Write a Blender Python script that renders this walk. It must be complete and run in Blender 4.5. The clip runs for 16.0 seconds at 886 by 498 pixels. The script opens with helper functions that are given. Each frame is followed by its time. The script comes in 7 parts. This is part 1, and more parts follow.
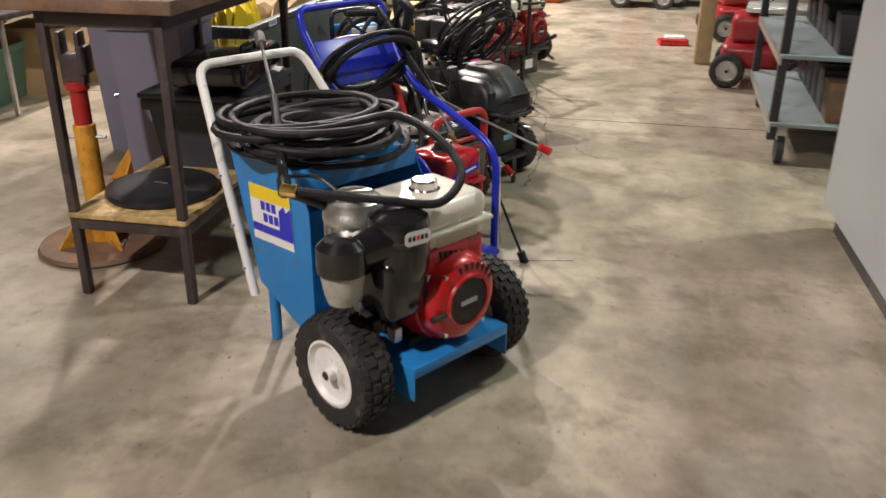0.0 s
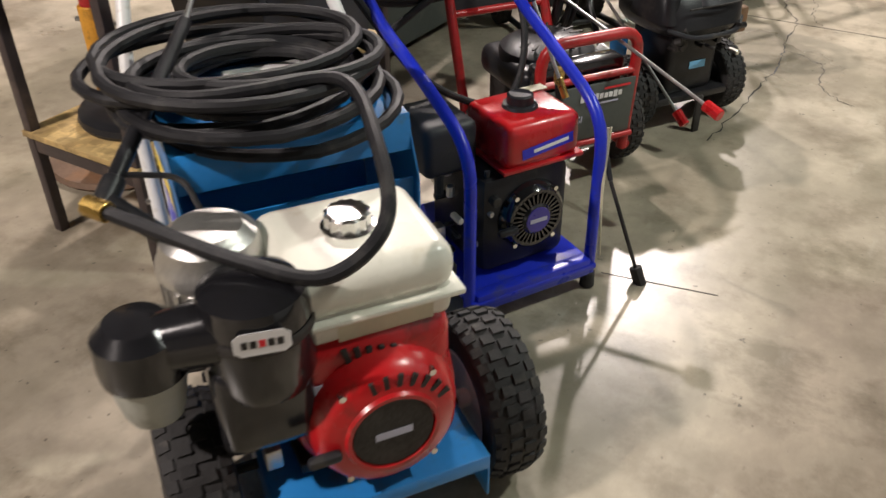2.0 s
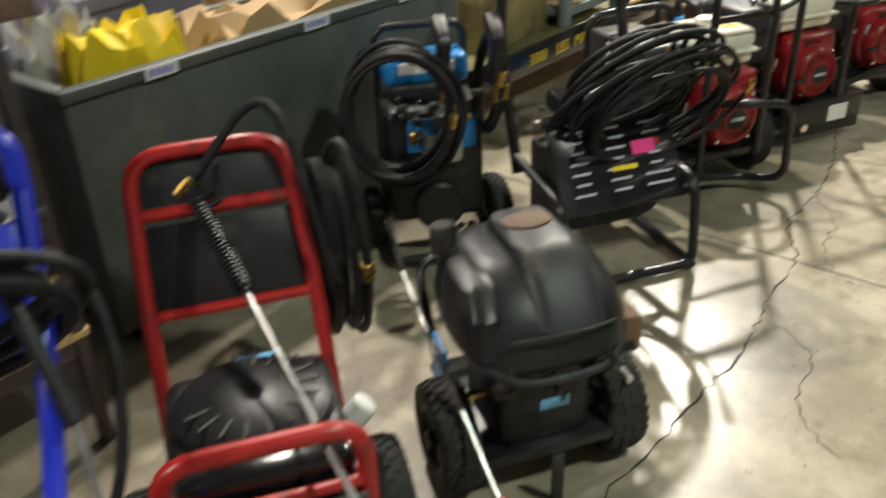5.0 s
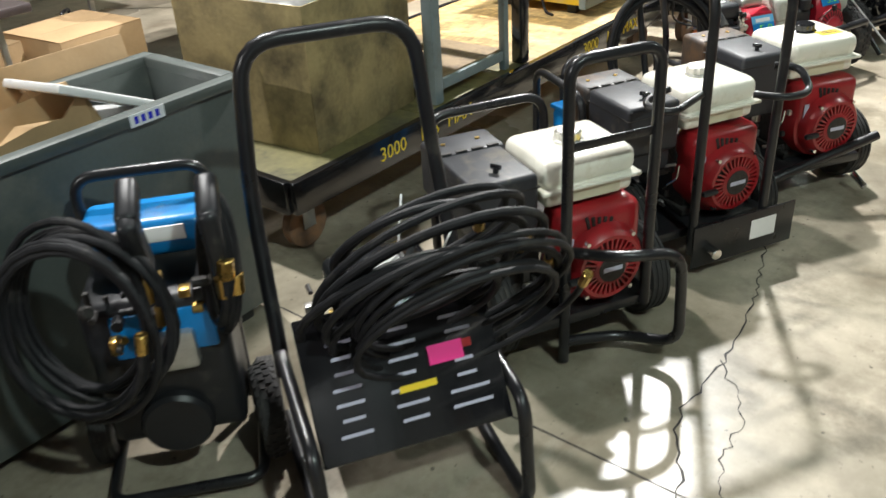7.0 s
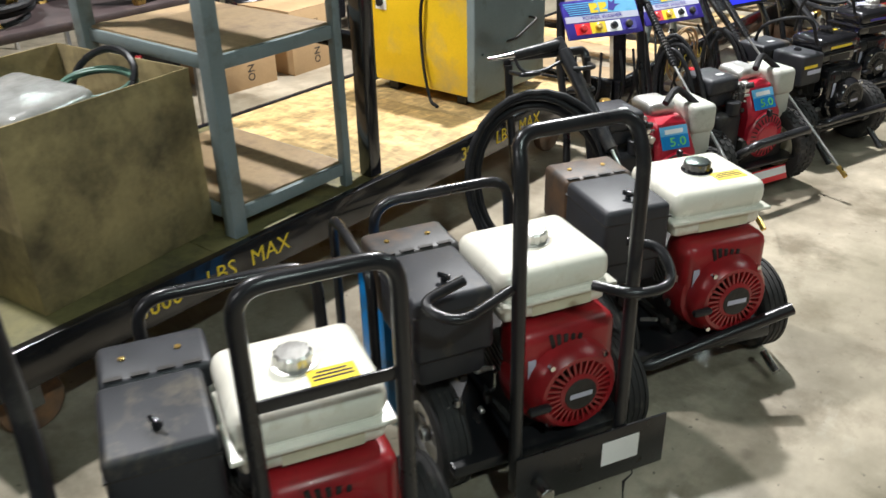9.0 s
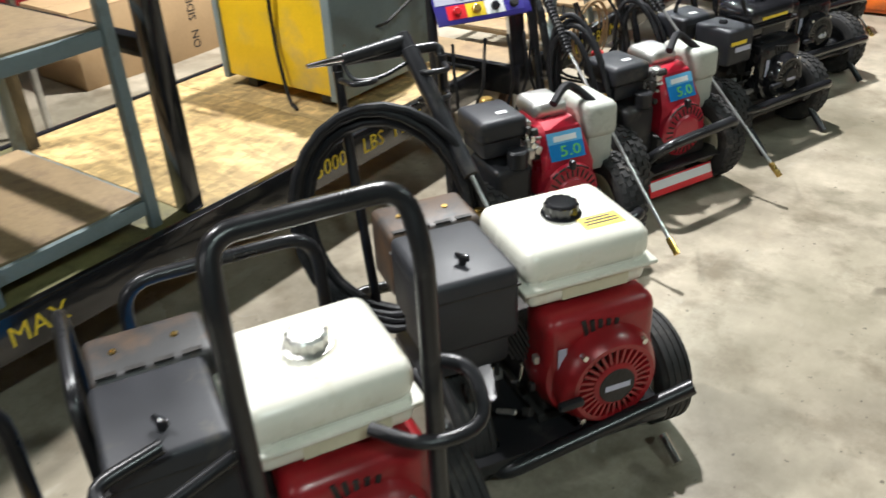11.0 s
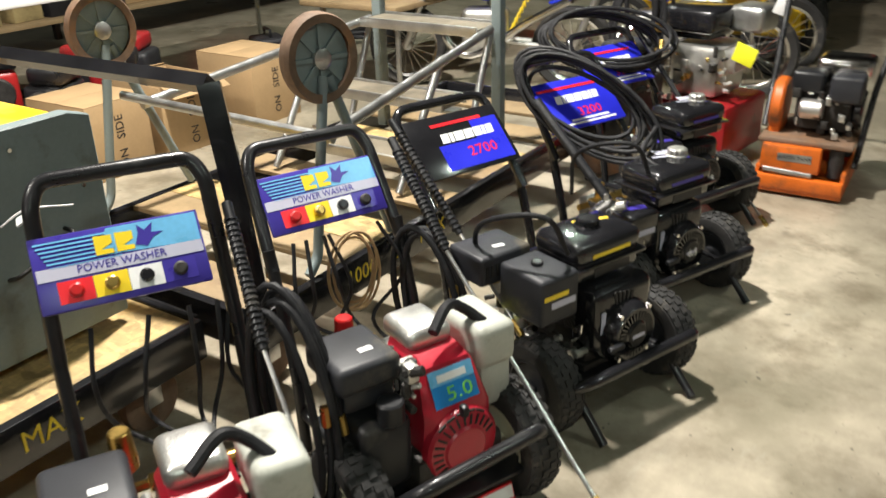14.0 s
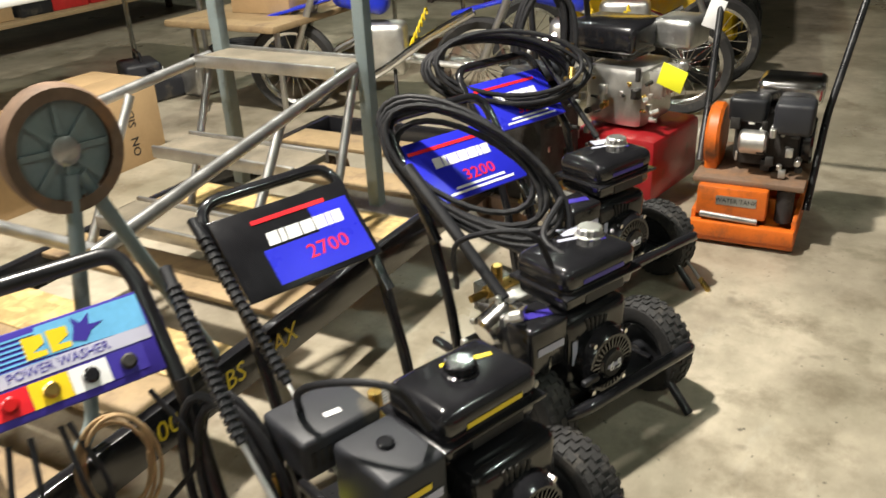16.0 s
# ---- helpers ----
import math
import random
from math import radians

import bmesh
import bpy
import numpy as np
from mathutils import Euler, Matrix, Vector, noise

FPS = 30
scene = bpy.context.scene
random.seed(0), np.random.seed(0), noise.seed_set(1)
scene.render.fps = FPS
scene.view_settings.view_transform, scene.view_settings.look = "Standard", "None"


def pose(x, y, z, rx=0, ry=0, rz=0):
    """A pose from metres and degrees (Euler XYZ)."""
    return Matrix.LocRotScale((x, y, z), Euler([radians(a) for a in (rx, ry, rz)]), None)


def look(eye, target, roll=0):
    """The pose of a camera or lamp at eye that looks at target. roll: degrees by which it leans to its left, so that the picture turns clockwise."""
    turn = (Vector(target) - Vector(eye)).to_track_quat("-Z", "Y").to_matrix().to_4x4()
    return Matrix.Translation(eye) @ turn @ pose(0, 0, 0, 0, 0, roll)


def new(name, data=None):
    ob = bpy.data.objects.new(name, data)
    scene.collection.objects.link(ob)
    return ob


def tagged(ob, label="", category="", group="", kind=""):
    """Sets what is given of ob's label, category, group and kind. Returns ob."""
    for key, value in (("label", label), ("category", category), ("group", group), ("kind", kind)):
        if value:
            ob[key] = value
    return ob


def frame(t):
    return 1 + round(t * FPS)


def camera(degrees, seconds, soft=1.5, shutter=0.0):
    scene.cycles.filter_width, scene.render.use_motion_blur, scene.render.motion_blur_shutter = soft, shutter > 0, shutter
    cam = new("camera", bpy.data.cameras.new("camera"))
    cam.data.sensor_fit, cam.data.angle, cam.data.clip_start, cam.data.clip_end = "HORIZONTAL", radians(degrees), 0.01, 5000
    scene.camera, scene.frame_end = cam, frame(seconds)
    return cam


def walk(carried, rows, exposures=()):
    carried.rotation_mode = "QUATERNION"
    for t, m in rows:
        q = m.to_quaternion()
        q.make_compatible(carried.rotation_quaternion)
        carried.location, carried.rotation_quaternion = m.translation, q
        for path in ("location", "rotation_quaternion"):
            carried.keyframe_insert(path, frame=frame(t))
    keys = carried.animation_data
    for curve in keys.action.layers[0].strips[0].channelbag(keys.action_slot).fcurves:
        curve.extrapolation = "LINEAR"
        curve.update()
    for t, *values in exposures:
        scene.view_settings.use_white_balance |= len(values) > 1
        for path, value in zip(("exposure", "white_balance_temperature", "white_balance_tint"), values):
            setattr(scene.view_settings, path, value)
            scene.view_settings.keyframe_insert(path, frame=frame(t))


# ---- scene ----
cam = camera(55.1, 16.0, shutter=0.5)
PATH = [
    (0, (1.459, -0.191, 1.583), (1.122, 1.609, 0.78), 0.5),
    (0.5, (1.493, 0.274, 1.545), (1.052, 2.039, 0.715), 0.7),
    (1, (1.625, 0.656, 1.515), (1.004, 2.328, 0.61), -0.2),
    (1.5, (1.757, 0.981, 1.51), (0.912, 2.475, 0.484), -0.3),
    (2, (1.744, 1.269, 1.494), (0.876, 2.68, 0.373), -0.6),
    (2.5, (1.817, 1.559, 1.478), (0.787, 2.846, 0.345), -3.5),
    (3, (1.967, 1.872, 1.529), (0.803, 3.007, 0.365), -4.1),
    (3.5, (1.871, 2.146, 1.537), (0.751, 3.386, 0.437), -3.0),
    (4, (1.807, 2.478, 1.529), (0.691, 3.772, 0.49), -4.2),
    (4.5, (1.832, 2.792, 1.539), (0.631, 4.027, 0.523), -3.6),
    (5, (1.771, 3.052, 1.541), (0.652, 4.396, 0.569), -2.4),
    (5.2, (1.787, 3.186, 1.51), (0.668, 4.565, 0.59), -4.0),
    (7.3, (1.593, 4.447, 1.632), (0.497, 5.778, 0.618), -3.2),
    (7.5, (1.568, 4.541, 1.631), (0.501, 5.88, 0.596), -2.9),
    (7.6, (1.557, 4.601, 1.641), (0.505, 5.941, 0.594), -3.2),
    (8, (1.561, 4.865, 1.63), (0.462, 6.241, 0.682), -3.0),
    (8.2, (1.585, 4.999, 1.638), (0.47, 6.379, 0.716), -2.2),
    (10.3, (1.514, 5.974, 1.573), (0.404, 7.305, 0.575), -1.7),
    (10.5, (1.533, 6.045, 1.569), (0.413, 7.354, 0.552), -3.1),
    (10.7, (1.523, 6.116, 1.577), (0.429, 7.447, 0.561), -3.4),
    (11, (1.48, 6.239, 1.555), (0.426, 7.598, 0.534), -3.2),
    (11.5, (1.416, 6.447, 1.56), (0.463, 7.838, 0.486), -3.8),
    (11.7, (1.41, 6.529, 1.562), (0.455, 7.973, 0.561), -2.8),
    (12, (1.454, 6.689, 1.582), (0.42, 8.136, 0.666), -3.2),
    (12.5, (1.52, 6.936, 1.601), (0.421, 8.326, 0.675), -2.4),
    (13, (1.465, 7.176, 1.583), (0.462, 8.641, 0.662), -2.3),
    (13.5, (1.362, 7.426, 1.604), (0.453, 8.949, 0.681), -2.4),
    (14, (1.324, 7.703, 1.591), (0.314, 9.212, 0.752), -1.5),
    (14.5, (1.304, 7.945, 1.6), (0.234, 9.407, 0.753), 0.2),
    (15, (1.196, 8.158, 1.595), (0.164, 9.641, 0.736), -1.4),
    (15.5, (1.107, 8.353, 1.59), (0.192, 9.9, 0.713), -2.2),
    (16, (1.113, 8.574, 1.58), (0.213, 10.141, 0.722), -2.9),
]
walk(cam, [(t, look(eye, target, roll)) for t, eye, target, roll in PATH],
     [(0, 0.2, 6750, 22), (2, 0.3, 6700, 22), (3.5, 0.05, 6900, 17), (5, 0.08, 6850, 11), (7.5, 0.25, 6050, 12), (8, 0.0, 6050, 13), (10.5, -0.12, 5950, 12), (11.3, -0.2, 6000, 12), (12, -0.76, 6200, 16), (13, -0.58, 6300, 14), (14, -0.32, 6550, 11), (16, -0.38, 6700, 11)])

# ---- world and light ----
world = bpy.data.worlds.new("hall_air")
scene.world = world
world.use_nodes = True
world.node_tree.nodes["Background"].inputs[0].default_value = (0.55, 0.66, 0.6, 1)
world.node_tree.nodes["Background"].inputs[1].default_value = 0.008

CEIL = 5.2


def lamp(x, y, power, col=(1.0, 0.965, 0.88), size=0.24):
    d = bpy.data.lights.new("key_fill_light", "AREA")
    d.shape, d.size, d.energy, d.color = "DISK", size, power, col
    ob = new("key_fill_light", d)
    ob.matrix_basis = pose(x, y, CEIL - 0.62)
    return ob


# Unseen lamps: the first two follow cast shadows, the rest are added fill.
LAMPS = [(-1.1, 10.3, 640), (-2.2, 6.3, 260), (-2.6, 15.5, 130), (-1.0, -1.2, 300), (3.8, 4.6, 140), (3.8, 11.0, 80), (-6.5, 9.0, 30)]
for lx, ly, lp in LAMPS:
    # Those under 200 W are tinted green to colour the shadows.
    lamp(lx, ly, lp, (0.86, 1.0, 0.88) if lp < 200 else (1.0, 0.965, 0.88))

# ---- materials ----


def mat(name, col, rough=0.5, metal=0.0, var=0.25, scale=6.0, bump=0.05, bscale=90.0, dirt=None, dirt_amt=0.0, dirt_scale=4.0, coat=0.0, island=0.0, clear=0.0):
    """A surface with colour drift at two scales, patchy wear and fine relief."""
    m = bpy.data.materials.new(name)
    m.use_nodes = True
    nt = m.node_tree
    N, L = nt.nodes, nt.links
    b = N["Principled BSDF"]
    tc = N.new("ShaderNodeTexCoord")
    info = N.new("ShaderNodeObjectInfo")
    add = N.new("ShaderNodeVectorMath")
    add.operation = "ADD"
    L.new(tc.outputs["Object"], add.inputs[0])
    L.new(info.outputs["Random"], add.inputs[1])
    n1 = N.new("ShaderNodeTexNoise")
    n1.inputs["Scale"].default_value, n1.inputs["Detail"].default_value = scale, 6
    n2 = N.new("ShaderNodeTexNoise")
    n2.inputs["Scale"].default_value, n2.inputs["Detail"].default_value = bscale, 3
    for n in (n1, n2):
        L.new(add.outputs[0], n.inputs["Vector"])
    mixn = N.new("ShaderNodeMath")
    mixn.operation = "MULTIPLY_ADD"
    L.new(n2.outputs["Fac"], mixn.inputs[0])
    mixn.inputs[1].default_value = 0.35
    L.new(n1.outputs["Fac"], mixn.inputs[2])
    ramp = N.new("ShaderNodeMapRange")
    ramp.inputs["From Min"].default_value, ramp.inputs["From Max"].default_value = 0.4, 0.95
    ramp.inputs["To Min"].default_value, ramp.inputs["To Max"].default_value = 1 - var, 1 + var
    L.new(mixn.outputs[0], ramp.inputs["Value"])
    mul = N.new("ShaderNodeVectorMath")
    mul.operation = "SCALE"
    mul.inputs[0].default_value = col
    L.new(ramp.outputs[0], mul.inputs["Scale"])
    out = mul.outputs[0]
    if dirt:
        n3 = N.new("ShaderNodeTexNoise")
        n3.inputs["Scale"].default_value, n3.inputs["Detail"].default_value, n3.inputs["Roughness"].default_value = dirt_scale, 8, 0.65
        L.new(add.outputs[0], n3.inputs["Vector"])
        r3 = N.new("ShaderNodeMapRange")
        r3.inputs["From Min"].default_value, r3.inputs["From Max"].default_value = 0.62 - 0.3 * dirt_amt, 0.72
        L.new(n3.outputs["Fac"], r3.inputs["Value"])
        mx = N.new("ShaderNodeMix")
        mx.data_type = "RGBA"
        L.new(r3.outputs[0], mx.inputs["Factor"])
        L.new(out, mx.inputs["A"])
        mx.inputs["B"].default_value = (*dirt, 1)
        out = mx.outputs["Result"]
    L.new(out, b.inputs["Base Color"])
    rr = N.new("ShaderNodeMapRange")
    rr.inputs["To Min"].default_value, rr.inputs["To Max"].default_value = max(0.03, rough - 0.12), min(1, rough + 0.14)
    L.new(n1.outputs["Fac"], rr.inputs["Value"])
    L.new(rr.outputs[0], b.inputs["Roughness"])
    b.inputs["Metallic"].default_value = metal
    b.inputs["Coat Weight"].default_value = coat
    if clear:
        b.inputs["Transmission Weight"].default_value = clear
    if bump:
        bp = N.new("ShaderNodeBump")
        bp.inputs["Strength"].default_value, bp.inputs["Distance"].default_value = bump, 0.01
        L.new(n2.outputs["Fac"], bp.inputs["Height"])
        L.new(bp.outputs[0], b.inputs["Normal"])
    return m


def concrete():
    """Worn sealed slab: mottling, oil spots, fine cracks, patchy gloss."""
    m = mat("sealed_concrete", (0.43, 0.375, 0.29), 0.3, var=0.36, scale=0.9, bump=0.05, bscale=14, dirt=(0.2, 0.172, 0.13), dirt_amt=0.6, dirt_scale=1.7)
    nt = m.node_tree
    N, L = nt.nodes, nt.links
    b = N["Principled BSDF"]
    src = b.inputs["Base Color"].links[0].from_socket
    tc = N.new("ShaderNodeTexCoord")
    vor = N.new("ShaderNodeTexNoise")
    vor.inputs["Scale"].default_value, vor.inputs["Detail"].default_value = 5.5, 2
    L.new(tc.outputs["Object"], vor.inputs["Vector"])
    r = N.new("ShaderNodeMapRange")
    r.inputs["From Min"].default_value, r.inputs["From Max"].default_value = 0.69, 0.76
    r.inputs["To Max"].default_value = 0.75
    L.new(vor.outputs["Fac"], r.inputs["Value"])
    mx = N.new("ShaderNodeMix")
    mx.data_type = "RGBA"
    L.new(r.outputs[0], mx.inputs["Factor"])
    L.new(src, mx.inputs["A"])
    mx.inputs["B"].default_value = (0.12, 0.1, 0.08, 1)
    sp = N.new("ShaderNodeTexNoise")
    sp.inputs["Scale"].default_value, sp.inputs["Detail"].default_value = 38, 1
    L.new(tc.outputs["Object"], sp.inputs["Vector"])
    r2 = N.new("ShaderNodeMapRange")
    r2.inputs["From Min"].default_value, r2.inputs["From Max"].default_value = 0.73, 0.78
    r2.inputs["To Max"].default_value = 0.8
    L.new(sp.outputs["Fac"], r2.inputs["Value"])
    mx2 = N.new("ShaderNodeMix")
    mx2.data_type = "RGBA"
    L.new(r2.outputs[0], mx2.inputs["Factor"])
    L.new(mx.outputs["Result"], mx2.inputs["A"])
    mx2.inputs["B"].default_value = (0.07, 0.06, 0.05, 1)
    last = mx2.outputs["Result"]
    # broad greenish-brown traffic stains, pale scuffs and small chipped pits
    for scale, lo, hi, amt, col, detail, stretch in ((1.1, 0.42, 0.62, 0.62, (0.19, 0.172, 0.118), 9, (1, 0.6, 1)), (3.2, 0.5, 0.66, 0.7, (0.15, 0.122, 0.082), 10, (1, 1, 1)), (1.7, 0.56, 0.66, 0.55, (0.13, 0.115, 0.075), 11, (1, 1.5, 1)), (28, 0.66, 0.72, 0.6, (0.11, 0.095, 0.075), 5, (1, 1, 1)), (6.0, 0.6, 0.72, 0.4, (0.47, 0.44, 0.37), 8, (1, 0.35, 1)), (17, 0.69, 0.73, 0.75, (0.06, 0.055, 0.045), 3, (1, 1, 1))):
        mp = N.new("ShaderNodeMapping")
        mp.inputs["Scale"].default_value = stretch
        mp.inputs["Location"].default_value = (scale, 3.7 * scale, 0)
        L.new(tc.outputs["Object"], mp.inputs["Vector"])
        nz = N.new("ShaderNodeTexNoise")
        nz.inputs["Scale"].default_value, nz.inputs["Detail"].default_value, nz.inputs["Roughness"].default_value = scale, detail, 0.68
        L.new(mp.outputs[0], nz.inputs["Vector"])
        rz = N.new("ShaderNodeMapRange")
        rz.inputs["From Min"].default_value, rz.inputs["From Max"].default_value = lo, hi
        rz.inputs["To Max"].default_value = amt
        L.new(nz.outputs["Fac"], rz.inputs["Value"])
        mz = N.new("ShaderNodeMix")
        mz.data_type = "RGBA"
        L.new(rz.outputs[0], mz.inputs["Factor"])
        L.new(last, mz.inputs["A"])
        mz.inputs["B"].default_value = (*col, 1)
        last = mz.outputs["Result"]
    L.new(last, b.inputs["Base Color"])
    return m


def osb():
    """Strand board: pressed flakes of uneven tone lying in two directions."""
    m = mat("strand_board", (0.52, 0.36, 0.15), 0.6, var=0.2, scale=5, bump=0.1, bscale=45, dirt=(0.33, 0.22, 0.1), dirt_amt=0.2, dirt_scale=3)
    nt = m.node_tree
    N, L = nt.nodes, nt.links
    b = N["Principled BSDF"]
    out = b.inputs["Base Color"].links[0].from_socket
    tc = N.new("ShaderNodeTexCoord")
    for k, sc in enumerate(((16, 52, 30), (46, 15, 30), (25, 28, 30))):
        mp = N.new("ShaderNodeMapping")
        mp.inputs["Scale"].default_value = sc
        mp.inputs["Rotation"].default_value = (0, 0, 0.5 * k - 0.4)
        L.new(tc.outputs["Object"], mp.inputs["Vector"])
        v = N.new("ShaderNodeTexVoronoi")
        v.inputs["Scale"].default_value = 1.0
        L.new(mp.outputs[0], v.inputs["Vector"])
        r = N.new("ShaderNodeMapRange")
        r.inputs["To Min"].default_value, r.inputs["To Max"].default_value = 0.72, 1.2
        L.new(v.outputs["Color"], r.inputs["Value"])
        mul = N.new("ShaderNodeVectorMath")
        mul.operation = "SCALE"
        L.new(out, mul.inputs[0])
        L.new(r.outputs[0], mul.inputs["Scale"])
        out = mul.outputs[0]
    L.new(out, b.inputs["Base Color"])
    return m


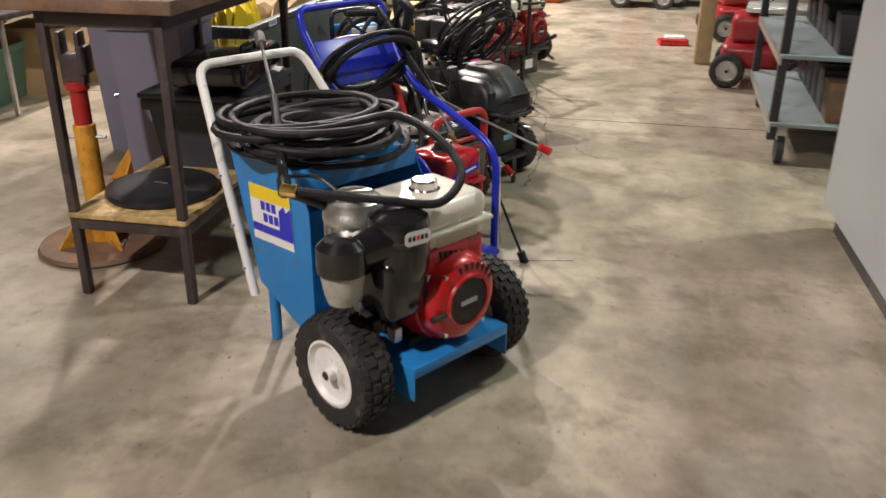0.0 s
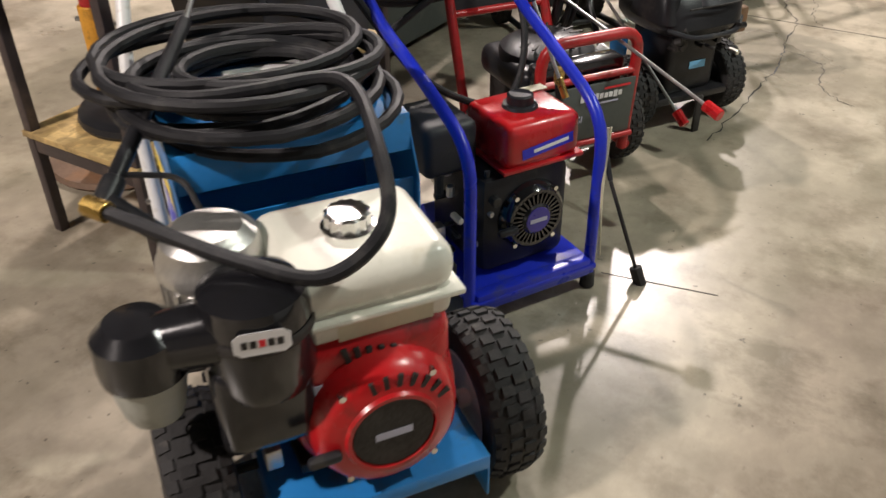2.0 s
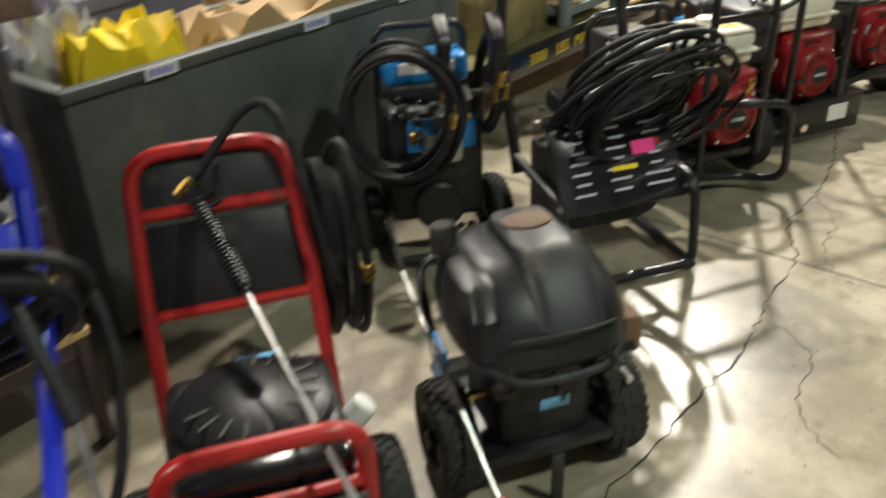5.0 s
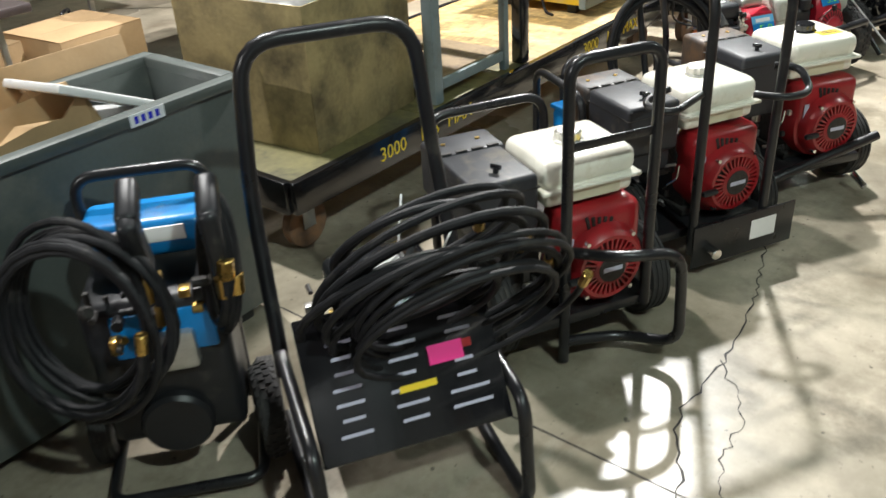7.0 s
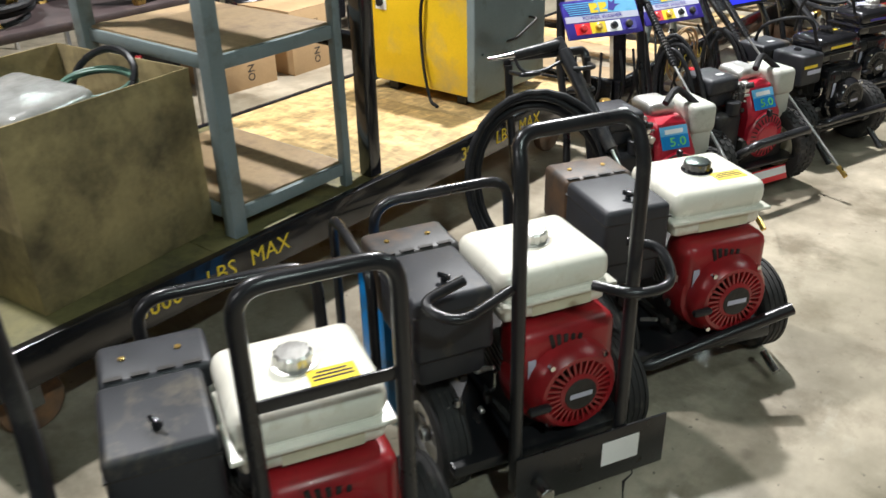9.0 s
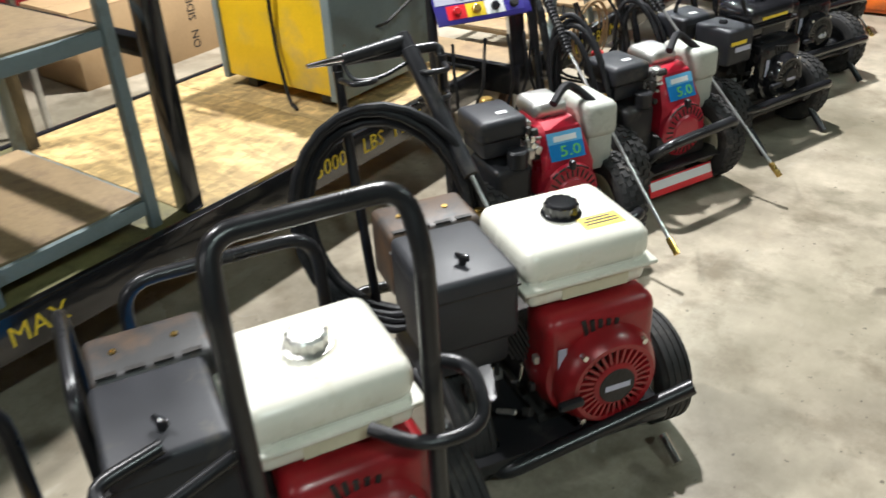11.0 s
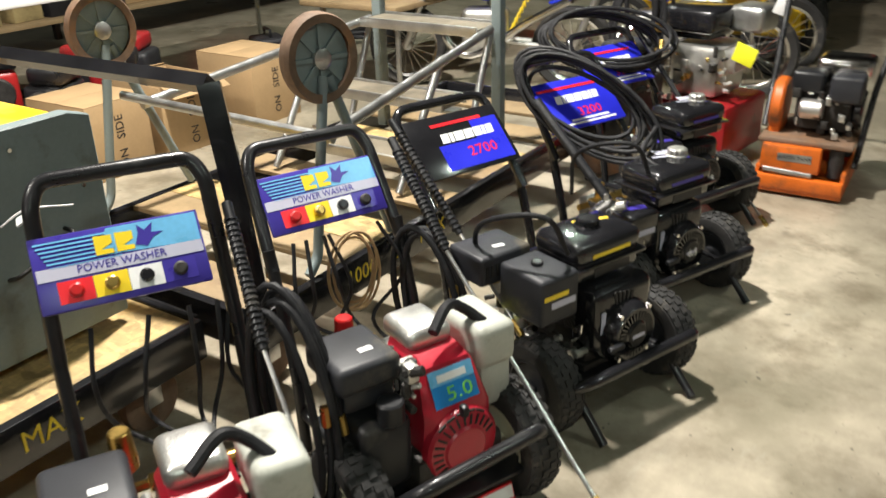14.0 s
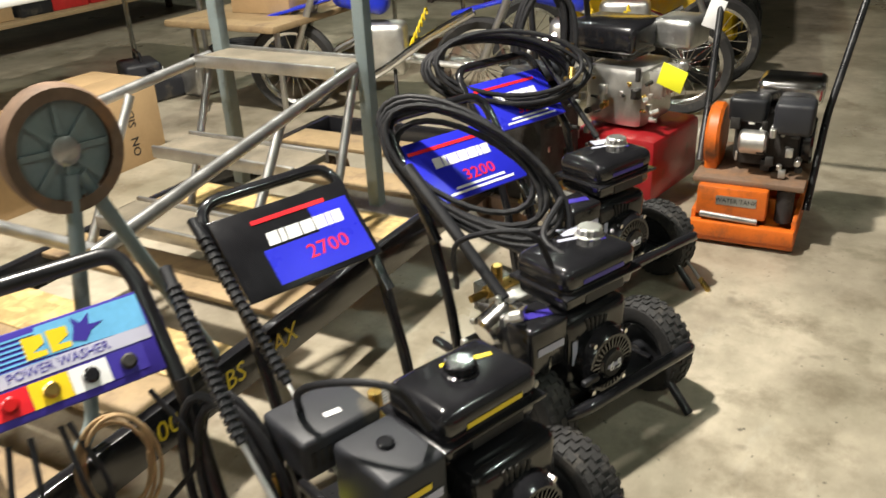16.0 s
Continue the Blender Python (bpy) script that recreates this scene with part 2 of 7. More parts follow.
M = dict(
    floor=concrete(), osb=osb(),
    wall=mat("painted_block", (0.24, 0.23, 0.21), 0.8, var=0.15, scale=1.2, bump=0.2, bscale=30),
    ceil=mat("dark_roof_deck", (0.07, 0.07, 0.07), 0.8, var=0.2, scale=2),
    black=mat("black_powder_coat", (0.013, 0.013, 0.015), 0.3, var=0.3, scale=9, bump=0.04, dirt=(0.05, 0.047, 0.043), dirt_amt=0.08, dirt_scale=9),
    gloss=mat("gloss_black_enamel", (0.012, 0.012, 0.014), 0.16, var=0.3, scale=9, bump=0.02, coat=0.4),
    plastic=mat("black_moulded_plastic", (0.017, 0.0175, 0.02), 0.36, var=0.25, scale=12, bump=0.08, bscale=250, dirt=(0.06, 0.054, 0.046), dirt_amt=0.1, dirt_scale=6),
    slate=mat("dark_grey_plastic", (0.024, 0.025, 0.03), 0.46, var=0.2, scale=10, bump=0.08, bscale=250, dirt=(0.09, 0.078, 0.06), dirt_amt=0.15, dirt_scale=8),
    guard=mat("heat_stained_guard", (0.03, 0.029, 0.029), 0.5, var=0.25, scale=8, bump=0.06, dirt=(0.17, 0.09, 0.04), dirt_amt=0.62, dirt_scale=4.5),
    rubber=mat("tyre_rubber", (0.022, 0.021, 0.021), 0.72, var=0.35, scale=14, bump=0.15, bscale=120, dirt=(0.09, 0.08, 0.068), dirt_amt=0.25, dirt_scale=12),
    hose=mat("black_rubber_hose", (0.014, 0.014, 0.016), 0.52, var=0.3, scale=20, bump=0.12, bscale=320, dirt=(0.045, 0.043, 0.041), dirt_amt=0.25, dirt_scale=16),
    white=mat("cream_white_enamel", (0.78, 0.76, 0.66), 0.26, var=0.05, scale=6, bump=0.02, dirt=(0.6, 0.54, 0.4), dirt_amt=0.15, dirt_scale=7, coat=0.3),
    whitep=mat("white_paint", (0.8, 0.8, 0.78), 0.35, var=0.06, scale=7, bump=0.03, dirt=(0.45, 0.4, 0.33), dirt_amt=0.12, dirt_scale=14),
    red=mat("red_engine_enamel", (0.5, 0.012, 0.014), 0.28, var=0.15, scale=8, bump=0.03, dirt=(0.16, 0.02, 0.015), dirt_amt=0.15, dirt_scale=10, coat=0.3),
    redold=mat("dusty_red_enamel", (0.3, 0.012, 0.016), 0.34, var=0.2, scale=8, bump=0.03, dirt=(0.14, 0.03, 0.025), dirt_amt=0.25, dirt_scale=8, coat=0.2),
    crimson=mat("crimson_plastic", (0.42, 0.012, 0.03), 0.3, var=0.12, scale=8, bump=0.03, coat=0.2),
    redframe=mat("worn_red_tube_paint", (0.42, 0.02, 0.02), 0.34, var=0.2, scale=11, bump=0.05, dirt=(0.12, 0.03, 0.025), dirt_amt=0.2, dirt_scale=14),
    blue=mat("azure_blue_paint", (0.01, 0.21, 0.56), 0.32, var=0.12, scale=5, bump=0.03, dirt=(0.06, 0.16, 0.28), dirt_amt=0.15, dirt_scale=9),
    royal=mat("royal_blue_paint", (0.012, 0.03, 0.5), 0.3, var=0.18, scale=6, bump=0.03, dirt=(0.05, 0.06, 0.22), dirt_amt=0.2, dirt_scale=12),
    navy=mat("violet_blue_print", (0.05, 0.035, 0.3), 0.3, var=0.1, scale=10, bump=0.0),
    cobalt=mat("cobalt_blue_print", (0.02, 0.025, 0.55), 0.3, var=0.08, scale=10, bump=0.0),
    sky=mat("sky_blue_print", (0.16, 0.48, 0.78), 0.3, var=0.2, scale=7, bump=0.0),
    yellow=mat("yellow_machine_paint", (0.78, 0.5, 0.008), 0.36, var=0.12, scale=3, bump=0.03, dirt=(0.5, 0.36, 0.12), dirt_amt=0.45, dirt_scale=3.5),
    yprint=mat("yellow_print", (0.85, 0.62, 0.02), 0.4, var=0.06, scale=9, bump=0.0),
    neon=mat("fluorescent_yellow_card", (0.85, 0.85, 0.03), 0.5, var=0.05, scale=9, bump=0.0),
    pink=mat("pink_sticker", (0.9, 0.03, 0.28), 0.5, var=0.05, scale=9, bump=0.0),
    greenp=mat("lime_print", (0.18, 0.62, 0.1), 0.4, var=0.05, scale=9, bump=0.0),
    redp=mat("red_print", (0.75, 0.02, 0.03), 0.35, var=0.06, scale=9, bump=0.0),
    whitl=mat("white_print", (0.82, 0.82, 0.82), 0.4, var=0.04, scale=9, bump=0.0),
    greyp=mat("grey_print", (0.5, 0.5, 0.62), 0.4, var=0.05, scale=9, bump=0.0),
    orange=mat("orange_machine_paint", (0.62, 0.13, 0.012), 0.42, var=0.2, scale=6, bump=0.06, dirt=(0.16, 0.06, 0.025), dirt_amt=0.4, dirt_scale=9),
    standy=mat("yellow_orange_worn_paint", (0.62, 0.29, 0.03), 0.5, var=0.25, scale=9, bump=0.08, dirt=(0.12, 0.06, 0.03), dirt_amt=0.35, dirt_scale=16),
    rust=mat("rusty_steel", (0.16, 0.1, 0.065), 0.75, var=0.4, scale=9, bump=0.15, bscale=70, dirt=(0.28, 0.13, 0.05), dirt_amt=0.4, dirt_scale=6),
    alu=mat("cast_aluminium", (0.62, 0.61, 0.58), 0.36, 0.9, var=0.2, scale=14, bump=0.15, bscale=160),
    chrome=mat("bright_steel", (0.72, 0.71, 0.69), 0.16, 1.0, var=0.1, scale=14, bump=0.02),
    steel=mat("dull_steel_tube", (0.5, 0.5, 0.49), 0.34, 0.9, var=0.2, scale=14, bump=0.05),
    brass=mat("brass", (0.6, 0.4, 0.12), 0.28, 1.0, var=0.2, scale=30, bump=0.04),
    iron=mat("oily_cast_iron", (0.045, 0.042, 0.04), 0.55, 0.4, var=0.5, scale=16, bump=0.2, bscale=90),
    greypaint=mat("blue_grey_steel_paint", (0.2, 0.245, 0.25), 0.45, var=0.15, scale=4, bump=0.04, dirt=(0.12, 0.12, 0.11), dirt_amt=0.2, dirt_scale=6),
    darkgreen=mat("dark_green_grey_steel", (0.075, 0.088, 0.082), 0.5, var=0.2, scale=3, bump=0.05, dirt=(0.13, 0.13, 0.115), dirt_amt=0.25, dirt_scale=4),
    cabinet=mat("pale_grey_cabinet_paint", (0.4, 0.44, 0.45), 0.4, var=0.08, scale=2, bump=0.03),
    card=mat("corrugated_cardboard", (0.4, 0.265, 0.135), 0.8, var=0.12, scale=5, bump=0.1, bscale=60, dirt=(0.36, 0.23, 0.11), dirt_amt=0.2, dirt_scale=4),
    cardold=mat("stained_cardboard", (0.36, 0.28, 0.13), 0.8, var=0.3, scale=4, bump=0.12, bscale=50, dirt=(0.07, 0.055, 0.03), dirt_amt=0.62, dirt_scale=4.5),
    wood=mat("worn_plywood", (0.3, 0.21, 0.11), 0.65, var=0.3, scale=5, bump=0.15, bscale=50, dirt=(0.15, 0.1, 0.06), dirt_amt=0.4, dirt_scale=5),
    tub=mat("violet_grey_polythene", (0.19, 0.185, 0.26), 0.42, var=0.1, scale=3, bump=0.04),
    tote=mat("charcoal_polythene", (0.045, 0.047, 0.058), 0.45, var=0.15, scale=5, bump=0.05),
    green=mat("green_polythene", (0.1, 0.2, 0.15), 0.45, var=0.1, scale=5, bump=0.05),
    brownleg=mat("dark_brown_steel", (0.05, 0.036, 0.036), 0.45, var=0.3, scale=9, bump=0.06, dirt=(0.1, 0.07, 0.06), dirt_amt=0.25, dirt_scale=12),
    amber=mat("milky_yellow_plastic", (0.62, 0.58, 0.42), 0.3, var=0.1, scale=9, bump=0.0),
    grime=mat("green_black_stained_deck", (0.17, 0.15, 0.06), 0.6, var=0.4, scale=4, bump=0.1, bscale=40, dirt=(0.04, 0.04, 0.025), dirt_amt=0.4, dirt_scale=6),
    foil=mat("clear_wrap", (0.5, 0.5, 0.48), 0.2, 0.3, var=0.25, scale=12, bump=0.4, bscale=20),
)
glow = bpy.data.materials.new("lamp_lens")
glow.use_nodes = True
gb = glow.node_tree.nodes["Principled BSDF"]
gb.inputs["Emission Color"].default_value = (1.0, 0.93, 0.8, 1)
gb.inputs["Emission Strength"].default_value = 14
M["glow"] = glow
M["rustslate"] = mat("rust_stained_grey_plastic", (0.024, 0.025, 0.03), 0.5, var=0.2, scale=10, bump=0.08, bscale=200, dirt=(0.1, 0.05, 0.022), dirt_amt=0.16, dirt_scale=5)
M["tread"] = mat("dusty_steel_tread", (0.17, 0.145, 0.105), 0.6, var=0.3, scale=7, bump=0.1, bscale=60, dirt=(0.08, 0.07, 0.05), dirt_amt=0.4, dirt_scale=6)
M["tankgrey"] = mat("pale_grey_polythene", (0.44, 0.45, 0.4), 0.5, var=0.12, scale=8, bump=0.05, dirt=(0.25, 0.24, 0.2), dirt_amt=0.2, dirt_scale=9)
for key, level in (("hose", 0.25), ("plastic", 0.35), ("slate", 0.4), ("tyre", 0.3), ("iron", 0.3)):
    if key in M:
        M[key].node_tree.nodes["Principled BSDF"].inputs["Specular IOR Level"].default_value = level

# ---- mesh helpers ----


def V(*a):
    return Vector(a)


def box(bm, c, s, bevel=0.0, rot=None, seg=2, taper=1.0):
    """A box of size s round c; taper narrows its top."""
    m = Matrix.Translation(c) @ (rot.to_4x4() if rot else Matrix.Identity(4))
    r = bmesh.ops.create_cube(bm, size=1)
    for v in r["verts"]:
        k = taper if v.co.z > 0 else 1.0
        v.co = m @ Vector((v.co.x * s[0] * k, v.co.y * s[1] * k, v.co.z * s[2]))
    if bevel > 0:
        es = list({e for v in r["verts"] for e in v.link_edges})
        bmesh.ops.bevel(bm, geom=es, offset=bevel, segments=seg, profile=0.5, affect="EDGES")
    return bm


def lathe(bm, prof, m=None, seg=24, cap=True):
    """Rings of (radius, height) round local z."""
    m = m or Matrix.Identity(4)
    rings = []
    for r, h in prof:
        rings.append([bm.verts.new(m @ Vector((r * math.cos(2 * math.pi * i / seg), r * math.sin(2 * math.pi * i / seg), h))) for i in range(seg)])
    for a, b in zip(rings, rings[1:]):
        for i in range(seg):
            j = (i + 1) % seg
            bm.faces.new((a[i], a[j], b[j], b[i]))
    if cap:
        bm.faces.new(rings[0][::-1])
        bm.faces.new(rings[-1])
    return bm


def axis(p0, p1):
    """The pose at p0 whose z runs to p1."""
    d = Vector(p1) - Vector(p0)
    return Matrix.Translation(p0) @ d.to_track_quat("Z", "Y").to_matrix().to_4x4(), d.length


def cyl(bm, p0, p1, r, r2=None, seg=16, bev=0.0):
    m, n = axis(p0, p1)
    r2 = r if r2 is None else r2
    if bev:
        prof = [(r - bev, 0), (r, bev), (r2, n - bev), (r2 - bev, n)]
    else:
        prof = [(r, 0), (r2, n)]
    return lathe(bm, prof, m, seg)


def fillet(pts, rad, n=5, closed=False):
    """Rounds the corners of a line."""
    pts = [Vector(p) for p in pts]
    out = []
    cnt = len(pts)
    for i, p in enumerate(pts):
        if not closed and i in (0, cnt - 1):
            out.append(p)
            continue
        a, b = pts[i - 1] - p, pts[(i + 1) % cnt] - p
        k = min(rad, a.length * 0.48, b.length * 0.48)
        a, b = p + a.normalized() * k, p + b.normalized() * k
        for j in range(n + 1):
            t = j / n
            out.append(a * (1 - t) ** 2 + p * 2 * t * (1 - t) + b * t * t)
    return out


def tube(bm, pts, r, seg=10, closed=False):
    """A round tube along a line."""
    pts = [Vector(p) for p in pts]
    n = len(pts)
    rings = []
    up = None
    for i, p in enumerate(pts):
        if closed:
            d = pts[(i + 1) % n] - pts[i - 1]
        else:
            d = pts[min(i + 1, n - 1)] - pts[max(i - 1, 0)]
        d.normalize()
        if up is None:
            up = Vector((0, 0, 1)) if abs(d.z) < 0.9 else Vector((1, 0, 0))
        up = (up - d * up.dot(d)).normalized()
        s = d.cross(up)
        rings.append([bm.verts.new(p + (up * math.cos(2 * math.pi * k / seg) + s * math.sin(2 * math.pi * k / seg)) * r) for k in range(seg)])
    pairs = list(zip(rings, rings[1:]))
    if closed:
        pairs.append((rings[-1], rings[0]))
    for a, b in pairs:
        for k in range(seg):
            j = (k + 1) % seg
            bm.faces.new((a[k], b[k], b[j], a[j]))
    if not closed:
        bm.faces.new(rings[0])
        bm.faces.new(rings[-1][::-1])
    return bm


def smoothline(pts, n=8):
    """A soft curve through points."""
    p = [Vector(q) for q in pts]
    p = [p[0] * 2 - p[1]] + p + [p[-1] * 2 - p[-2]]
    out = []
    for i in range(1, len(p) - 2):
        for j in range(n):
            t = j / n
            out.append(0.5 * ((2 * p[i]) + (p[i + 1] - p[i - 1]) * t + (2 * p[i - 1] - 5 * p[i] + 4 * p[i + 1] - p[i + 2]) * t * t + (3 * p[i] - p[i - 1] - 3 * p[i + 1] + p[i + 2]) * t ** 3))
    out.append(p[-2])
    return out


def B():
    return bmesh.new()


def part(name, bm, material, parent=None, label="", m=None):
    """Links a bmesh as one mesh object under a thing or a part."""
    if m is not None:
        bm.transform(m)
    bmesh.ops.recalc_face_normals(bm, faces=bm.faces)
    me = bpy.data.meshes.new(name)
    bm.to_mesh(me)
    bm.free()
    me.polygons.foreach_set("use_smooth", [True] * len(me.polygons))
    me.set_sharp_from_angle(angle=radians(32))
    me.materials.append(material)
    ob = new(name, me)
    if parent:
        ob.parent = parent
    if label:
        ob["label"] = label
    return ob


def thing(name, label, category, m=None, group="", kind=""):
    ob = new(name)
    ob.empty_display_size = 0.1
    if m is not None:
        ob.matrix_basis = m
    return tagged(ob, label, category, group, kind)


def word(text, size, material, parent, m, name="lettering", depth=0.0008, squeeze=1.0):
    """Flat raised letters in the built-in font, centred, in the local xy plane of m."""
    cu = bpy.data.curves.new("t", "FONT")
    cu.body, cu.size, cu.align_x, cu.align_y, cu.extrude, cu.resolution_u = text, size, "CENTER", "CENTER", depth, 2
    tmp = bpy.data.objects.new("t", cu)
    scene.collection.objects.link(tmp)
    me = bpy.data.meshes.new_from_object(tmp.evaluated_get(bpy.context.evaluated_depsgraph_get()))
    bpy.data.objects.remove(tmp)
    me.transform(m @ Matrix.Diagonal((squeeze, 1, 1, 1)))
    me.materials.clear()
    me.materials.append(material)
    ob = new(name, me)
    ob.parent = parent
    return ob


def text_line(text, size, material, parent, m, name="lettering", squeeze=1.0):
    """A line of text, each word an object of its own."""
    step = 0.64 * size * squeeze
    x = -step * len(text) / 2
    for w in text.split(" "):
        word(w, size, material, parent, m @ pose(x + step * len(w) / 2, 0, 0), name, squeeze=squeeze)
        x += step * (len(w) + 1)


def sheet(name, pts, th, material, parent, m, label=""):
    """A flat print or plate of outline pts (local xy) and thickness th, on the pose m."""
    bm = B()
    lo = [bm.verts.new((x, y, 0)) for x, y in pts]
    hi = [bm.verts.new((x, y, th)) for x, y in pts]
    bm.faces.new(lo[::-1])
    bm.faces.new(hi)
    for i in range(len(pts)):
        j = (i + 1) % len(pts)
        bm.faces.new((lo[i], lo[j], hi[j], hi[i]))
    return part(name, bm, material, parent, label, m)


def rect(w, h, x=0.0, y=0.0):
    return [(x - w / 2, y - h / 2), (x + w / 2, y - h / 2), (x + w / 2, y + h / 2), (x - w / 2, y + h / 2)]


def face(o, xdir, ydir):
    """A pose at o with local x along xdir and local y near ydir."""
    x = Vector(xdir).normalized()
    z = x.cross(Vector(ydir)).normalized()
    y = z.cross(x)
    m = Matrix((x, y, z)).transposed().to_4x4()
    m.translation = Vector(o)
    return m

# ---- the hall ----
X0, X1, Y0, Y1 = -13.0, 8.0, -6.0, 30.0


def slab(name, c, s, material, label="", category="", bevel=0.0):
    return tagged(part(name, box(B(), c, s, bevel), material), label, category, kind="structure")


CX, CY = (X0 + X1) / 2, (Y0 + Y1) / 2
slab("floor", (CX, CY, -0.1), (X1 - X0, Y1 - Y0, 0.2), M["floor"], "worn sealed concrete slab with oil spots and hairline cracks", "floor")
slab("wall_west", (X0 - 0.1, CY, CEIL / 2), (0.2, Y1 - Y0, CEIL), M["wall"], "plain painted block wall", "wall")
slab("wall_east", (X1 + 0.1, CY, CEIL / 2), (0.2, Y1 - Y0, CEIL), M["wall"], "plain painted block wall", "wall")
slab("wall_south", (CX, Y0 - 0.1, CEIL / 2), (X1 - X0 + 0.4, 0.2, CEIL), M["wall"], "plain painted block wall", "wall")
slab("wall_north", (CX, Y1 + 0.1, CEIL / 2), (X1 - X0 + 0.4, 0.2, CEIL), M["wall"], "plain painted block wall", "wall")
slab("ceiling", (CX, CY, CEIL + 0.1), (X1 - X0 + 0.4, Y1 - Y0 + 0.4, 0.2), M["ceil"], "dark metal roof deck", "ceiling")


def crack(pts, w, seed):
    """A ragged narrow open crack, laid as a thin dark seam on the slab."""
    rnd = random.Random(seed)
    bm = B()
    line = smoothline([(x, y, 0) for x, y in pts], 9)
    last = None
    for i, p in enumerate(line):
        d = (line[min(i + 1, len(line) - 1)] - line[max(i - 1, 0)]).normalized()
        s = Vector((-d.y, d.x, 0))
        q = p + s * rnd.uniform(-0.012, 0.012)
        k = w * rnd.uniform(0.3, 1.2)
        row = (bm.verts.new(q + s * k + V(0, 0, 0.0012)), bm.verts.new(q - s * k + V(0, 0, 0.0012)))
        if last:
            bm.faces.new((last[0], last[1], row[1], row[0]))
        last = row
    return tagged(part("floor_crack", bm, M["iron"]), "ragged hairline crack in the concrete slab", "crack", kind="structure")


crack([(1.07, 4.3), (1.11, 4.62), (1.12, 4.97), (1.14, 5.2), (1.1, 5.45), (1.07, 5.84), (0.96, 6.1), (0.96, 6.4), (0.92, 6.75), (0.86, 7.0), (0.76, 7.35)], 0.0038, 3)
crack([(1.12, 5.42), (1.3, 5.3), (1.34, 5.05), (1.5, 4.9)], 0.0025, 4)
crack([(0.95, 6.4), (1.1, 6.2), (1.12, 6.0), (1.2, 5.84)], 0.002, 5)
tagged(part("floor_joint", box(B(), (1.5, 5.82, 0.0006), (9.0, 0.006, 0.0012), rot=Matrix.Rotation(radians(-0.8), 3, "Z")), M["iron"]), "straight sawn joint in the slab", "joint", kind="structure")
tagged(part("floor_joint", box(B(), (1.23, 3.315, 0.0006), (0.34, 0.004, 0.0012), rot=Matrix.Rotation(radians(11), 3, "Z")), M["iron"]), "short sawn joint in the slab", "joint", kind="structure")


def lamp_fixture(x, y):
    t = thing("unseen_lamp_fixture", "unseen round metal lamp hung from the roof, for a key or fill light", "lamp", pose(x, y, CEIL), "high bay lamps")
    part("stem", cyl(B(), (0, 0, 0), (0, 0, -0.3), 0.012), M["steel"], t)
    part("reflector", lathe(B(), [(0.07, -0.28), (0.09, -0.3), (0.24, -0.58), (0.25, -0.58), (0.245, -0.575), (0.1, -0.32)], seg=28, cap=False), M["alu"], t)
    return t


# Unseen fixtures, one added at every light, the fill lights too.
for lx, ly, lp in LAMPS:
    lamp_fixture(lx, ly)

# ---- shared parts ----


def wheel(t, c, r, w, rim="steel", knob=True, tyre="rubber", hubc="iron"):
    """A pneumatic wheel on a y axle: tyre with tread, dished rim, hub."""
    m = Matrix.Translation(c) @ Matrix.Rotation(radians(-90), 4, "X")
    h = part("wheel", lathe(B(), [(0.014, -w * 0.55), (0.018, -w * 0.5), (0.018, w * 0.5), (0.014, w * 0.55)], m, 14), M[hubc], t)
    k = w / 2
    ty = B()
    lathe(ty, [(r * 0.56, -k * 0.72), (r * 0.62, -k * 0.92), (r * 0.78, -k), (r * 0.9, -k * 0.93), (r * 0.965, -k * 0.72), (r * 0.985, -k * 0.3), (r * 0.985, k * 0.3), (r * 0.965, k * 0.72), (r * 0.9, k * 0.93), (r * 0.78, k), (r * 0.62, k * 0.92), (r * 0.56, k * 0.72)], m, 36, cap=False)
    part("tyre", ty, M[tyre], h)
    ty = B()
    if knob:
        n = 30
        for row, (hh, ln) in enumerate(((-0.72, 0.34), (-0.24, 0.4), (0.24, 0.4), (0.72, 0.34))):
            for i in range(n):
                a = 2 * math.pi * (i + 0.5 * (row % 2)) / n
                rr = r * (0.985 if abs(hh) < 0.5 else 0.945)
                rot = Matrix.Rotation(a, 3, "Z") @ Matrix.Rotation(radians(10 if hh > 0 else -10) * (abs(hh) > 0.5) * -2, 3, "Y")
                p = Vector((rr * math.cos(a), rr * math.sin(a), hh * k))
                q = m.to_3x3() @ rot
                box(ty, m @ p, (r * 0.055, r * 0.115, w * ln * 0.5), 0, q)
    else:
        for hh in (-0.6, -0.2, 0.2, 0.6):
            lathe(ty, [(r * 0.96, hh * k - k * 0.13), (r, hh * k - k * 0.1), (r, hh * k + k * 0.1), (r * 0.96, hh * k + k * 0.13)], m, 36, cap=False)
    tagged(part("tread", ty, M[tyre], h), kind="stuff")
    rm = B()
    for s in (-1, 1):
        lathe(rm, [(r * 0.57, s * k * 0.5), (r * 0.6, s * k * 0.86), (r * 0.555, s * k * 0.88), (r * 0.5, s * k * 0.62), (r * 0.3, s * k * 0.5), (r * 0.14, s * k * 0.62), (0.02, s * k * 0.64)], m, 28, cap=False)
        lathe(rm, [(0.021, s * k * 0.6), (0.021, s * k * 1.05), (0.012, s * k * 1.08)], m, 14)
    part("rim", rm, M[rim], h)
    return h


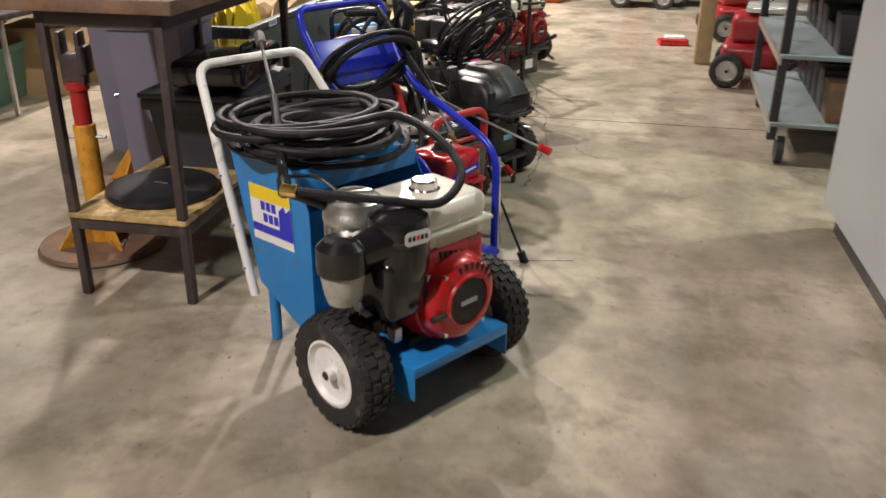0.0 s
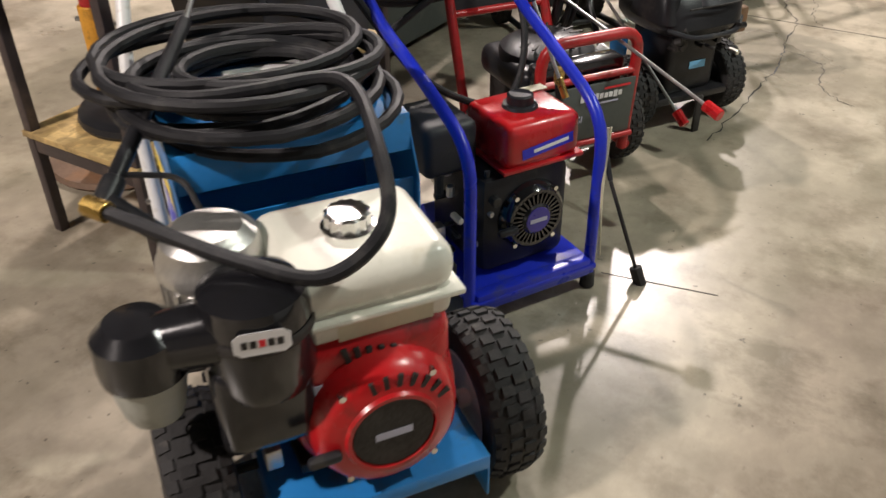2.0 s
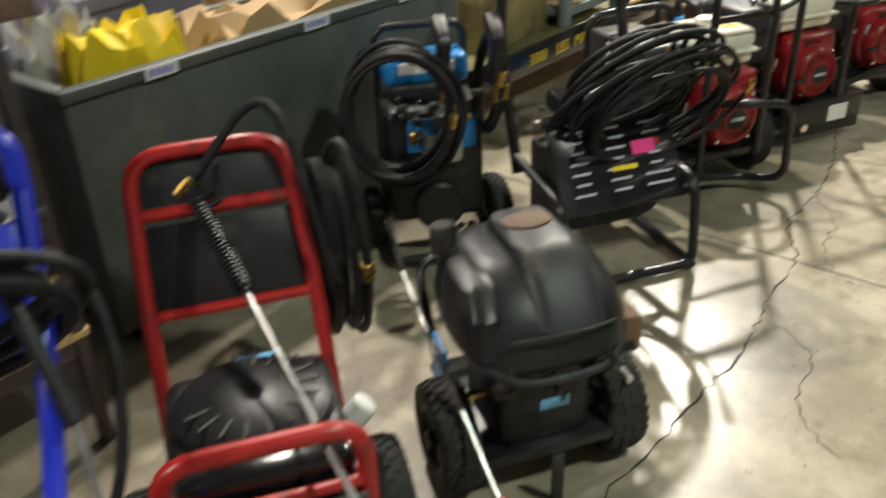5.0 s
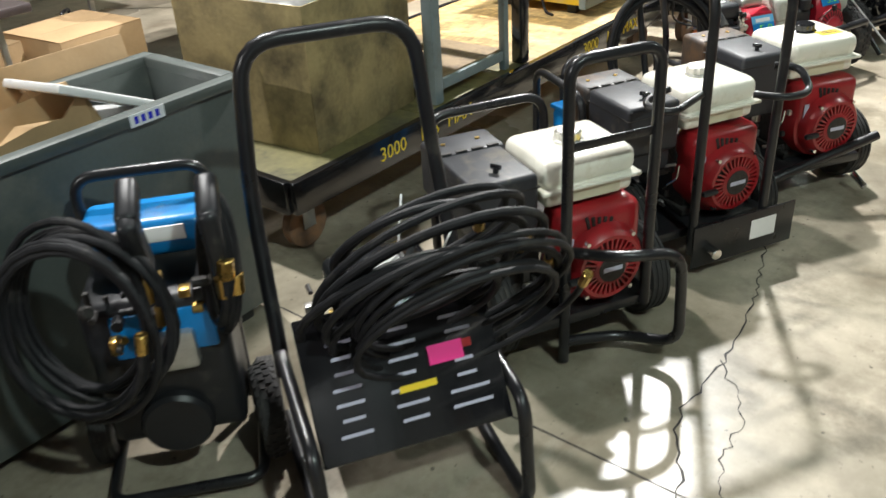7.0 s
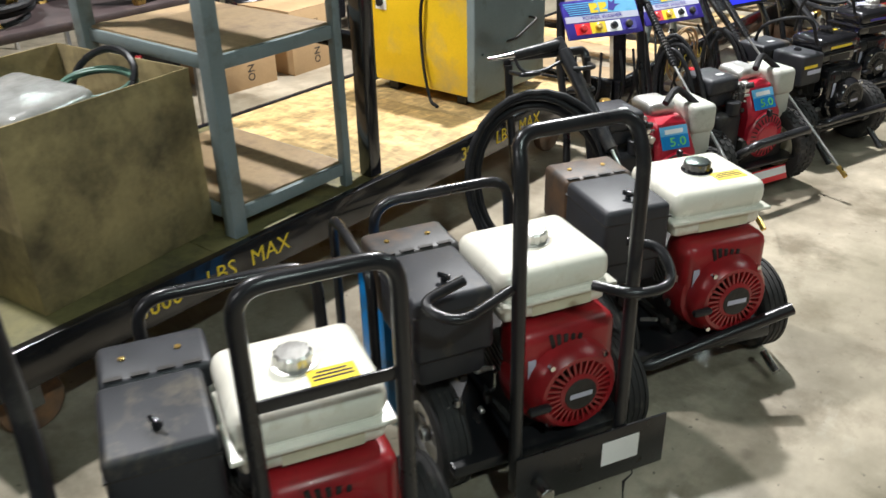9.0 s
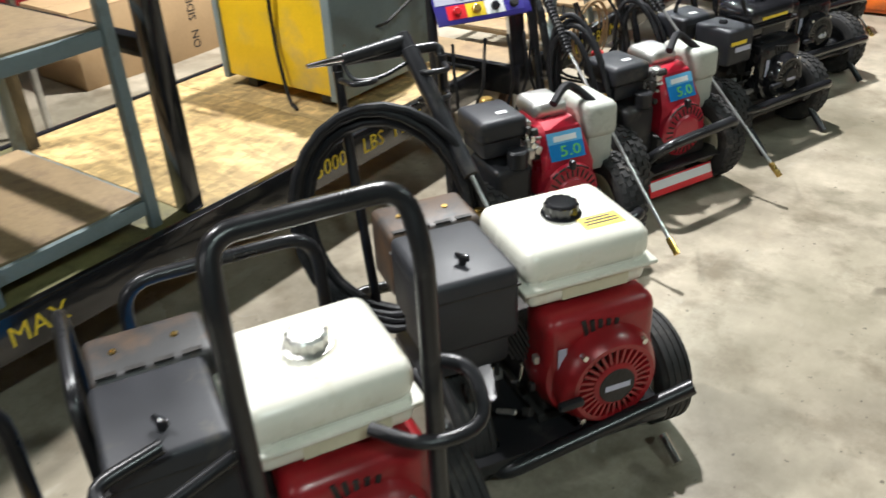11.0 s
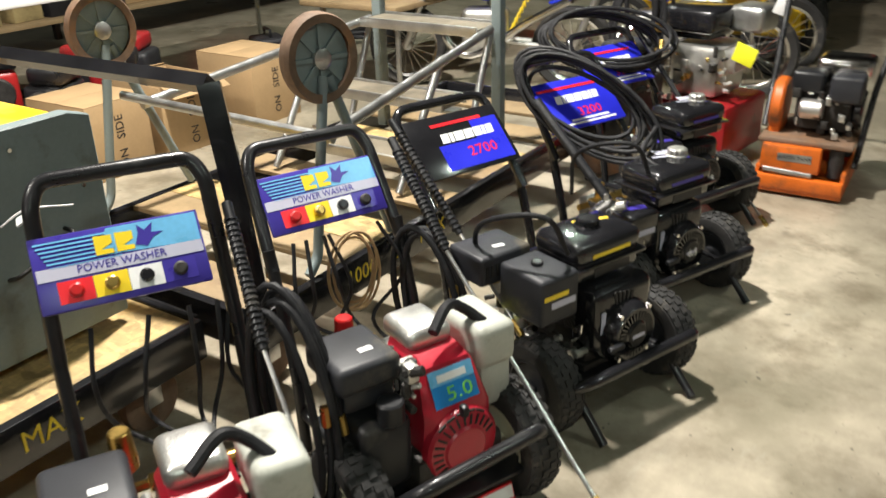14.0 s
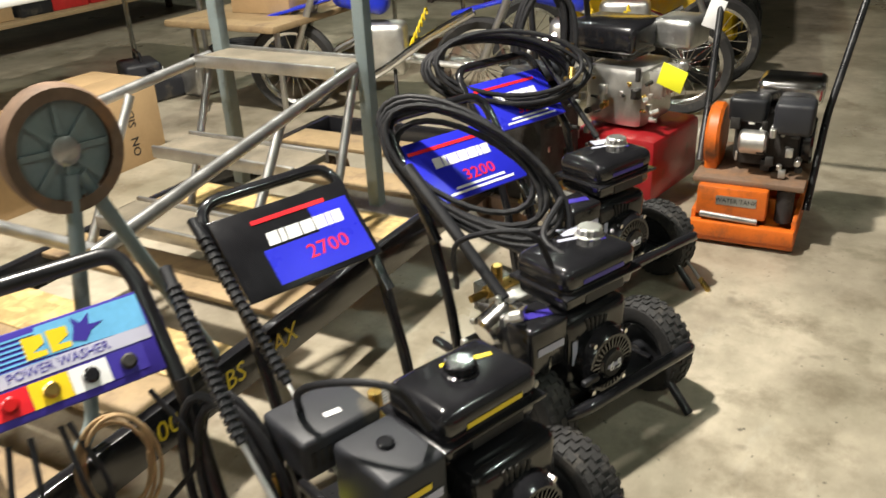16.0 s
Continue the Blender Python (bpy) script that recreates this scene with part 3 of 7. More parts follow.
def recoil(t, c, r, cover, emblem="plain", slots=30):
    """A recoil starter facing +x: ring, radial ribs over a dark well, hub disc, pull grip."""
    m = Matrix.Translation(c) @ Matrix.Rotation(radians(90), 4, "Y")
    bm = B()
    lathe(bm, [(r * 1.12, -0.055), (r * 1.08, -0.03), (r * 1.0, -0.012), (r * 0.9, 0.0), (r * 0.8, 0.0), (r * 0.78, -0.012)], m, 36, cap=False)
    lathe(bm, [(r * 0.5, -0.012), (r * 0.49, 0.003), (r * 0.42, 0.008), (0.002, 0.009)], m, 30, cap=False)
    disc = emblem == "disc"
    if disc:
        bm = lathe(B(), [(r * 1.16, -0.06), (r * 1.1, -0.03), (r * 1.0, -0.006), (r * 0.92, 0.0), (r * 0.72, 0.006), (r * 0.69, 0.014), (r * 0.63, 0.014), (r * 0.62, 0.004), (0.002, 0.004)], m, 44, cap=False)
    h = part("recoil_cover", bm, cover, t)
    for i in range(7 if disc else 0):
        a = radians(118 + 13 * i)
        part("vent_slot", box(B(), m @ Vector((r * 0.86 * math.cos(a), r * 0.86 * math.sin(a), 0.001)), (r * 0.26, r * 0.07, 0.006), 0, m.to_3x3() @ Matrix.Rotation(a, 3, "Z")), M["iron"], h)
    for i in range(0 if disc else slots):
        a = 2 * math.pi * i / slots
        rot = m.to_3x3() @ Matrix.Rotation(a, 3, "Z")
        part("rib", box(B(), m @ Vector((r * 0.645 * math.cos(a), r * 0.645 * math.sin(a), -0.004)), (r * 0.34, r * 0.055, 0.012), 0, rot), cover, h)
    part("cooling_well", lathe(B(), [(r * 0.86, -0.03), (r * 0.86, -0.02), (0.002, -0.02)], m, 24), M["iron"], h)
    er = 0.61 if disc else 0.4
    e = lathe(B(), [(r * er, 0.0025 if disc else 0.0085), (r * (er - 0.01), 0.0105), (0.002, 0.0108)], m, 32)
    part("emblem", e, M["iron"] if emblem in ("plain", "disc") else M[emblem], h)
    fm = face(Vector(c) + V(0.0115, 0, 0), (0, 1, 0), (0, 0, 1))
    sheet("emblem_bar", rect(r * 0.56, r * 0.13), 0.0006, M["greyp"], h, fm)
    g = B()
    box(g, Vector(c) + V(0.01, -r * 1.02, -r * 0.1), (0.022, 0.062, 0.02), 0.008)
    part("pull_grip", g, M["plastic"], h)
    for a in (40, 140, 220, 320):
        bolt = cyl(B(), m @ Vector((r * 1.02 * math.cos(radians(a)), r * 1.02 * math.sin(radians(a)), -0.02)), m @ Vector((r * 1.02 * math.cos(radians(a)), r * 1.02 * math.sin(radians(a)), -0.004)), 0.007, seg=8)
        part("bolt", bolt, M["chrome"], h)
    return h


def clutter(t, rnd, lo, hi, n, mats, name="engine_fitting"):
    """Small cast and turned fittings: bosses, bolts, linkages."""
    for key in mats:
        for i in range(n):
            bm = B()
            p = V(*(rnd.uniform(a, b) for a, b in zip(lo, hi)))
            d = rnd.choice((V(1, 0, 0), V(0, 1, 0), V(0, 0, 1), V(0.7, 0.5, 0.3)))
            k = rnd.uniform(0.005, 0.016)
            if rnd.random() < 0.6:
                cyl(bm, p, p + d * rnd.uniform(0.02, 0.06), k, seg=8, bev=0.002)
            else:
                box(bm, p, (k * 2.4, k * 2, k * 3), 0.003)
            part(name, bm, M[key], t)


def gx(t, o, s=1.0, tank="white", cover="red", filt="slate", cap="gloss", label_top="", muffler="rust", flange="white", seed=1, emblem="plain", knob=True, fan=1.0, low=False, two=False, toff=(0, 0, 0), tsc=1.0):
    """A horizontal-shaft engine seen from its recoil side (+x), air box on -y, tank on top."""
    rnd = random.Random(seed)
    O = Vector(o)

    def P(x, y, z):
        return O + V(x, y, z) * s

    bm = box(B(), P(-0.02, 0, 0.1), V(0.27, 0.25, 0.2) * s, 0.02 * s)
    box(bm, P(-0.02, 0, 0.012), V(0.3, 0.28, 0.024) * s, 0.005)
    cc = part("crankcase", bm, M["iron"], t)
    for i in range(7):
        part("cooling_fin", box(B(), P(-0.01, -0.13 - 0.013 * i, 0.19 + 0.007 * i), V(0.17, 0.005, 0.16) * s, 0, Matrix.Rotation(radians(25), 3, "X")), M["iron"], cc)
    hb = B()
    box(hb, P(0.1, 0.0, 0.185), V(0.13, 0.27, 0.23) * s, 0.035 * s, seg=3)
    m = Matrix.Translation(P(0.09, 0.0, 0.135)) @ Matrix.Rotation(radians(90), 4, "Y")
    lathe(hb, [(0.128 * s * fan, -0.03 * s), (0.132 * s * fan, 0.02 * s), (0.122 * s * fan, 0.062 * s), (0.09 * s * fan, 0.075 * s)], m, 32)
    hs = part("blower_housing", hb, M[cover], t)
    for i in range(5):
        part("louvre", box(B(), P(0.166, -0.05 + 0.018 * i, 0.262 - 0.004 * i), V(0.006, 0.01, 0.045) * s, 0.001, Matrix.Rotation(radians(14 - 7 * i), 3, "X")), M["iron"], hs)
    recoil(t, P(0.215, 0.0, 0.135), 0.1 * s * fan, M[cover], emblem)
    tk = B()
    sh = V(0.05, 0.04, 0) * s if low else Vector(toff)
    O = O + sh
    deep = 0.262 if tank == "white" else 0.215
    box(tk, P(0.0, -0.02, 0.408), V(deep * tsc, 0.3 * tsc, 0.085) * s, 0.034 * s, seg=4)
    box(tk, P(0.0, -0.02, 0.352), V((deep - 0.015) * tsc, 0.285 * tsc, 0.08) * s, 0.02 * s, seg=3)
    tankob = part("fuel_tank", tk, M[tank], t)
    part("tank_flange", box(B(), P(0.0, -0.02, 0.366), V((deep + 0.021) * tsc, 0.318 * tsc, 0.012) * s, 0.005 * s), M[flange], tankob)
    cm = Matrix.Translation(P(-0.02, 0.06, 0.449) if low else P(-0.005, -0.02, 0.449))
    cb = lathe(B(), [(0.044 * s, -0.004), (0.045 * s, 0.004), (0.037 * s, 0.007), (0.037 * s, 0.026 * s), (0.032 * s, 0.031 * s), (0.002, 0.032 * s)], cm, 48)
    for v in cb.verts:
        d = v.co - cm.translation
        rr, aa = math.hypot(d.x, d.y), math.atan2(d.y, d.x)
        if 0.03 * s < rr < 0.0375 * s:
            g = 1.0 + 0.055 * math.cos(12 * aa)
            v.co.x, v.co.y = cm.translation.x + d.x * g, cm.translation.y + d.y * g
    part("fuel_cap", cb, M[cap], tankob)
    if label_top:
        sheet("warning_label", rect(0.095 * s, 0.05 * s), 0.0008, M[label_top], tankob, pose(*P(0.06, 0.04, 0.4508), 0, 0, 90))
        for k in range(3):
            sheet("print_bar", rect((0.08 - 0.02 * (k == 0)) * s, 0.006 * s, 0, (0.013 - 0.011 * k) * s), 0.0003, M["iron"], tankob, pose(*P(0.06, 0.04, 0.4517), 0, 0, 90))
    sheet("side_label", rect(0.16 * s, 0.034 * s), 0.0008, M["amber"] if tank == "white" else M["plastic"], tankob, face(P((deep - 0.015) / 2 * tsc + 0.0012, -0.005, 0.338), (0, 1, 0), (0, 0, 1)))
    O = O - sh
    clutter(t, rnd, P(0.0, -0.3, 0.05), P(0.14, -0.13, 0.2), 6, ("alu", "iron"))
    part("control_lever", tube(B(), fillet([P(0.1, -0.19, 0.12), P(0.16, -0.2, 0.17), P(0.165, -0.2, 0.22)], 0.02), 0.004, 8), M["chrome"], t)
    sheet("switch_plate", rect(0.02 * s, 0.075 * s), 0.002, M["greyp"], t, face(P(0.167, -0.105, 0.19), (0, 1, 0), (0, 0, 1)))
    if low:
        lo = part("air_filter_box", box(B(), P(0.1, -0.2, 0.25), V(0.13, 0.15, 0.15) * s, 0.016 * s, seg=3), M[filt], t)
        sheet("filter_label", rect(0.1 * s, 0.035 * s), 0.001, M["navy"], lo, pose(*P(0.1, -0.2, 0.3255), 0, 0, 70))
        part("exhaust_can", cyl(B(), P(0.0, -0.3, 0.26), P(0.0, -0.2, 0.3), 0.05 * s, seg=18, bev=0.01), M["chrome"], t)
        clutter(t, rnd, P(-0.02, -0.32, 0.2), P(0.1, -0.2, 0.36), 8, ("alu", "chrome"))
    if not filt or low:
        return t
    fb = B()
    if two:
        box(fb, P(0.04, -0.27, 0.32), V(0.2, 0.16, 0.16) * s, 0.016 * s, seg=3)
        fl = part("air_filter_box", fb, M[filt], t)
        part("wing_nut", cyl(B(), P(0.03, -0.27, 0.398), P(0.03, -0.27, 0.412), 0.02 * s, seg=12, bev=0.003), M["gloss"], fl)
        sheet("yellow_strip", rect(0.1 * s, 0.016 * s), 0.001, M["yprint"], fl, face(P(0.142, -0.29, 0.34), (0, 1, 0), (0, 0, 1)))
        mu = part("muffler_guard", box(B(), P(-0.15, -0.31, 0.37), V(0.17, 0.21, 0.1) * s, 0.014 * s, seg=3), M[muffler], t)
        for i in range(9):
            part("guard_slot", box(B(), P(-0.064, -0.39 + 0.02 * i, 0.37), V(0.004, 0.009, 0.04) * s), M["iron"], mu)
        sheet("paper_sticker", rect(0.04 * s, 0.018 * s), 0.001, M["whitl"], mu, pose(*P(-0.12, -0.3, 0.4205), 0, 0, 80))
        return t
    box(fb, P(0.015, -0.285, 0.35), V(0.235, 0.2, 0.17) * s, 0.016 * s, seg=3)
    box(fb, P(0.015, -0.285, 0.24), V(0.2, 0.175, 0.1) * s, 0.02 * s)
    fl = part("air_filter_box", fb, M[filt], t)
    sm = B()
    box(sm, P(0.015, -0.285, 0.395), V(0.237, 0.202, 0.004) * s)
    part("lid_seam", sm, M["iron"], fl)
    if knob:
        kn = cyl(B(), P(0.07, -0.285, 0.434), P(0.07, -0.285, 0.452), 0.008 * s, seg=10)
        box(kn, P(0.07, -0.285, 0.452), V(0.034, 0.008, 0.014) * s, 0.003, Matrix.Rotation(0.6, 3, "Z"))
        part("wing_nut", kn, M["gloss"], fl)
    mb = box(B(), P(-0.185, -0.27, 0.345), V(0.15, 0.22, 0.165) * s, 0.016 * s, seg=3)
    mu = part("muffler_guard", mb, M[muffler], t)
    for i in range(4):
        part("guard_slot", box(B(), P(-0.125, -0.35 + 0.05 * i, 0.4285), V(0.012, 0.035, 0.003) * s), M["iron"], mu)
    for yy in (-0.33, -0.22):
        part("screw", cyl(B(), P(-0.19, yy, 0.426), P(-0.19, yy, 0.431), 0.007 * s, seg=10), M["brass"], mu)
    return t


def pump(t, o, seed=2):
    """A pressure pump: finned head, brass unloader, pipes."""
    O = Vector(o)
    bm = box(B(), O + V(0, 0, 0), (0.12, 0.14, 0.11), 0.015)
    p = part("pump_body", bm, M["alu"], t)
    for i in range(6):
        part("cooling_fin", box(B(), O + V(-0.07 - 0.011 * i, 0, 0), (0.004, 0.13, 0.1)), M["alu"], p)
    u = cyl(B(), O + V(-0.03, -0.1, 0.06), O + V(-0.03, 0.11, 0.06), 0.022, seg=12, bev=0.004)
    cyl(u, O + V(-0.03, -0.05, 0.06), O + V(-0.03, -0.05, 0.14), 0.018, seg=8)
    cyl(u, O + V(-0.03, -0.1, 0.06), O + V(-0.03, -0.16, 0.06), 0.013, seg=8)
    part("brass_unloader", u, M["brass"], t)


def coil_line(c, u, v, ru, rv, turns, seed, drop=0.0, wob=0.03, per=26, step=0.0, w=None, spread=(0.86, 1.08)):
    """Loose loops of hose in the plane of u and v."""
    rnd = random.Random(seed)
    c, u, v = Vector(c), Vector(u).normalized(), Vector(v).normalized()
    n = u.cross(v).normalized() if w is None else Vector(w)
    out = []
    ka = [rnd.uniform(*spread) for _ in range(turns + 2)]
    oa = [(rnd.uniform(-wob, wob), rnd.uniform(-wob, wob), rnd.uniform(-wob, wob) * 0.9) for _ in range(turns + 2)]
    for i in range(turns * per + 1):
        q = i / per
        j, fr = int(q), q - int(q)
        k = ka[j] * (1 - fr) + ka[j + 1] * fr
        of = [oa[j][d] * (1 - fr) + oa[j + 1][d] * fr for d in range(3)]
        a = 2 * math.pi * q
        out.append(c + u * (ru * k * math.cos(a) + of[0]) + v * (rv * k * math.sin(a) + of[1] - drop * (1 - math.cos(a)) * 0) + n * (of[2] + step * q))
    return out


def hose(pts, label, r=0.0085, m=None, ends=True):
    t = thing("pressure_hose", label, "hose", m, "hoses")
    part("hose_run", tube(B(), pts, r, 9), M["hose"], t)
    if ends:
        for a, b in ((pts[0], pts[1]), (pts[-1], pts[-2])):
            d = (Vector(a) - Vector(b)).normalized()
            f = cyl(B(), Vector(a) - d * 0.01, Vector(a) + d * 0.04, r * 1.45, seg=10, bev=0.002)
            part("coupling", f, M["brass"], t)
    return t


def wand(g, mid, tip, label, grip=None, spring=False, lance="steel", tipmat="brass", handle=None, m=None, thick=0.0165):
    """A spray gun: trigger handle, insulated grip, thin lance, nozzle. handle: the point where the pistol grip ends."""
    t = thing("spray_wand", label, "spray wand", m, "spray wands")
    g, mid, tip = Vector(g), Vector(mid), Vector(tip)
    d = (mid - g).normalized()
    bm = cyl(B(), g, mid, thick, thick * 0.85, seg=12, bev=0.003)
    if spring:
        n = 22
        for i in range(n):
            q = g.lerp(mid, 0.12 + 0.86 * i / n)
            cyl(bm, q, q + d * ((mid - g).length * 0.018), thick * 1.25, seg=12)
    part("insulated_grip", bm, M["plastic"], t)
    part("lance", cyl(B(), mid, tip, 0.006, seg=10), M[lance], t)
    dd = (tip - mid).normalized()
    part("nozzle", cyl(B(), tip - dd * 0.03, tip + dd * 0.03, 0.011 if tipmat == "brass" else 0.019, seg=10, bev=0.002), M[tipmat], t)
    if handle is not None:
        h = Vector(handle)
        hb = cyl(B(), g - d * 0.05, g + d * 0.02, 0.022, seg=12, bev=0.004)
        cyl(hb, g - d * 0.03, h, 0.02, 0.017, seg=12, bev=0.004)
        part("pistol_grip", hb, M["plastic"], t)
        mid2 = (g + h) / 2
        side = ((h - g) - d * (h - g).dot(d))
        gd = fillet([g + d * 0.03, g + d * 0.06 + side * 0.6, h + d * 0.07, h], 0.04)
        part("trigger_guard", tube(B(), gd, 0.006, 8), M["plastic"], t)
    return t


def loft(bm, rings, seg=40, power=3.2):
    """Stacked rounded rectangles (cx, cy, z, half width, half depth), closed above and below."""
    rows = []
    for cx, cy, z, hw, hd in rings:
        row = []
        for i in range(seg):
            a = 2 * math.pi * i / seg
            c, q = math.cos(a), math.sin(a)
            row.append(bm.verts.new((cx + hw * math.copysign(abs(c) ** (2 / power), c), cy + hd * math.copysign(abs(q) ** (2 / power), q), z)))
        rows.append(row)
    for a, b in zip(rows, rows[1:]):
        for i in range(seg):
            j = (i + 1) % seg
            bm.faces.new((a[i], a[j], b[j], b[i]))
    bm.faces.new(rows[0][::-1])
    bm.faces.new(rows[-1])
    return bm


def frame_tube(t, pts, r, key, rad=0.07, name="frame_tube", label="", closed=False):
    return part(name, tube(B(), fillet(pts, rad, closed=closed), r, 12, closed), M[key], t, label)


def yawed(x, y, deg):
    return pose(x, y, 0, 0, 0, deg)


# ---- the blue washer with the hose coil ----


def blue_box_washer():
    t = thing("pressure_washer", "azure blue sheet-metal pressure washer with white handle and knobbly tyres", "pressure washer", yawed(0.967, 2.23, -35), "pressure washers")
    for yy in (-0.335, 0.285):
        wheel(t, (-0.04, yy, 0.185), 0.185, 0.13, "whitep")
    part("axle", cyl(B(), (-0.04, -0.37, 0.185), (-0.04, 0.34, 0.185), 0.011, seg=10), M["iron"], t)
    tr = B()
    box(tr, (-0.08, -0.01, 0.215), (0.48, 0.42, 0.006), 0.002)
    for s in (-1, 1):
        box(tr, (-0.08, s * 0.208 - 0.01, 0.16), (0.48, 0.006, 0.115), 0.002)
    box(tr, (0.158, -0.01, 0.2), (0.006, 0.42, 0.035), 0.002)
    part("engine_tray", tr, M["blue"], t)
    bx = B()
    for s in (-1, 1):
        vs = [(-0.62, 0.25), (-0.3, 0.12), (-0.3, 0.6), (-0.36, 0.72), (-0.76, 0.76)]
        a = [bx.verts.new((x, s * 0.25, z)) for x, z in vs]
        b = [bx.verts.new((x, s * 0.246, z)) for x, z in vs]
        bx.faces.new(a), bx.faces.new(b)
        for i in range(5):
            bx.faces.new((a[i], a[(i + 1) % 5], b[(i + 1) % 5], b[i]))
    box(bx, (-0.335, 0, 0.36), (0.005, 0.49, 0.46), 0, Matrix.Rotation(radians(2), 3, "Y"))
    box(bx, (-0.69, 0, 0.5), (0.005, 0.49, 0.52), 0, Matrix.Rotation(radians(-15.5), 3, "Y"))
    box(bx, (-0.55, 0, 0.74), (0.4, 0.5, 0.006), 0.002, Matrix.Rotation(radians(5), 3, "Y"))
    box(bx, (-0.345, 0, 0.69), (0.006, 0.5, 0.08), 0.002, Matrix.Rotation(radians(-12), 3, "Y"))
    body = part("tank_body", bx, M["blue"], t)
    part("top_lid", box(B(), (-0.56, 0.02, 0.75), (0.2, 0.2, 0.012), 0.005, Matrix.Rotation(radians(5), 3, "Y")), M["whitep"], body)
    for s in (-1, 1):
        frame_tube(t, [(-0.62, s * 0.2, 0.2), (-0.62, s * 0.2, 0.004)], 0.02, "blue", name="rear_leg")
    frame_tube(t, [(-0.63, -0.272, 0.2), (-0.8, -0.272, 0.73), (-0.97, -0.22, 0.965), (-0.97, 0.22, 0.965), (-0.8, 0.272, 0.73), (-0.63, 0.272, 0.2)], 0.0165, "whitep", 0.06, "handle", "white painted tube handle")
    for z in (0.3, 0.45, 0.62):
        for s in (-1, 1):
            part("bolt", cyl(B(), (-0.662 - (z - 0.3) * 0.32, s * 0.285, z), (-0.662 - (z - 0.3) * 0.32, s * 0.298, z), 0.008, seg=8), M["chrome"], t)
    fm = face((-0.515, -0.2525, 0.53), (1, 0, 0.06), (-0.06, 0, 1))
    sg = sheet("brand_decal", rect(0.24, 0.2), 0.0012, M["whitl"], body, fm, "white, yellow and blue printed decal")
    sheet("print_patch", rect(0.24, 0.05, 0, 0.075), 0.0006, M["yprint"], sg, fm @ pose(0, 0, 0.0012))
    sheet("print_patch", [(-0.12, -0.07), (0.12, -0.07), (0.12, 0.05), (0.09, 0.03), (0.08, 0.05), (0.05, 0.03), (0.045, -0.04), (-0.12, -0.04)], 0.0006, M["cobalt"], sg, fm @ pose(0, 0, 0.0012))
    for r_, x_ in ((0.03, -0.045), (-0.012, -0.035)):
        for k in range(3):
            sheet("print_patch", rect(0.026, 0.032, x_ + 0.032 * k, r_), 0.0006, M["cobalt"], sg, fm @ pose(0, 0, 0.0012))
    gx(t, (-0.075, 0.0, 0.23), 1.1, filt="", cap="chrome", muffler="", seed=11, fan=1.15, toff=(0.04, 0.03, -0.035), tsc=0.93, emblem="disc")
    # cyclone air cleaner in front of the air box
    cy = B()
    lathe(cy, [(0.066, 0), (0.068, 0.02), (0.066, 0.07), (0.045, 0.09), (0.002, 0.094)], Matrix.Translation((0.03, -0.375, 0.555)) @ Matrix.Scale(1.1, 4), 28)
    cyl(cy, (0.03, -0.375, 0.6), (0.075, -0.22, 0.625), 0.05, 0.06, seg=20, bev=0.012)
    lathe(cy, [(0.085, 0.5), (0.094, 0.53), (0.094, 0.66), (0.088, 0.685), (0.06, 0.7), (0.002, 0.705)], Matrix.Translation((0.06, -0.19, 0)), 32)
    box(cy, (0.05, -0.2, 0.47), (0.15, 0.17, 0.2), 0.03, seg=3)
    cc = part("cyclone_cleaner", cy, M["gloss"], t)
    part("clamp_band", lathe(B(), [(0.0955, 0.612), (0.0975, 0.616), (0.0975, 0.63), (0.0955, 0.634)], Matrix.Translation((0.06, -0.19, 0)), 32, cap=False), M["iron"], cc)
    part("intake_elbow", tube(B(), smoothline([(-0.06, -0.2, 0.5), (-0.02, -0.27, 0.52), (0.03, -0.33, 0.57)], 6), 0.036, 14), M["plastic"], cc)
    part("dust_bowl", lathe(B(), [(0.03, 0.455), (0.046, 0.458), (0.054, 0.48), (0.066, 0.55), (0.068, 0.572)], Matrix.Translation((0.03, -0.375, 0)), 26), M["tankgrey"], cc)
    part("rain_lip", lathe(B(), [(0.07, 0.566), (0.074, 0.57), (0.074, 0.585), (0.068, 0.59)], Matrix.Translation((0.03, -0.375, 0)), 26, cap=False), M["plastic"], cc)
    fm = face((0.157, -0.2, 0.645), (0.15, 1, 0), (0, 0, 1))
    st = sheet("maker_badge", [(-0.045, -0.013), (-0.034, -0.022), (0.034, -0.022), (0.045, -0.013), (0.045, 0.013), (0.034, 0.022), (-0.034, 0.022), (-0.045, 0.013)], 0.001, M["whitl"], cc, fm)
    for k in range(5):
        sheet("print_bar", rect(0.01, 0.014, -0.028 + 0.014 * k, 0.0), 0.0005, M["redp"] if k == 2 else M["iron"], st, fm @ pose(0, 0, 0.001))
    lathe_m = Matrix.Translation((-0.095, -0.225, 0.6)) @ Matrix.Scale(1.2, 4)
    chb = lathe(B(), [(0.075, -0.03), (0.078, 0.03), (0.082, 0.036), (0.082, 0.05), (0.076, 0.06), (0.07, 0.085), (0.05, 0.1), (0.002, 0.103)], lathe_m, 32)
    part("steel_cleaner_cap", chb, M["alu"], cc)
    for k in range(20):
        a = 2 * math.pi * k / 20
        part("vent_fin", box(B(), lathe_m @ V(0.077 * math.cos(a), 0.077 * math.sin(a), 0.005), (0.006, 0.012, 0.05), 0, Matrix.Rotation(a, 3, "Z")), M["steel"], cc)
    pump(t, (-0.24, 0.1, 0.3))
    return t


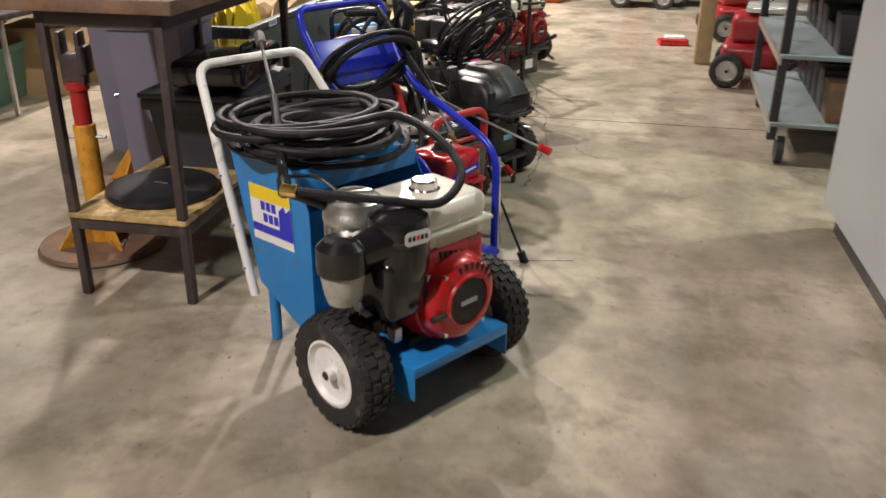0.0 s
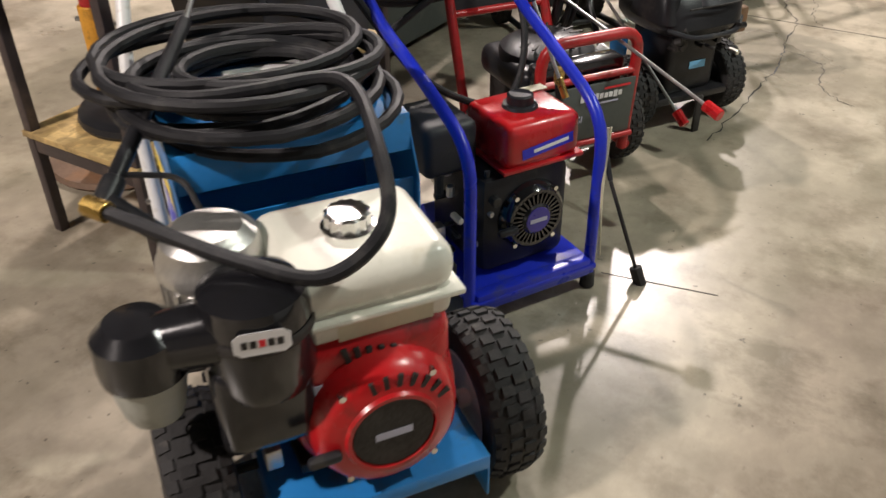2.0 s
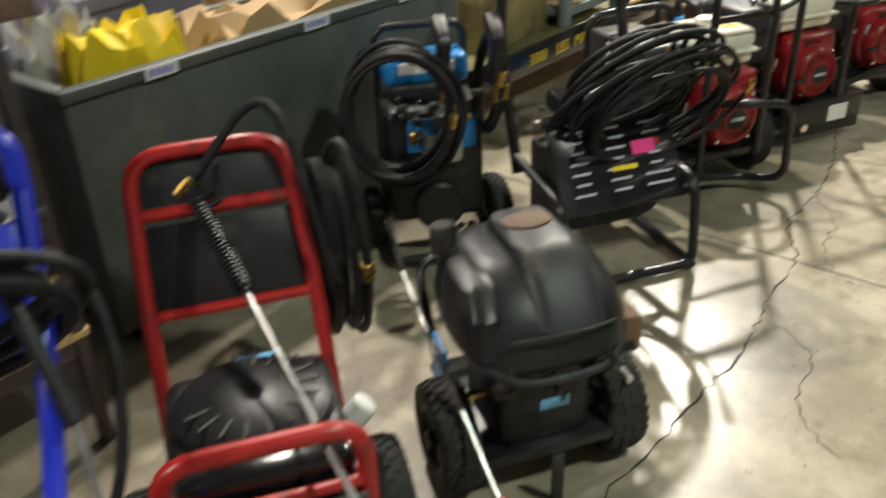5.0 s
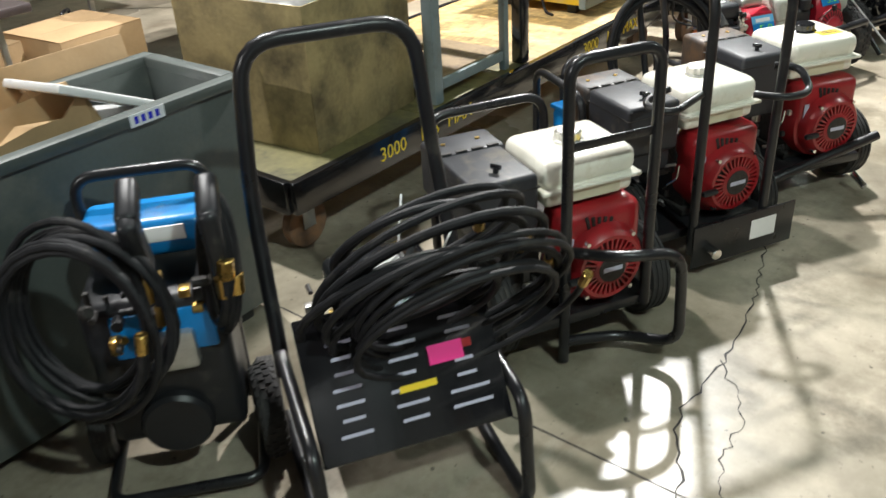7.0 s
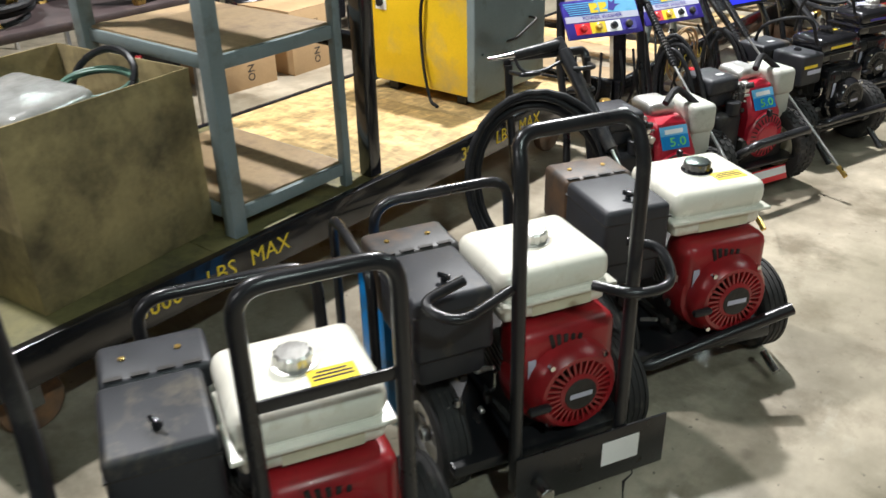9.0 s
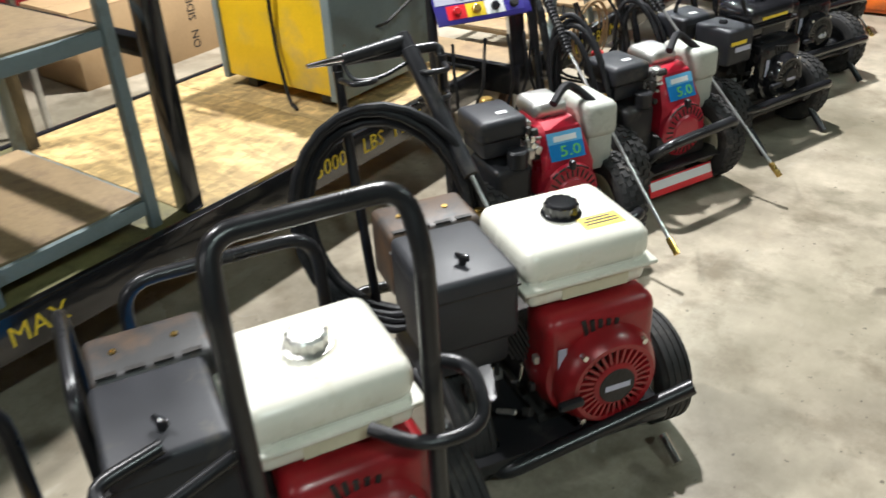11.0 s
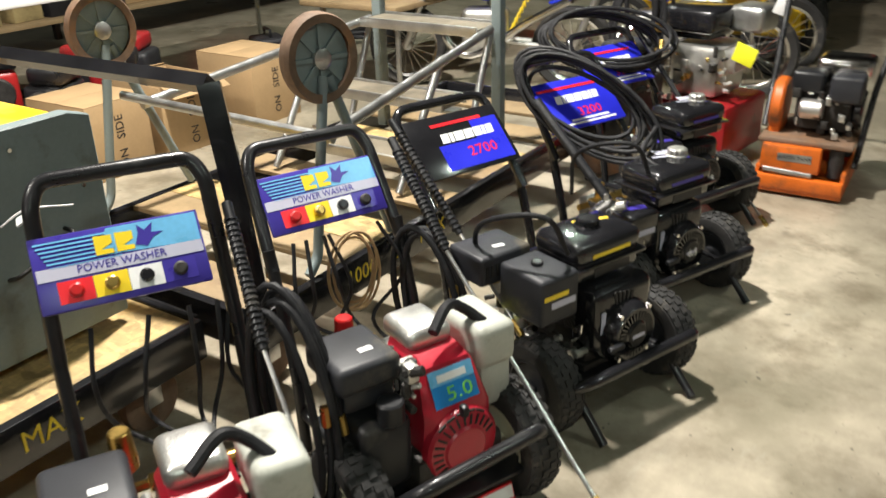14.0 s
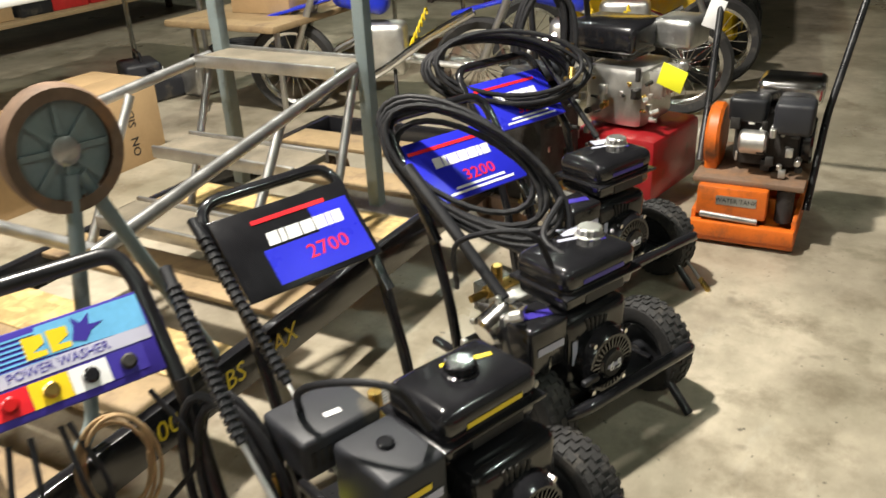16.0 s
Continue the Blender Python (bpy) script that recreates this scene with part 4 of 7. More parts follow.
WJ = yawed(0.967, 2.23, -35)
blue_box_washer()
ln = coil_line((-0.54, -0.02, 0.772), (1, 0, 0), (0, 1, 0), 0.23, 0.27, 14, 5, wob=0.075, step=0.0045, w=(0, 0, 1), spread=(0.5, 1.12))
ln += smoothline([ln[-1], (-0.25, 0.08, 0.87), (-0.04, 0.07, 0.84), (0.1, 0.03, 0.77), (0.12, -0.08, 0.71), (0.04, -0.2, 0.725), (-0.12, -0.33, 0.735), (-0.18, -0.38, 0.74)], 8)
hose(ln, "thick black rubber hose coiled on top of the blue washer", 0.0135, WJ)
wand((-0.26, -0.36, 0.74), (-0.62, -0.14, 0.9), (-0.9, -0.0, 1.04), "black spray gun with bare steel lance lying on the hose coil", handle=(-0.1, -0.25, 0.66), tipmat="steel", m=WJ)

# ---- blue tube-frame washer with the red tank ----
BF = yawed(0.672, 3.19, -30)


def blue_frame_washer():
    t = thing("pressure_washer", "royal blue tube-frame pressure washer with red fuel tank", "pressure washer", BF, "pressure washers")
    for s in (-1, 1):
        frame_tube(t, [(0.32, s * 0.2, 0.04), (0.32, s * 0.2, 0.54), (0.12, s * 0.205, 0.63), (-0.2, s * 0.22, 0.75), (-0.36, s * 0.235, 1.0)], 0.0165, "royal", 0.13, "side_tube")
        wheel(t, (-0.12, s * 0.26, 0.155), 0.155, 0.09, "whitep")
    frame_tube(t, [(-0.355, -0.235, 0.99), (-0.39, -0.235, 1.085), (-0.39, 0.235, 1.085), (-0.355, 0.235, 0.99)], 0.0165, "royal", 0.06, "handle")
    pb = box(B(), (-0.28, 0, 0.87), (0.012, 0.43, 0.2), 0.005, Matrix.Rotation(radians(-30), 3, "Y"))
    part("hose_panel", pb, M["royal"], t)
    bb = box(B(), (0.08, 0, 0.085), (0.54, 0.41, 0.02), 0.006)
    box(bb, (0.325, 0, 0.085), (0.04, 0.375, 0.055), 0.006)
    part("base_plate", bb, M["royal"], t)
    for s in (-1, 1):
        part("rubber_foot", cyl(B(), (0.32, s * 0.2, 0), (0.32, s * 0.2, 0.055), 0.022, 0.02, seg=12, bev=0.004), M["rubber"], t)
    rnd = random.Random(4)
    eb = box(B(), (0.1, 0.02, 0.25), (0.3, 0.28, 0.3), 0.03)
    box(eb, (0.05, 0.1, 0.33), (0.26, 0.12, 0.1), 0.03)
    part("engine_block", eb, M["plastic"], t)
    recoil(t, (0.285, 0.03, 0.265), 0.095, M["gloss"], "navy")
    tk = box(B(), (0.15, 0.06, 0.475), (0.22, 0.24, 0.13), 0.028, seg=3)
    tb = part("fuel_tank", tk, M["red"], t)
    part("tank_flange", box(B(), (0.15, 0.06, 0.415), (0.235, 0.255, 0.012), 0.004), M["red"], tb)
    cb = lathe(B(), [(0.05, 0), (0.046, 0.01), (0.036, 0.012), (0.036, 0.034), (0.03, 0.038), (0.002, 0.038)], Matrix.Translation((0.15, 0.05, 0.538)), 24)
    part("fuel_cap", cb, M["plastic"], tb)
    fm = face((0.2615, 0.07, 0.465), (0, 1, 0.12), (0, -0.12, 1))
    lb = sheet("brand_label", rect(0.16, 0.03), 0.001, M["cobalt"], tb, fm)
    sheet("print_bar", rect(0.11, 0.01, 0.01), 0.0006, M["whitl"], lb, fm @ pose(0, 0, 0.001))
    part("price_tag", box(B(), (0.08, 0.14, 0.543), (0.035, 0.07, 0.003)), M["amber"], tb)
    fb = box(B(), (0.06, -0.16, 0.46), (0.2, 0.16, 0.15), 0.025, seg=3)
    part("air_filter_box", fb, M["slate"], t)
    clutter(t, rnd, (0.1, -0.2, 0.12), (0.24, -0.08, 0.38), 8, ("iron", "alu", "plastic"))
    pump(t, (-0.14, 0.02, 0.22))
    tw = B()
    for k in range(2):
        tube(tw, smoothline([(0.31, 0.225 + 0.01 * k, 0.5), (0.345, 0.2, 0.3 + 0.02 * k), (0.35, 0.21, 0.12)], 6), 0.0035, 6)
    part("twine", tw, M["amber"], t)


blue_frame_washer()
ln = coil_line((-0.24, 0.02, 0.86), (0, 1, 0.05), (0.35, 0, 0.9), 0.27, 0.13, 5, 8, wob=0.03, step=0.012)
ln += smoothline([ln[-1], (-0.25, -0.2, 0.6), (-0.05, -0.33, 0.42), (-0.2, 0.05, 0.36), (-0.1, 0.34, 0.3), (-0.02, 0.3, 0.5)], 8)
hose(ln, "black rubber hose looped over the blue frame", 0.011, BF)
ln = smoothline([(-0.2, -0.3, 0.85), (-0.1, -0.1, 0.55), (-0.12, 0.18, 0.42), (-0.22, 0.3, 0.62), (-0.4, 0.25, 0.85), (-0.42, -0.1, 0.9), (-0.3, -0.3, 0.7), (-0.2, -0.38, 0.4), (-0.28, -0.2, 0.2)], 9)
hose(ln, "black hose sagging across the blue frame", 0.011, BF)
wand((-0.3, 0.16, 1.02), (-0.1, 0.25, 0.72), (0.04, 0.27, 0.5), "black spray gun hung on the blue handle", handle=(-0.36, 0.0, 1.05), m=BF)
wand((0.2, 0.3, 0.42), (0.27, 0.29, 0.3), (0.38, 0.34, 0.02), "thin dark lance standing against the blue frame", thick=0.009, lance="iron", tipmat="rubber", m=BF)

# ---- red frame washer ----
RF = yawed(0.65, 3.805, -34)


def red_frame_washer():
    t = thing("pressure_washer", "red tube-frame pressure washer with dark green front plate", "pressure washer", RF, "pressure washers")
    for s in (-1, 1):
        wheel(t, (0.0, s * 0.25, 0.15), 0.15, 0.085, "steel")
    frame_tube(t, [(0.16, -0.18, 0.12), (0.19, -0.18, 0.55), (0.19, 0.18, 0.55), (0.16, 0.18, 0.12)], 0.0185, "redframe", 0.08, "front_loop")
    frame_tube(t, [(-0.3, -0.2, 0.12), (-0.45, -0.195, 0.5), (-0.58, -0.18, 0.81), (-0.58, 0.18, 0.81), (-0.45, 0.195, 0.5), (-0.3, 0.2, 0.12)], 0.0185, "redframe", 0.09, "handle")
    for s in (-1, 1):
        frame_tube(t, [(0.17, s * 0.19, 0.13), (-0.32, s * 0.205, 0.13)], 0.016, "redframe", name="base_tube")
    frame_tube(t, [(-0.44, -0.2, 0.46), (-0.44, 0.2, 0.46)], 0.014, "redframe", name="cross_tube")
    frame_tube(t, [(-0.53, -0.185, 0.68), (-0.53, 0.185, 0.68)], 0.016, "redframe", name="cross_tube")
    part("hose_plate", box(B(), (-0.565, 0, 0.75), (0.006, 0.34, 0.12), 0.002, Matrix.Rotation(radians(-25), 3, "Y")), M["slate"], t)
    part("mesh_guard", box(B(), (-0.49, 0, 0.56), (0.004, 0.38, 0.2), 0.001, Matrix.Rotation(radians(-25), 3, "Y")), M["plastic"], t)
    fp = part("front_plate", box(B(), (0.195, 0, 0.3), (0.008, 0.35, 0.2), 0.004, Matrix.Rotation(radians(4), 3, "Y")), M["darkgreen"], t, "dark green printed front plate")
    fm = face((0.203, 0.0, 0.3), (0, 1, 0), (0.07, 0, 1))
    for k in range(9):
        sheet("print_bar", rect(0.014, 0.024 if k in (0, 3, 7) else 0.018, -0.03 + 0.018 * k, 0.055), 0.0006, M["whitl"], fp, fm)
    sheet("print_bar", rect(0.12, 0.006, 0.05, 0.03), 0.0006, M["greyp"], fp, fm)
    sheet("print_bar", rect(0.1, 0.008, 0.1, 0.08), 0.0006, M["redp"], fp, fm)
    word("2300 PSI", 0.034, M["greyp"], fp, fm @ pose(-0.08, -0.02, 0))
    for s in (-1, 1):
        frame_tube(t, [(0.185, -0.19, 0.3 + s * 0.115), (0.185, 0.19, 0.3 + s * 0.115)], 0.012, "redframe", name="front_rail")
    eb = box(B(), (-0.05, 0, 0.25), (0.34, 0.32, 0.2), 0.04, seg=3)
    part("engine_block", eb, M["iron"], t)
    sh = lathe(B(), [(0.17, 0.34), (0.175, 0.4), (0.16, 0.44), (0.12, 0.465), (0.002, 0.47)], Matrix.Translation((-0.08, 0, 0)), 32)
    box(sh, (-0.08, 0, 0.37), (0.34, 0.36, 0.11), 0.04, seg=3)
    so = part("engine_shroud", sh, M["plastic"], t)
    for k in range(14):
        a = radians(-70 + 20 * k)
        part("vent_slot", box(B(), (-0.08 + 0.115 * math.cos(a), 0.115 * math.sin(a), 0.4665), (0.05, 0.008, 0.004), 0, Matrix.Rotation(a, 3, "Z")), M["iron"], so)
    part("blue_badge", box(B(), (-0.2, 0.02, 0.445), (0.06, 0.09, 0.012), 0.003), M["sky"], so)
    part("filter_cap", cyl(B(), (-0.05, 0.19, 0.36), (-0.05, 0.23, 0.4), 0.03, seg=16, bev=0.006), M["whitl"], t)
    part("front_bumper_block", box(B(), (0.11, 0, 0.41), (0.09, 0.33, 0.09), 0.02), M["gloss"], t)
    clutter(t, random.Random(6), (0.02, -0.17, 0.14), (0.18, 0.17, 0.2), 7, ("iron", "alu"))
    return t


red_frame_washer()
ln = coil_line((-0.5, 0.3, 0.55), (0.4, 0.1, -0.15), (0.1, 0, 1), 0.1, 0.25, 6, 12, wob=0.03, step=0.008)
ln += smoothline([ln[-1], (-0.55, 0.15, 0.9), (-0.55, -0.05, 0.74)], 8)
hose(ln, "black hose hung in long loops on the red handle", 0.012, RF)
wand((0.2, 4.06, 0.71), (0.5, 3.94, 0.625), (1.22, 3.65, 0.42), "spray gun with long steel lance and red tip", handle=(0.1, 4.18, 0.79), spring=True, tipmat="red")

# ---- black upright-engine washer ----
UP = yawed(0.865, 4.45, -33)


def upright_engine_washer():
    t = thing("pressure_washer", "low black pressure washer with domed upright engine and blue labels", "pressure washer", UP, "pressure washers")
    for s in (-1, 1):
        wheel(t, (0, s * 0.215, 0.14), 0.14, 0.1, "plastic")
    part("base_plate", box(B(), (-0.08, 0, 0.13), (0.42, 0.34, 0.03), 0.008), M["black"], t)
    lb = box(B(), (-0.02, 0, 0.27), (0.24, 0.24, 0.27), 0.03, seg=3)
    part("engine_block", lb, M["plastic"], t)
    dome = loft(B(), [(-0.02, 0, 0.38, 0.15, 0.15), (-0.02, 0, 0.392, 0.18, 0.175), (-0.02, 0, 0.42, 0.2, 0.195), (-0.03, 0, 0.48, 0.2, 0.2), (-0.045, 0, 0.53, 0.18, 0.185), (-0.065, 0, 0.57, 0.15, 0.16), (-0.08, 0, 0.592, 0.12, 0.13), (-0.085, 0, 0.6, 0.09, 0.1)], 44, 3.4)
    d = part("engine_cowl", dome, M["plastic"], t)
    part("cowl_spine", loft(B(), [(-0.015, 0.03, 0.5, 0.192, 0.095), (-0.03, 0.03, 0.545, 0.175, 0.09), (-0.055, 0.03, 0.595, 0.145, 0.083), (-0.07, 0.03, 0.622, 0.12, 0.072), (-0.075, 0.03, 0.63, 0.1, 0.06)], 36, 4.5), M["slate"], d)
    part("side_intake", loft(B(), [(0.02, -0.15, 0.44, 0.13, 0.055), (0.01, -0.15, 0.53, 0.12, 0.052), (-0.01, -0.145, 0.575, 0.09, 0.04), (-0.02, -0.14, 0.585, 0.06, 0.025)], 30, 2.6), M["plastic"], d)
    for k in range(6):
        part("vent_slot", box(B(), (0.052, -0.015 + 0.019 * k, 0.6), (0.07, 0.009, 0.014), 0.002, Matrix.Rotation(radians(38), 3, "Y")), M["iron"], d)
    for k in range(5):
        part("vent_slot", box(B(), (-0.12 + 0.024 * k, 0.145, 0.567), (0.012, 0.05, 0.012), 0.003, Matrix.Rotation(radians(-38), 3, "X")), M["iron"], d)
    part("maker_badge", lathe(B(), [(0.05, 0.0), (0.05, 0.004), (0.045, 0.006), (0.002, 0.007)], Matrix.Translation((-0.1, 0.03, 0.6305)) @ Matrix.Diagonal((0.8, 1.25, 1, 1)), 24), M["rust"], d)
    part("front_lip", tube(B(), smoothline([(0.13, -0.17, 0.42), (0.187, -0.1, 0.4), (0.195, 0.0, 0.395), (0.187, 0.1, 0.4), (0.13, 0.17, 0.42)], 6), 0.01, 8), M["slate"], d)
    part("seam_groove", tube(B(), smoothline([(0.175, -0.12, 0.5), (0.188, -0.04, 0.505), (0.188, 0.05, 0.505), (0.17, 0.13, 0.5)], 6), 0.004, 6), M["iron"], d)
    part("fuel_cap", cyl(B(), (-0.16, -0.15, 0.55), (-0.17, -0.155, 0.625), 0.036, 0.032, seg=18, bev=0.005), M["plastic"], d)
    part("muffler_guard", box(B(), (0.02, 0.215, 0.39), (0.16, 0.05, 0.1), 0.01), M["rust"], t)
    fm = face((0.1025, 0.02, 0.25), (0, 1, 0), (0, 0, 1))
    sheet("blue_label", rect(0.075, 0.03), 0.0012, M["sky"], t, fm)
    part("side_plate", box(B(), (-0.12, -0.19, 0.26), (0.1, 0.012, 0.14), 0.004), M["blue"], t)
    clutter(t, random.Random(9), (0.1, -0.14, 0.34), (0.16, 0.16, 0.42), 7, ("iron", "iron", "plastic"))
    clutter(t, random.Random(19), (-0.2, 0.17, 0.2), (0.1, 0.22, 0.45), 6, ("iron", "alu"))
    frame_tube(t, [(-0.22, -0.16, 0.14), (-0.4, -0.16, 0.4), (-0.42, 0.16, 0.4), (-0.22, 0.16, 0.14)], 0.013, "black", 0.06, "rear_loop")
    part("kick_stand", box(B(), (0.17, 0.0, 0.075), (0.014, 0.03, 0.15), 0.004), M["iron"], t)
    pump(t, (0.02, 0.0, 0.17))


upright_engine_washer()
wand((-0.28, -0.26, 0.6), (-0.2, -0.25, 0.5), (0.28, -0.18, 0.14), "thin steel lance with red tip leaning on the black washer", thick=0.008, tipmat="red", m=UP)

# ---- blue reel washer behind ----
RL = yawed(-0.09, 5.24, -40)


def reel_washer():
    t = thing("pressure_washer", "compact blue pressure washer with black handle", "pressure washer", RL, "pressure washers")
    part("body", box(B(), (0, 0, 0.35), (0.26, 0.34, 0.42), 0.03, seg=3), M["plastic"], t)
    part("blue_panel", box(B(), (0.132, 0.02, 0.47), (0.012, 0.24, 0.12), 0.005), M["blue"], t)
    for k in range(2):
        hb = box(B(), (0.19 + 0.03 * k, 0.02 + 0.17 * k, 0.74), (0.075, 0.045, 0.2), 0.018, Matrix.Rotation(radians(24 - 10 * k), 3, "Y"), 3)
        box(hb, (0.17 + 0.03 * k, 0.02 + 0.17 * k, 0.83), (0.13, 0.05, 0.06), 0.018, Matrix.Rotation(radians(24), 3, "Y"), 3)
        part("gun_grip", hb, M["plastic"], t)
        part("gun_collar", cyl(B(), (0.2 + 0.03 * k, 0.02 + 0.17 * k, 0.6), (0.2 + 0.03 * k, 0.02 + 0.17 * k, 0.66), 0.018, seg=12, bev=0.003), M["brass"], t)
    part("top_cap", box(B(), (-0.08, 0, 0.65), (0.16, 0.3, 0.1), 0.025, seg=3), M["blue"], t)
    part("motor_cover", cyl(B(), (0.02, 0, 0.2), (0.16, 0, 0.2), 0.1, 0.09, seg=24, bev=0.01), M["plastic"], t)
    frame_tube(t, [(-0.12, -0.16, 0.05), (-0.14, -0.16, 0.78), (-0.14, 0.16, 0.78), (-0.12, 0.16, 0.05)], 0.015, "black", 0.06, "handle")
    frame_tube(t, [(-0.12, -0.19, 0.04), (0.22, -0.19, 0.04), (0.22, 0.19, 0.04), (-0.12, 0.19, 0.04)], 0.015, "black", 0.05, "base_loop")
    for s in (-1, 1):
        wheel(t, (-0.02, s * 0.22, 0.11), 0.11, 0.06, "plastic", False)
    pump(t, (0.1, 0.02, 0.42))
    clutter(t, random.Random(3), (0.1, -0.16, 0.45), (0.18, 0.16, 0.62), 7, ("brass", "iron", "plastic"))
    part("white_label", box(B(), (0.0, 0.0, 0.665), (0.006, 0.2, 0.04), 0.002), M["whitl"], t)


reel_washer()
ln = coil_line((0.17, -0.12, 0.58), (0.25, 0.6, 0.0), (-0.1, 0.1, 1), 0.19, 0.21, 9, 21, wob=0.03, step=0.012)
hose(ln, "black hose bundle hung on the blue washer", 0.0095, RL)
ln = coil_line((0.16, 0.2, 0.66), (0.5, 0.3, 0), (0, 0.1, 1), 0.06, 0.16, 3, 25, wob=0.02, step=0.01)
hose(ln, "short black hose on the blue washer", 0.014, RL)

# ---- black washer with hose heap and pink sticker ----
PK = yawed(0.364, 5.555, -32)


def panel_washer():
    t = thing("pressure_washer", "black pressure washer with printed front panel, pink sticker and tall handle", "pressure washer", PK, "pressure washers")
    frame_tube(t, [(-0.02, -0.25, 0.3), (-0.2, -0.24, 0.72), (-0.245, -0.205, 1.085), (-0.245, 0.215, 1.085), (-0.2, 0.24, 0.72), (-0.02, 0.25, 0.3)], 0.0195, "black", 0.1, "handle")
    for s in (-1, 1):
        frame_tube(t, [(-0.05, s * 0.25, 0.36), (0.12, s * 0.25, 0.34), (0.33, s * 0.25, 0.32), (0.36, s * 0.25, 0.02), (-0.2, s * 0.25, 0.03)], 0.017, "black", 0.06, "side_frame")
        wheel(t, (-0.12, s * 0.3, 0.13), 0.13, 0.07, "plastic")
    frame_tube(t, [(0.36, -0.25, 0.025), (0.36, 0.25, 0.025)], 0.017, "black", name="front_tube")
    pn = part("front_panel", box(B(), (0.22, 0, 0.41), (0.012, 0.46, 0.34), 0.005, Matrix.Rotation(radians(-32), 3, "Y")), M["gloss"], t, "black printed panel with small white lettering bars")
    fm = face((0.23, 0, 0.417), (0, 1, 0), (-0.53, 0, 0.85))
    rnd = random.Random(7)
    for r_ in range(7):
        for c_ in range(3):
            sheet("print_bar", rect(rnd.uniform(0.04, 0.1), 0.008, -0.14 + 0.14 * c_, 0.1 - 0.035 * r_), 0.0006, M["greyp"], pn, fm)
    sheet("pink_sticker", rect(0.085, 0.045, 0.1, 0.02), 0.0012, M["pink"], pn, fm, "pink sticker")
    sheet("yellow_print", rect(0.09, 0.016, 0.02, -0.04), 0.0008, M["yprint"], pn, fm)
    sheet("red_print", rect(0.09, 0.02, 0.12, 0.03), 0.0008, M["redframe"], pn, fm)
    part("engine_block", box(B(), (0.03, 0, 0.26), (0.24, 0.36, 0.3), 0.03), M["iron"], t)
    tk = box(B(), (-0.02, 0.02, 0.52), (0.2, 0.26, 0.1), 0.03, seg=3)
    part("fuel_tank", tk, M["gloss"], t)
    clutter(t, random.Random(8), (-0.08, -0.18, 0.42), (0.12, 0.18, 0.56), 9, ("alu", "iron", "brass"))
    pump(t, (-0.1, 0.05, 0.2))


panel_washer()
ln = coil_line((0.15, 0.03, 0.68), (0.15, 1, 0.25), (0.55, -0.1, 0.8), 0.25, 0.2, 10, 31, wob=0.085, step=0.014, spread=(0.75, 1.12))
hose(ln, "heap of black hose draped over the black washer", 0.0098, PK)
ln = coil_line((0.24, 0.14, 0.6), (0.1, 1, 0.25), (0.5, -0.2, 0.8), 0.24, 0.2, 5, 33, wob=0.05, step=0.012)
hose(ln, "loose thin black hose over the printed panel", 0.008, PK)
tg = thing("paper_tag", "white paper tag tied on with string", "tag", PK)
part("string", tube(B(), smoothline([(-0.05, 0.1, 0.72), (0.05, 0.06, 0.62), (0.1, 0.12, 0.6), (0.04, 0.2, 0.66)], 6), 0.003, 6), M["whitl"], tg)
part("tag", box(B(), (0.06, 0.02, 0.6), (0.05, 0.075, 0.004), 0.001, Matrix.Rotation(0.4, 3, "X")), M["whitl"], tg)

# ---- three large washers with white tanks ----


